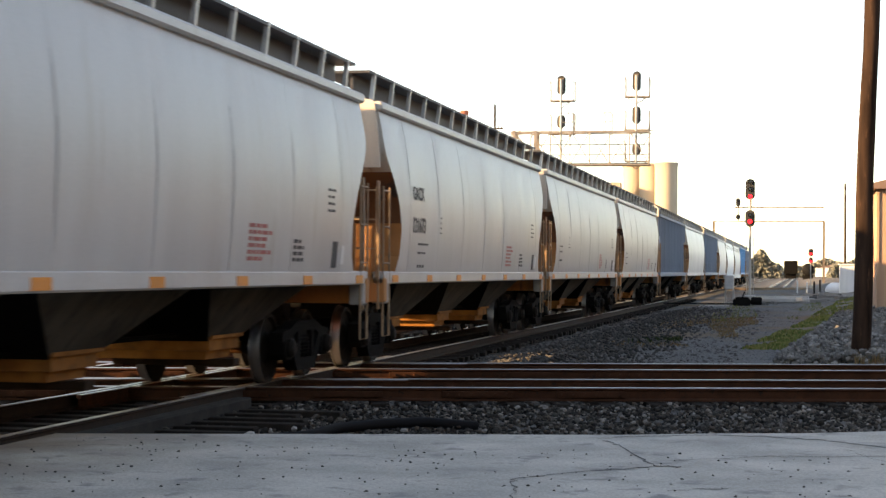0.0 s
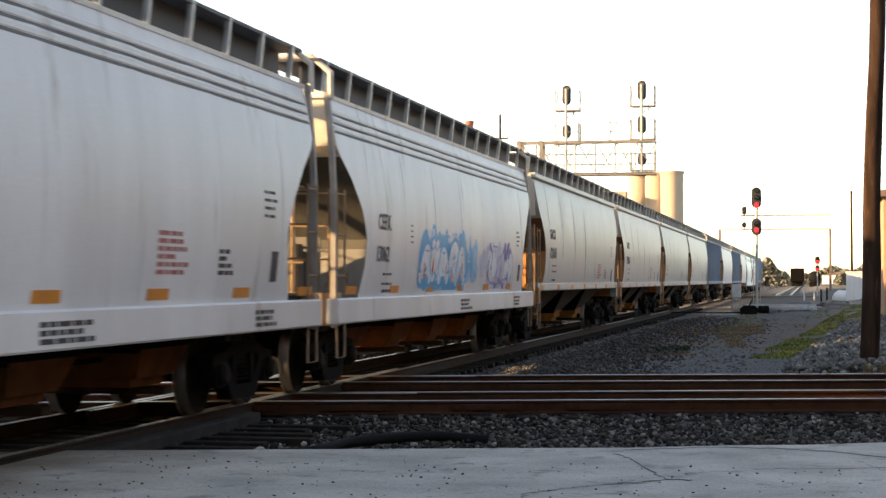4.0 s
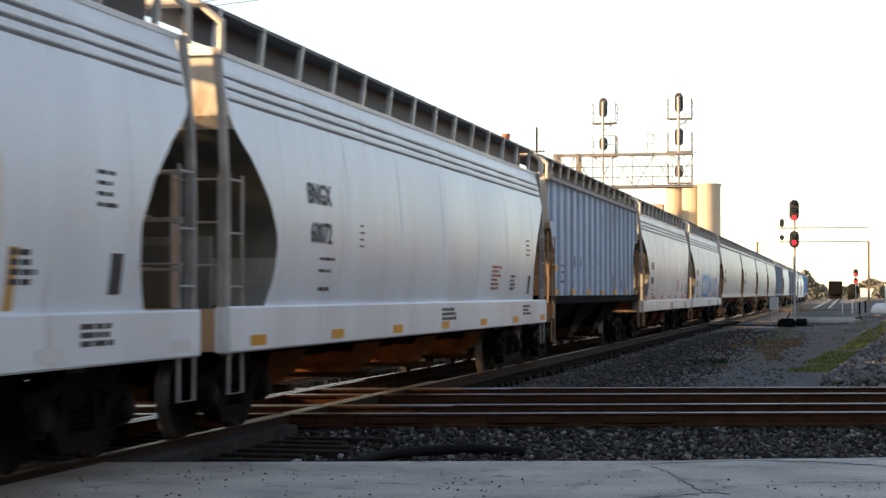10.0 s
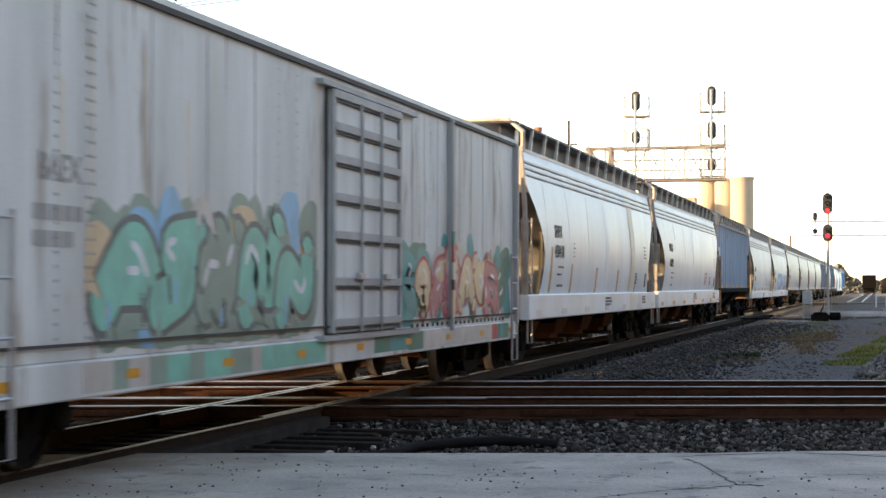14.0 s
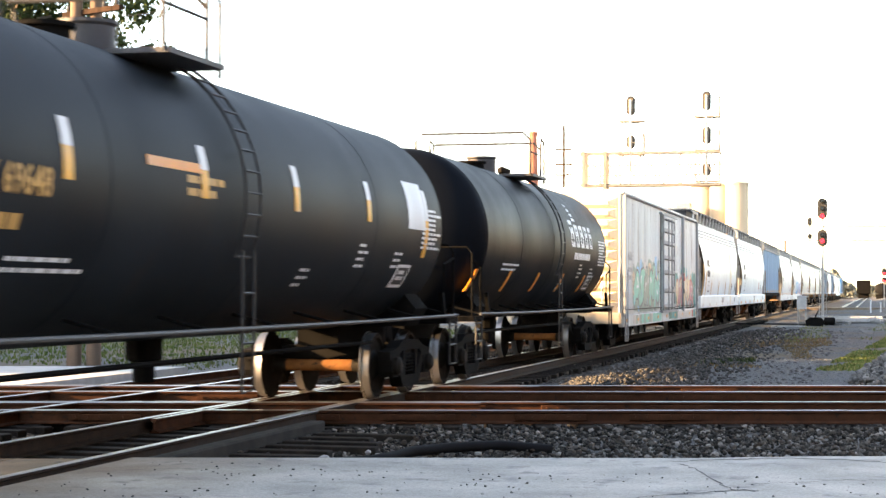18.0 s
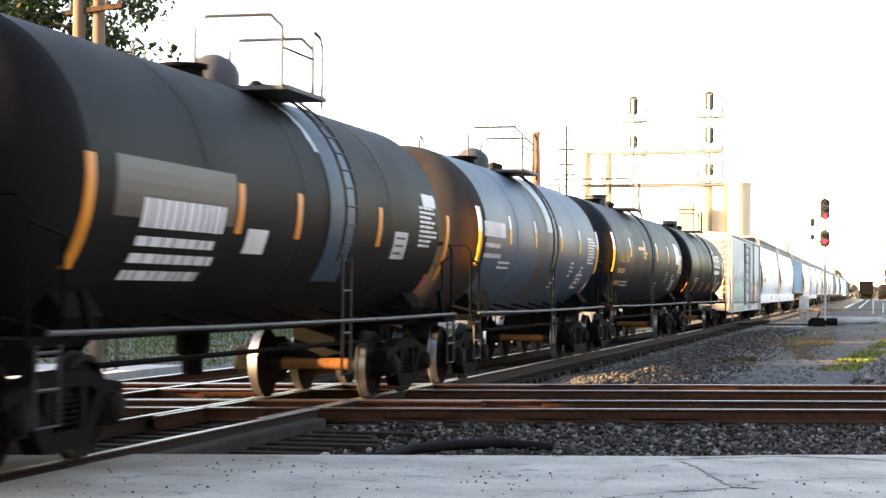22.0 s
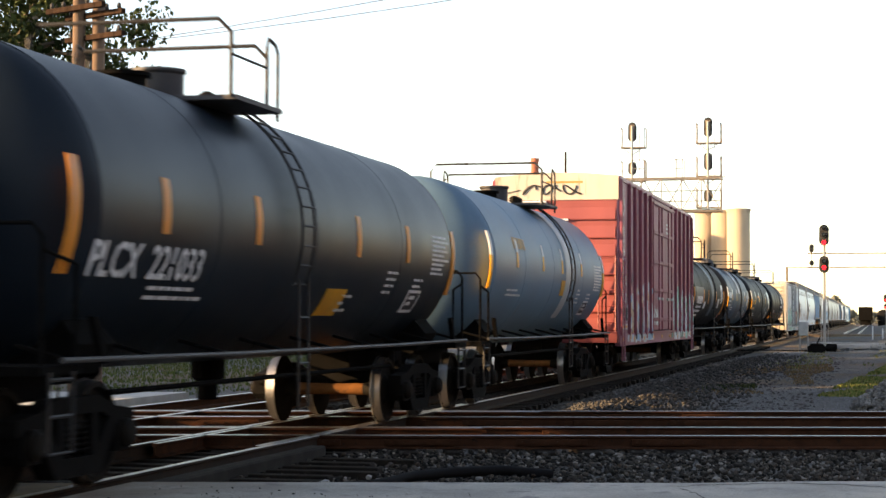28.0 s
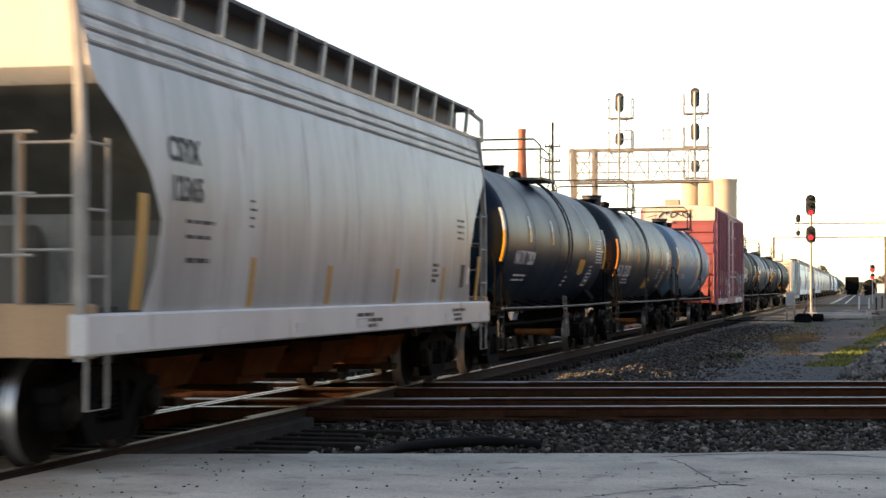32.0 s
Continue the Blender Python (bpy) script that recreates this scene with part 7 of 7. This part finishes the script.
# tank cars
car, e, xf = tank_car("tank_car", "glossy black tank car with a white emblem", -120.6, -104.25, M_TANK_BLACK, stripes=M_ORANGE, dome_at=0.04, stripe_z=(1.5, 1.86), seed=70)
em = Shape()
for i, (w, h) in enumerate(((0.42, 0.56), (0.40, 0.48), (0.42, 0.48), (0.40, 0.48), (0.34, 0.48))):
    y, z = 1.75 + i * 0.60, 2.44
    em.loft([[(xf(zz) + 0.006, y + yy * 1.0, zz) for yy in (0, 0.11)] for zz in (z, z + h / 2, z + h)], caps=False, closed=False)
    em.loft([[(xf(zz) + 0.006, y + yy, zz) for yy in (0.28, w)] for zz in (z, z + h / 2, z + h)], caps=False, closed=False)
    for q in (0, h / 2, h - 0.09):
        em.loft([[(xf(zz) + 0.0065, y + yy, zz) for yy in (0.11, 0.28)] for zz in (z + q, z + q + 0.09)], caps=False, closed=False)
for i in range(4):
    em.loft([[(xf(zz) + 0.006, 2.55 + yy, zz) for yy in (-0.19 + i * 0.03, 0.19 - i * 0.06)] for zz in (3.0 + i * 0.10, 3.06 + i * 0.10)], caps=False, closed=False)
part("emblem", em, M_LETTER_W, car, "white block emblem")
bars(car, M_LETTER_W, 3.4, 2.18, 2.6, 1, xf, 0.2, 0.14)
car, e, xf = tank_car("tank_car", "blue-black tank car with yellow lettering", -138.8, -120.6, M_TANK_SLATE, words=(("ATLX 69648", 0.32, -6.0, 2.22, M_LETTER_Y),), dome_at=-0.9, stripe_y=(-7.75, -4.89, -1.95, 0.81, 3.67, 6.6), seed=71)
patch(car, M_ORANGE, -3.3, -1.95, 2.60, 2.69, xf, "corner_mark", "pale orange bracket mark", seg=2)
patch(car, M_LETTER_W, 5.6, 6.5, 2.35, 3.0, xf, "placard", "large white panel", seg=8)
bars(car, M_LETTER_Y, -6.2, 1.95, 1.4, 2, xf, 0.3, 0.12)
bars(car, M_LETTER_Y, -1.8, 2.5, 1.2, 2, xf, 0.12, 0.07)
car, e, xf = tank_car("tank_car", "dull slate blue tank car with a pale band", -153.6, -138.8, M_TANK_BLUE, band=M_BAND, dome_at=0.05, seed=72, ball=True, head=M_TANK_HEAD, stripes=M_YELLOW, stripe_dz=-0.08, band_from=8, stripe_y=(-6.2, -3.85, -1.5, 1.25, 3.55, 6.0))
bars(car, M_LETTER_W, -5.0, 2.38, 1.9, 1, xf, 0.3, 0.25)
bars(car, M_BAND, -5.1, 2.2, 1.5, 2, xf, 0.17, 0.07)
belt(car, -1.15, -0.3, -48, 60, M_TANK_STAIN, "dark brown stain beside the ladder")
belt(car, 0.35, 1.0, -40, 30, M_TANK_STAIN, "dark brown stain beside the ladder")
patch(car, M_LETTER_R, e - 0.95, e - 0.7, 1.45, 1.75, xf, "warning_placard", "red and white placard", seg=2)
patch(car, M_LETTER_W, e - 0.92, e - 0.73, 1.55, 1.65, xf, "placard_centre", "white centre of the placard", lift=0.009)
car, e, xf = tank_car("tank_car", "dark brown-black tank car with blue band", -168.6, -153.6, M_TANK_DARK, stripes=M_ORANGE, band=M_TANK_BLUE, band_w=0.5, dome_at=1.1, stripe_dz=-0.33, band_from=-35, stripe_y=(-5.85, -2.35, -0.5, 2.75, 6.4), seed=73, ball=True, marks=False)
patch(car, M_BAND, 3.5, 4.15, 1.9, 2.26, xf, "stencil_panel", "pale grey stencil panel", seg=4)
bars(car, M_LETTER, 3.84, 2.16, 0.55, 3, lambda z: xf(z) + 0.006, 0.1, 0.03)
belt(car, 0.45, 1.55, 27, 60, M_BAND, "pale faded patch under the ladder")
patch(car, M_TANK_PATCH, -5.35, -2.5, 2.1, 2.62, xf, "faded_patch", "faded brown patch above the lettering", 0.004, 5)
bars(car, M_LETTER_W, -3.6, 2.02, 2.3, 1, xf, 0.24, 0.26)
bars(car, M_LETTER_W, -3.75, 1.86, 2.0, 3, xf, 0.15, 0.085)
patch(car, M_CAB, -2.05, -1.45, 1.85, 2.1, xf, "placard", "pale placard", seg=2)
patch(car, M_LETTER_R, e - 0.75, e - 0.5, 1.4, 1.72, xf, "warning_placard", "red and white placard", seg=2)
patch(car, M_CAB, e - 1.5, e - 0.8, 2.66, 2.84, xf, "placard", "pale placard", seg=3)
car, e, xf = box_car("box_car", "tall faded maroon box car with spray paint", -187.0, -168.6, M_RED, M_RED_END, 0.80, 4.9,
                     lambda e: [-e + 0.07, *np.linspace(-6.98, -2.65, 5), *np.linspace(2.35, e - 0.07, 6)], [(-2.45, -0.35), (-0.3, 2.1)], end_top=M_CREAM)
graffiti(car, 2.45, 8.4, 1.05, 2.3, lambda z: 1.531, ("white", "pale", "white"), "mint", ("pale", "white", "mint", "white"), 22, 6, 0.24, 0.05, tops="green", bits=("black", "green", "orange"), ground="pale")
graffiti(car, -7.0, -5.9, 0.98, 1.85, lambda z: 1.531, ("white", "cream"), "black", ("lilac", "white"), 24, 2, 0.22, 0.03)
graffiti(car, -5.9, -2.6, 0.98, 2.3, lambda z: 1.531, ("white", "pink", "white", "pale"), "skyblue", ("white", "pale", "orange", "lilac"), 25, 5, 0.24, 0.05, tops="pink", bits=("black", "orange"), ground="white")
graffiti(car, -2.35, -1.2, 1.25, 1.8, lambda z: 1.602, ("orange", "pink", "white"), "white", (), 27, 3, 0.1, 0.02)
streaks(car, M_RED_POST, -e + 0.3, e - 0.3, 1.3, 4.8, lambda z: 1.533, 50, 26, 0.03, 0.002)
lettering(car, "NS", 0.34, M_LETTER_W, -7.54, 2.3, xf, 0.006, 1.2)
lettering(car, "471", 0.36, M_LETTER_W, -7.47, 1.84, xf, 0.006, 1.15)
lettering(car, "132", 0.38, M_LETTER_W, -6.3, 1.86, xf, 0.010, 1.15)
patch(car, M_SEAM, -6.62, -6.15, 2.3, 2.62, xf, "stencil_panel", "dark square panel")
patch(car, M_SEAM, -7.95, -7.1, 1.42, 1.74, xf, "stencil_panel", "dark square panel")
patch(car, M_CAB, -7.98, -7.1, 1.2, 1.34, xf, "reflector", "white and amber reflector")
patch(car, M_YELLOW, -7.98, -7.16, 1.24, 1.30, xf, lift=0.009)
for za in (2.65, 3.3, 3.95):
    graffiti(car, -8.35, -7.75, za, za + 0.6, lambda z: 1.54, ("white",), "pink", (), int(za * 10), 2, 0.08, 0.02, bits=())
rng = random.Random(91)
for y in [*np.linspace(2.35, e - 0.07, 6)[1:], *np.linspace(-6.98, -2.65, 5)]:
    z = 0.95
    while z < 2.2:
        h = rng.uniform(0.12, 0.35)
        patch(car, SP[rng.choice(("white", "pale", "mint", "green", "white") if y > 0 else ("white", "pink", "skyblue", "black", "cream"))], y - 0.055, y + 0.055, z, min(z + h, 2.3), lambda z: 1.62, "sprayed_patch", "", 0.003)
        z += h + rng.choice((0, 0, 0.1))
for y0_, y1_, names in ((-7.3, -2.3, ("pale", "skyblue", "white", "skyblue", "pale")), (2.5, 8.4, ("white", "pale", "mint", "green"))):
    y = y0_
    while y < y1_:
        w_ = rng.uniform(0.2, 0.7)
        patch(car, SP[rng.choice(names)], y, y + w_, 0.83 + rng.uniform(0, 0.08), 1.07, lambda z: 1.57, "sprayed_patch", "", 0.003)
        y += w_ + rng.choice((0, 0, 0.25))
bars(car, M_LETTER_W, 1.2, 4.2, 0.9, 4, lambda z: 1.61, 0.12, 0.06)
tag = Shape()
for k in range(3):
    pts = [(-0.75 + 0.5 * k + 0.24 * math.cos(a) + 0.05 * a, -e - 0.058 - 0.001 * k, 4.62 + 0.11 * math.sin(a * 1.7 + k)) for a in np.linspace(0, 5.2, 22)]
    tag.tube(pts, 0.022, 5)
tag.tube([(-1.35, -e - 0.058, 4.52), (-0.9, -e - 0.058, 4.62)], 0.015, 5)
part("end_scribble", tag, M_LETTER, car, "black sprayed scribble on the end panel")
for x_, z_, w_ in ((-0.9, 4.30, 1.3), (-0.2, 3.86, 1.0), (0.2, 4.78, 0.9)):
    part("end_scrape", Shape().box(x_ - w_ / 2, x_ + w_ / 2, -e - 0.1 if z_ < 4.36 else -e - 0.056, -e, z_, z_ + 0.05), SP["white"] if z_ < 4.36 else M_LETTER_Y, car, "pale scrape on the end")
car, e, xf = tank_car("tank_car", "dusty blue tank car with yellow placard", -202.0, -187.0, M_TANK_BLUE2, band=M_BAND, dome_at=1.3, stripe_y=(-6.2, -4.0, -1.5, 0.6, 3.0, 6.1), seed=74)
patch(car, M_YELLOW, 0.6, 1.5, 1.93, 2.24, xf, "placard", "yellow placard", seg=3)
bars(car, M_LETTER_Y, -3.4, 2.7, 1.8, 1, xf, 0.26, 0.2)
car, e, xf = tank_car("tank_car", "dark grey-black tank car with white lettering", -217.5, -202.0, M_TANK_NAVY, stripes=M_ORANGE, words=(("PLCX  221033", 0.42, -4.95, 1.82, M_LETTER_W),), dome_at=-1.0, stripe_dz=-0.15, stripe_y=(-6.62, -4.75, -2.3, 1.34, 3.69, 6.3), seed=75)
patch(car, M_YELLOW, 0.45, 1.25, 1.5, 1.82, xf, "placard", "yellow placard", seg=3)
car, e, xf = tank_car("tank_car", "blue-black tank car with white lettering", -232.6, -217.5, M_TANK_INK, words=(("NATX 72829", 0.35, -4.1, 1.95, M_LETTER_W),), dome_at=0.35, seed=76, low=0.65, slant=True)
patch(car, M_YELLOW, 2.5, 3.25, 1.83, 2.14, xf, "placard", "yellow placard", seg=3)
st = tuple((y, 1.3, z, M_LETTER_Y) for y, z in ((-6.7, 2.3), (-3.83, 1.8), (-1.14, 1.75), (1.93, 1.75), (4.6, 1.8), (7.0, 2.0)))
car, e, xf = hopper("hopper_car", "weathered grey covered hopper with rusty streaks", -249.4, -232.95, "round", M_LAST, True, sill_mat=M_WHITE2, refl=M_CAB, texts=(("CSYX", 0.32, -5.75, 2.63), ("12365", 0.32, -5.7, 2.28)), stains=st, seed=77)


def motions():
    """The train rolls away at a steady speed; its wheels turn with it."""
    for car, y in CARS:
        walk(car, [(0, pose(TRACK_X, y, 0)), (32, pose(TRACK_X, y + SPEED * 32, 0))])
    turn = math.degrees(SPEED / WHEEL_R)
    rows = [i * 2 / 30 for i in range(481)]
    for w, y in WHEELSETS:
        walk(w, [(t, pose(0, y, WHEEL_R, -turn * t)) for t in rows])


motions()
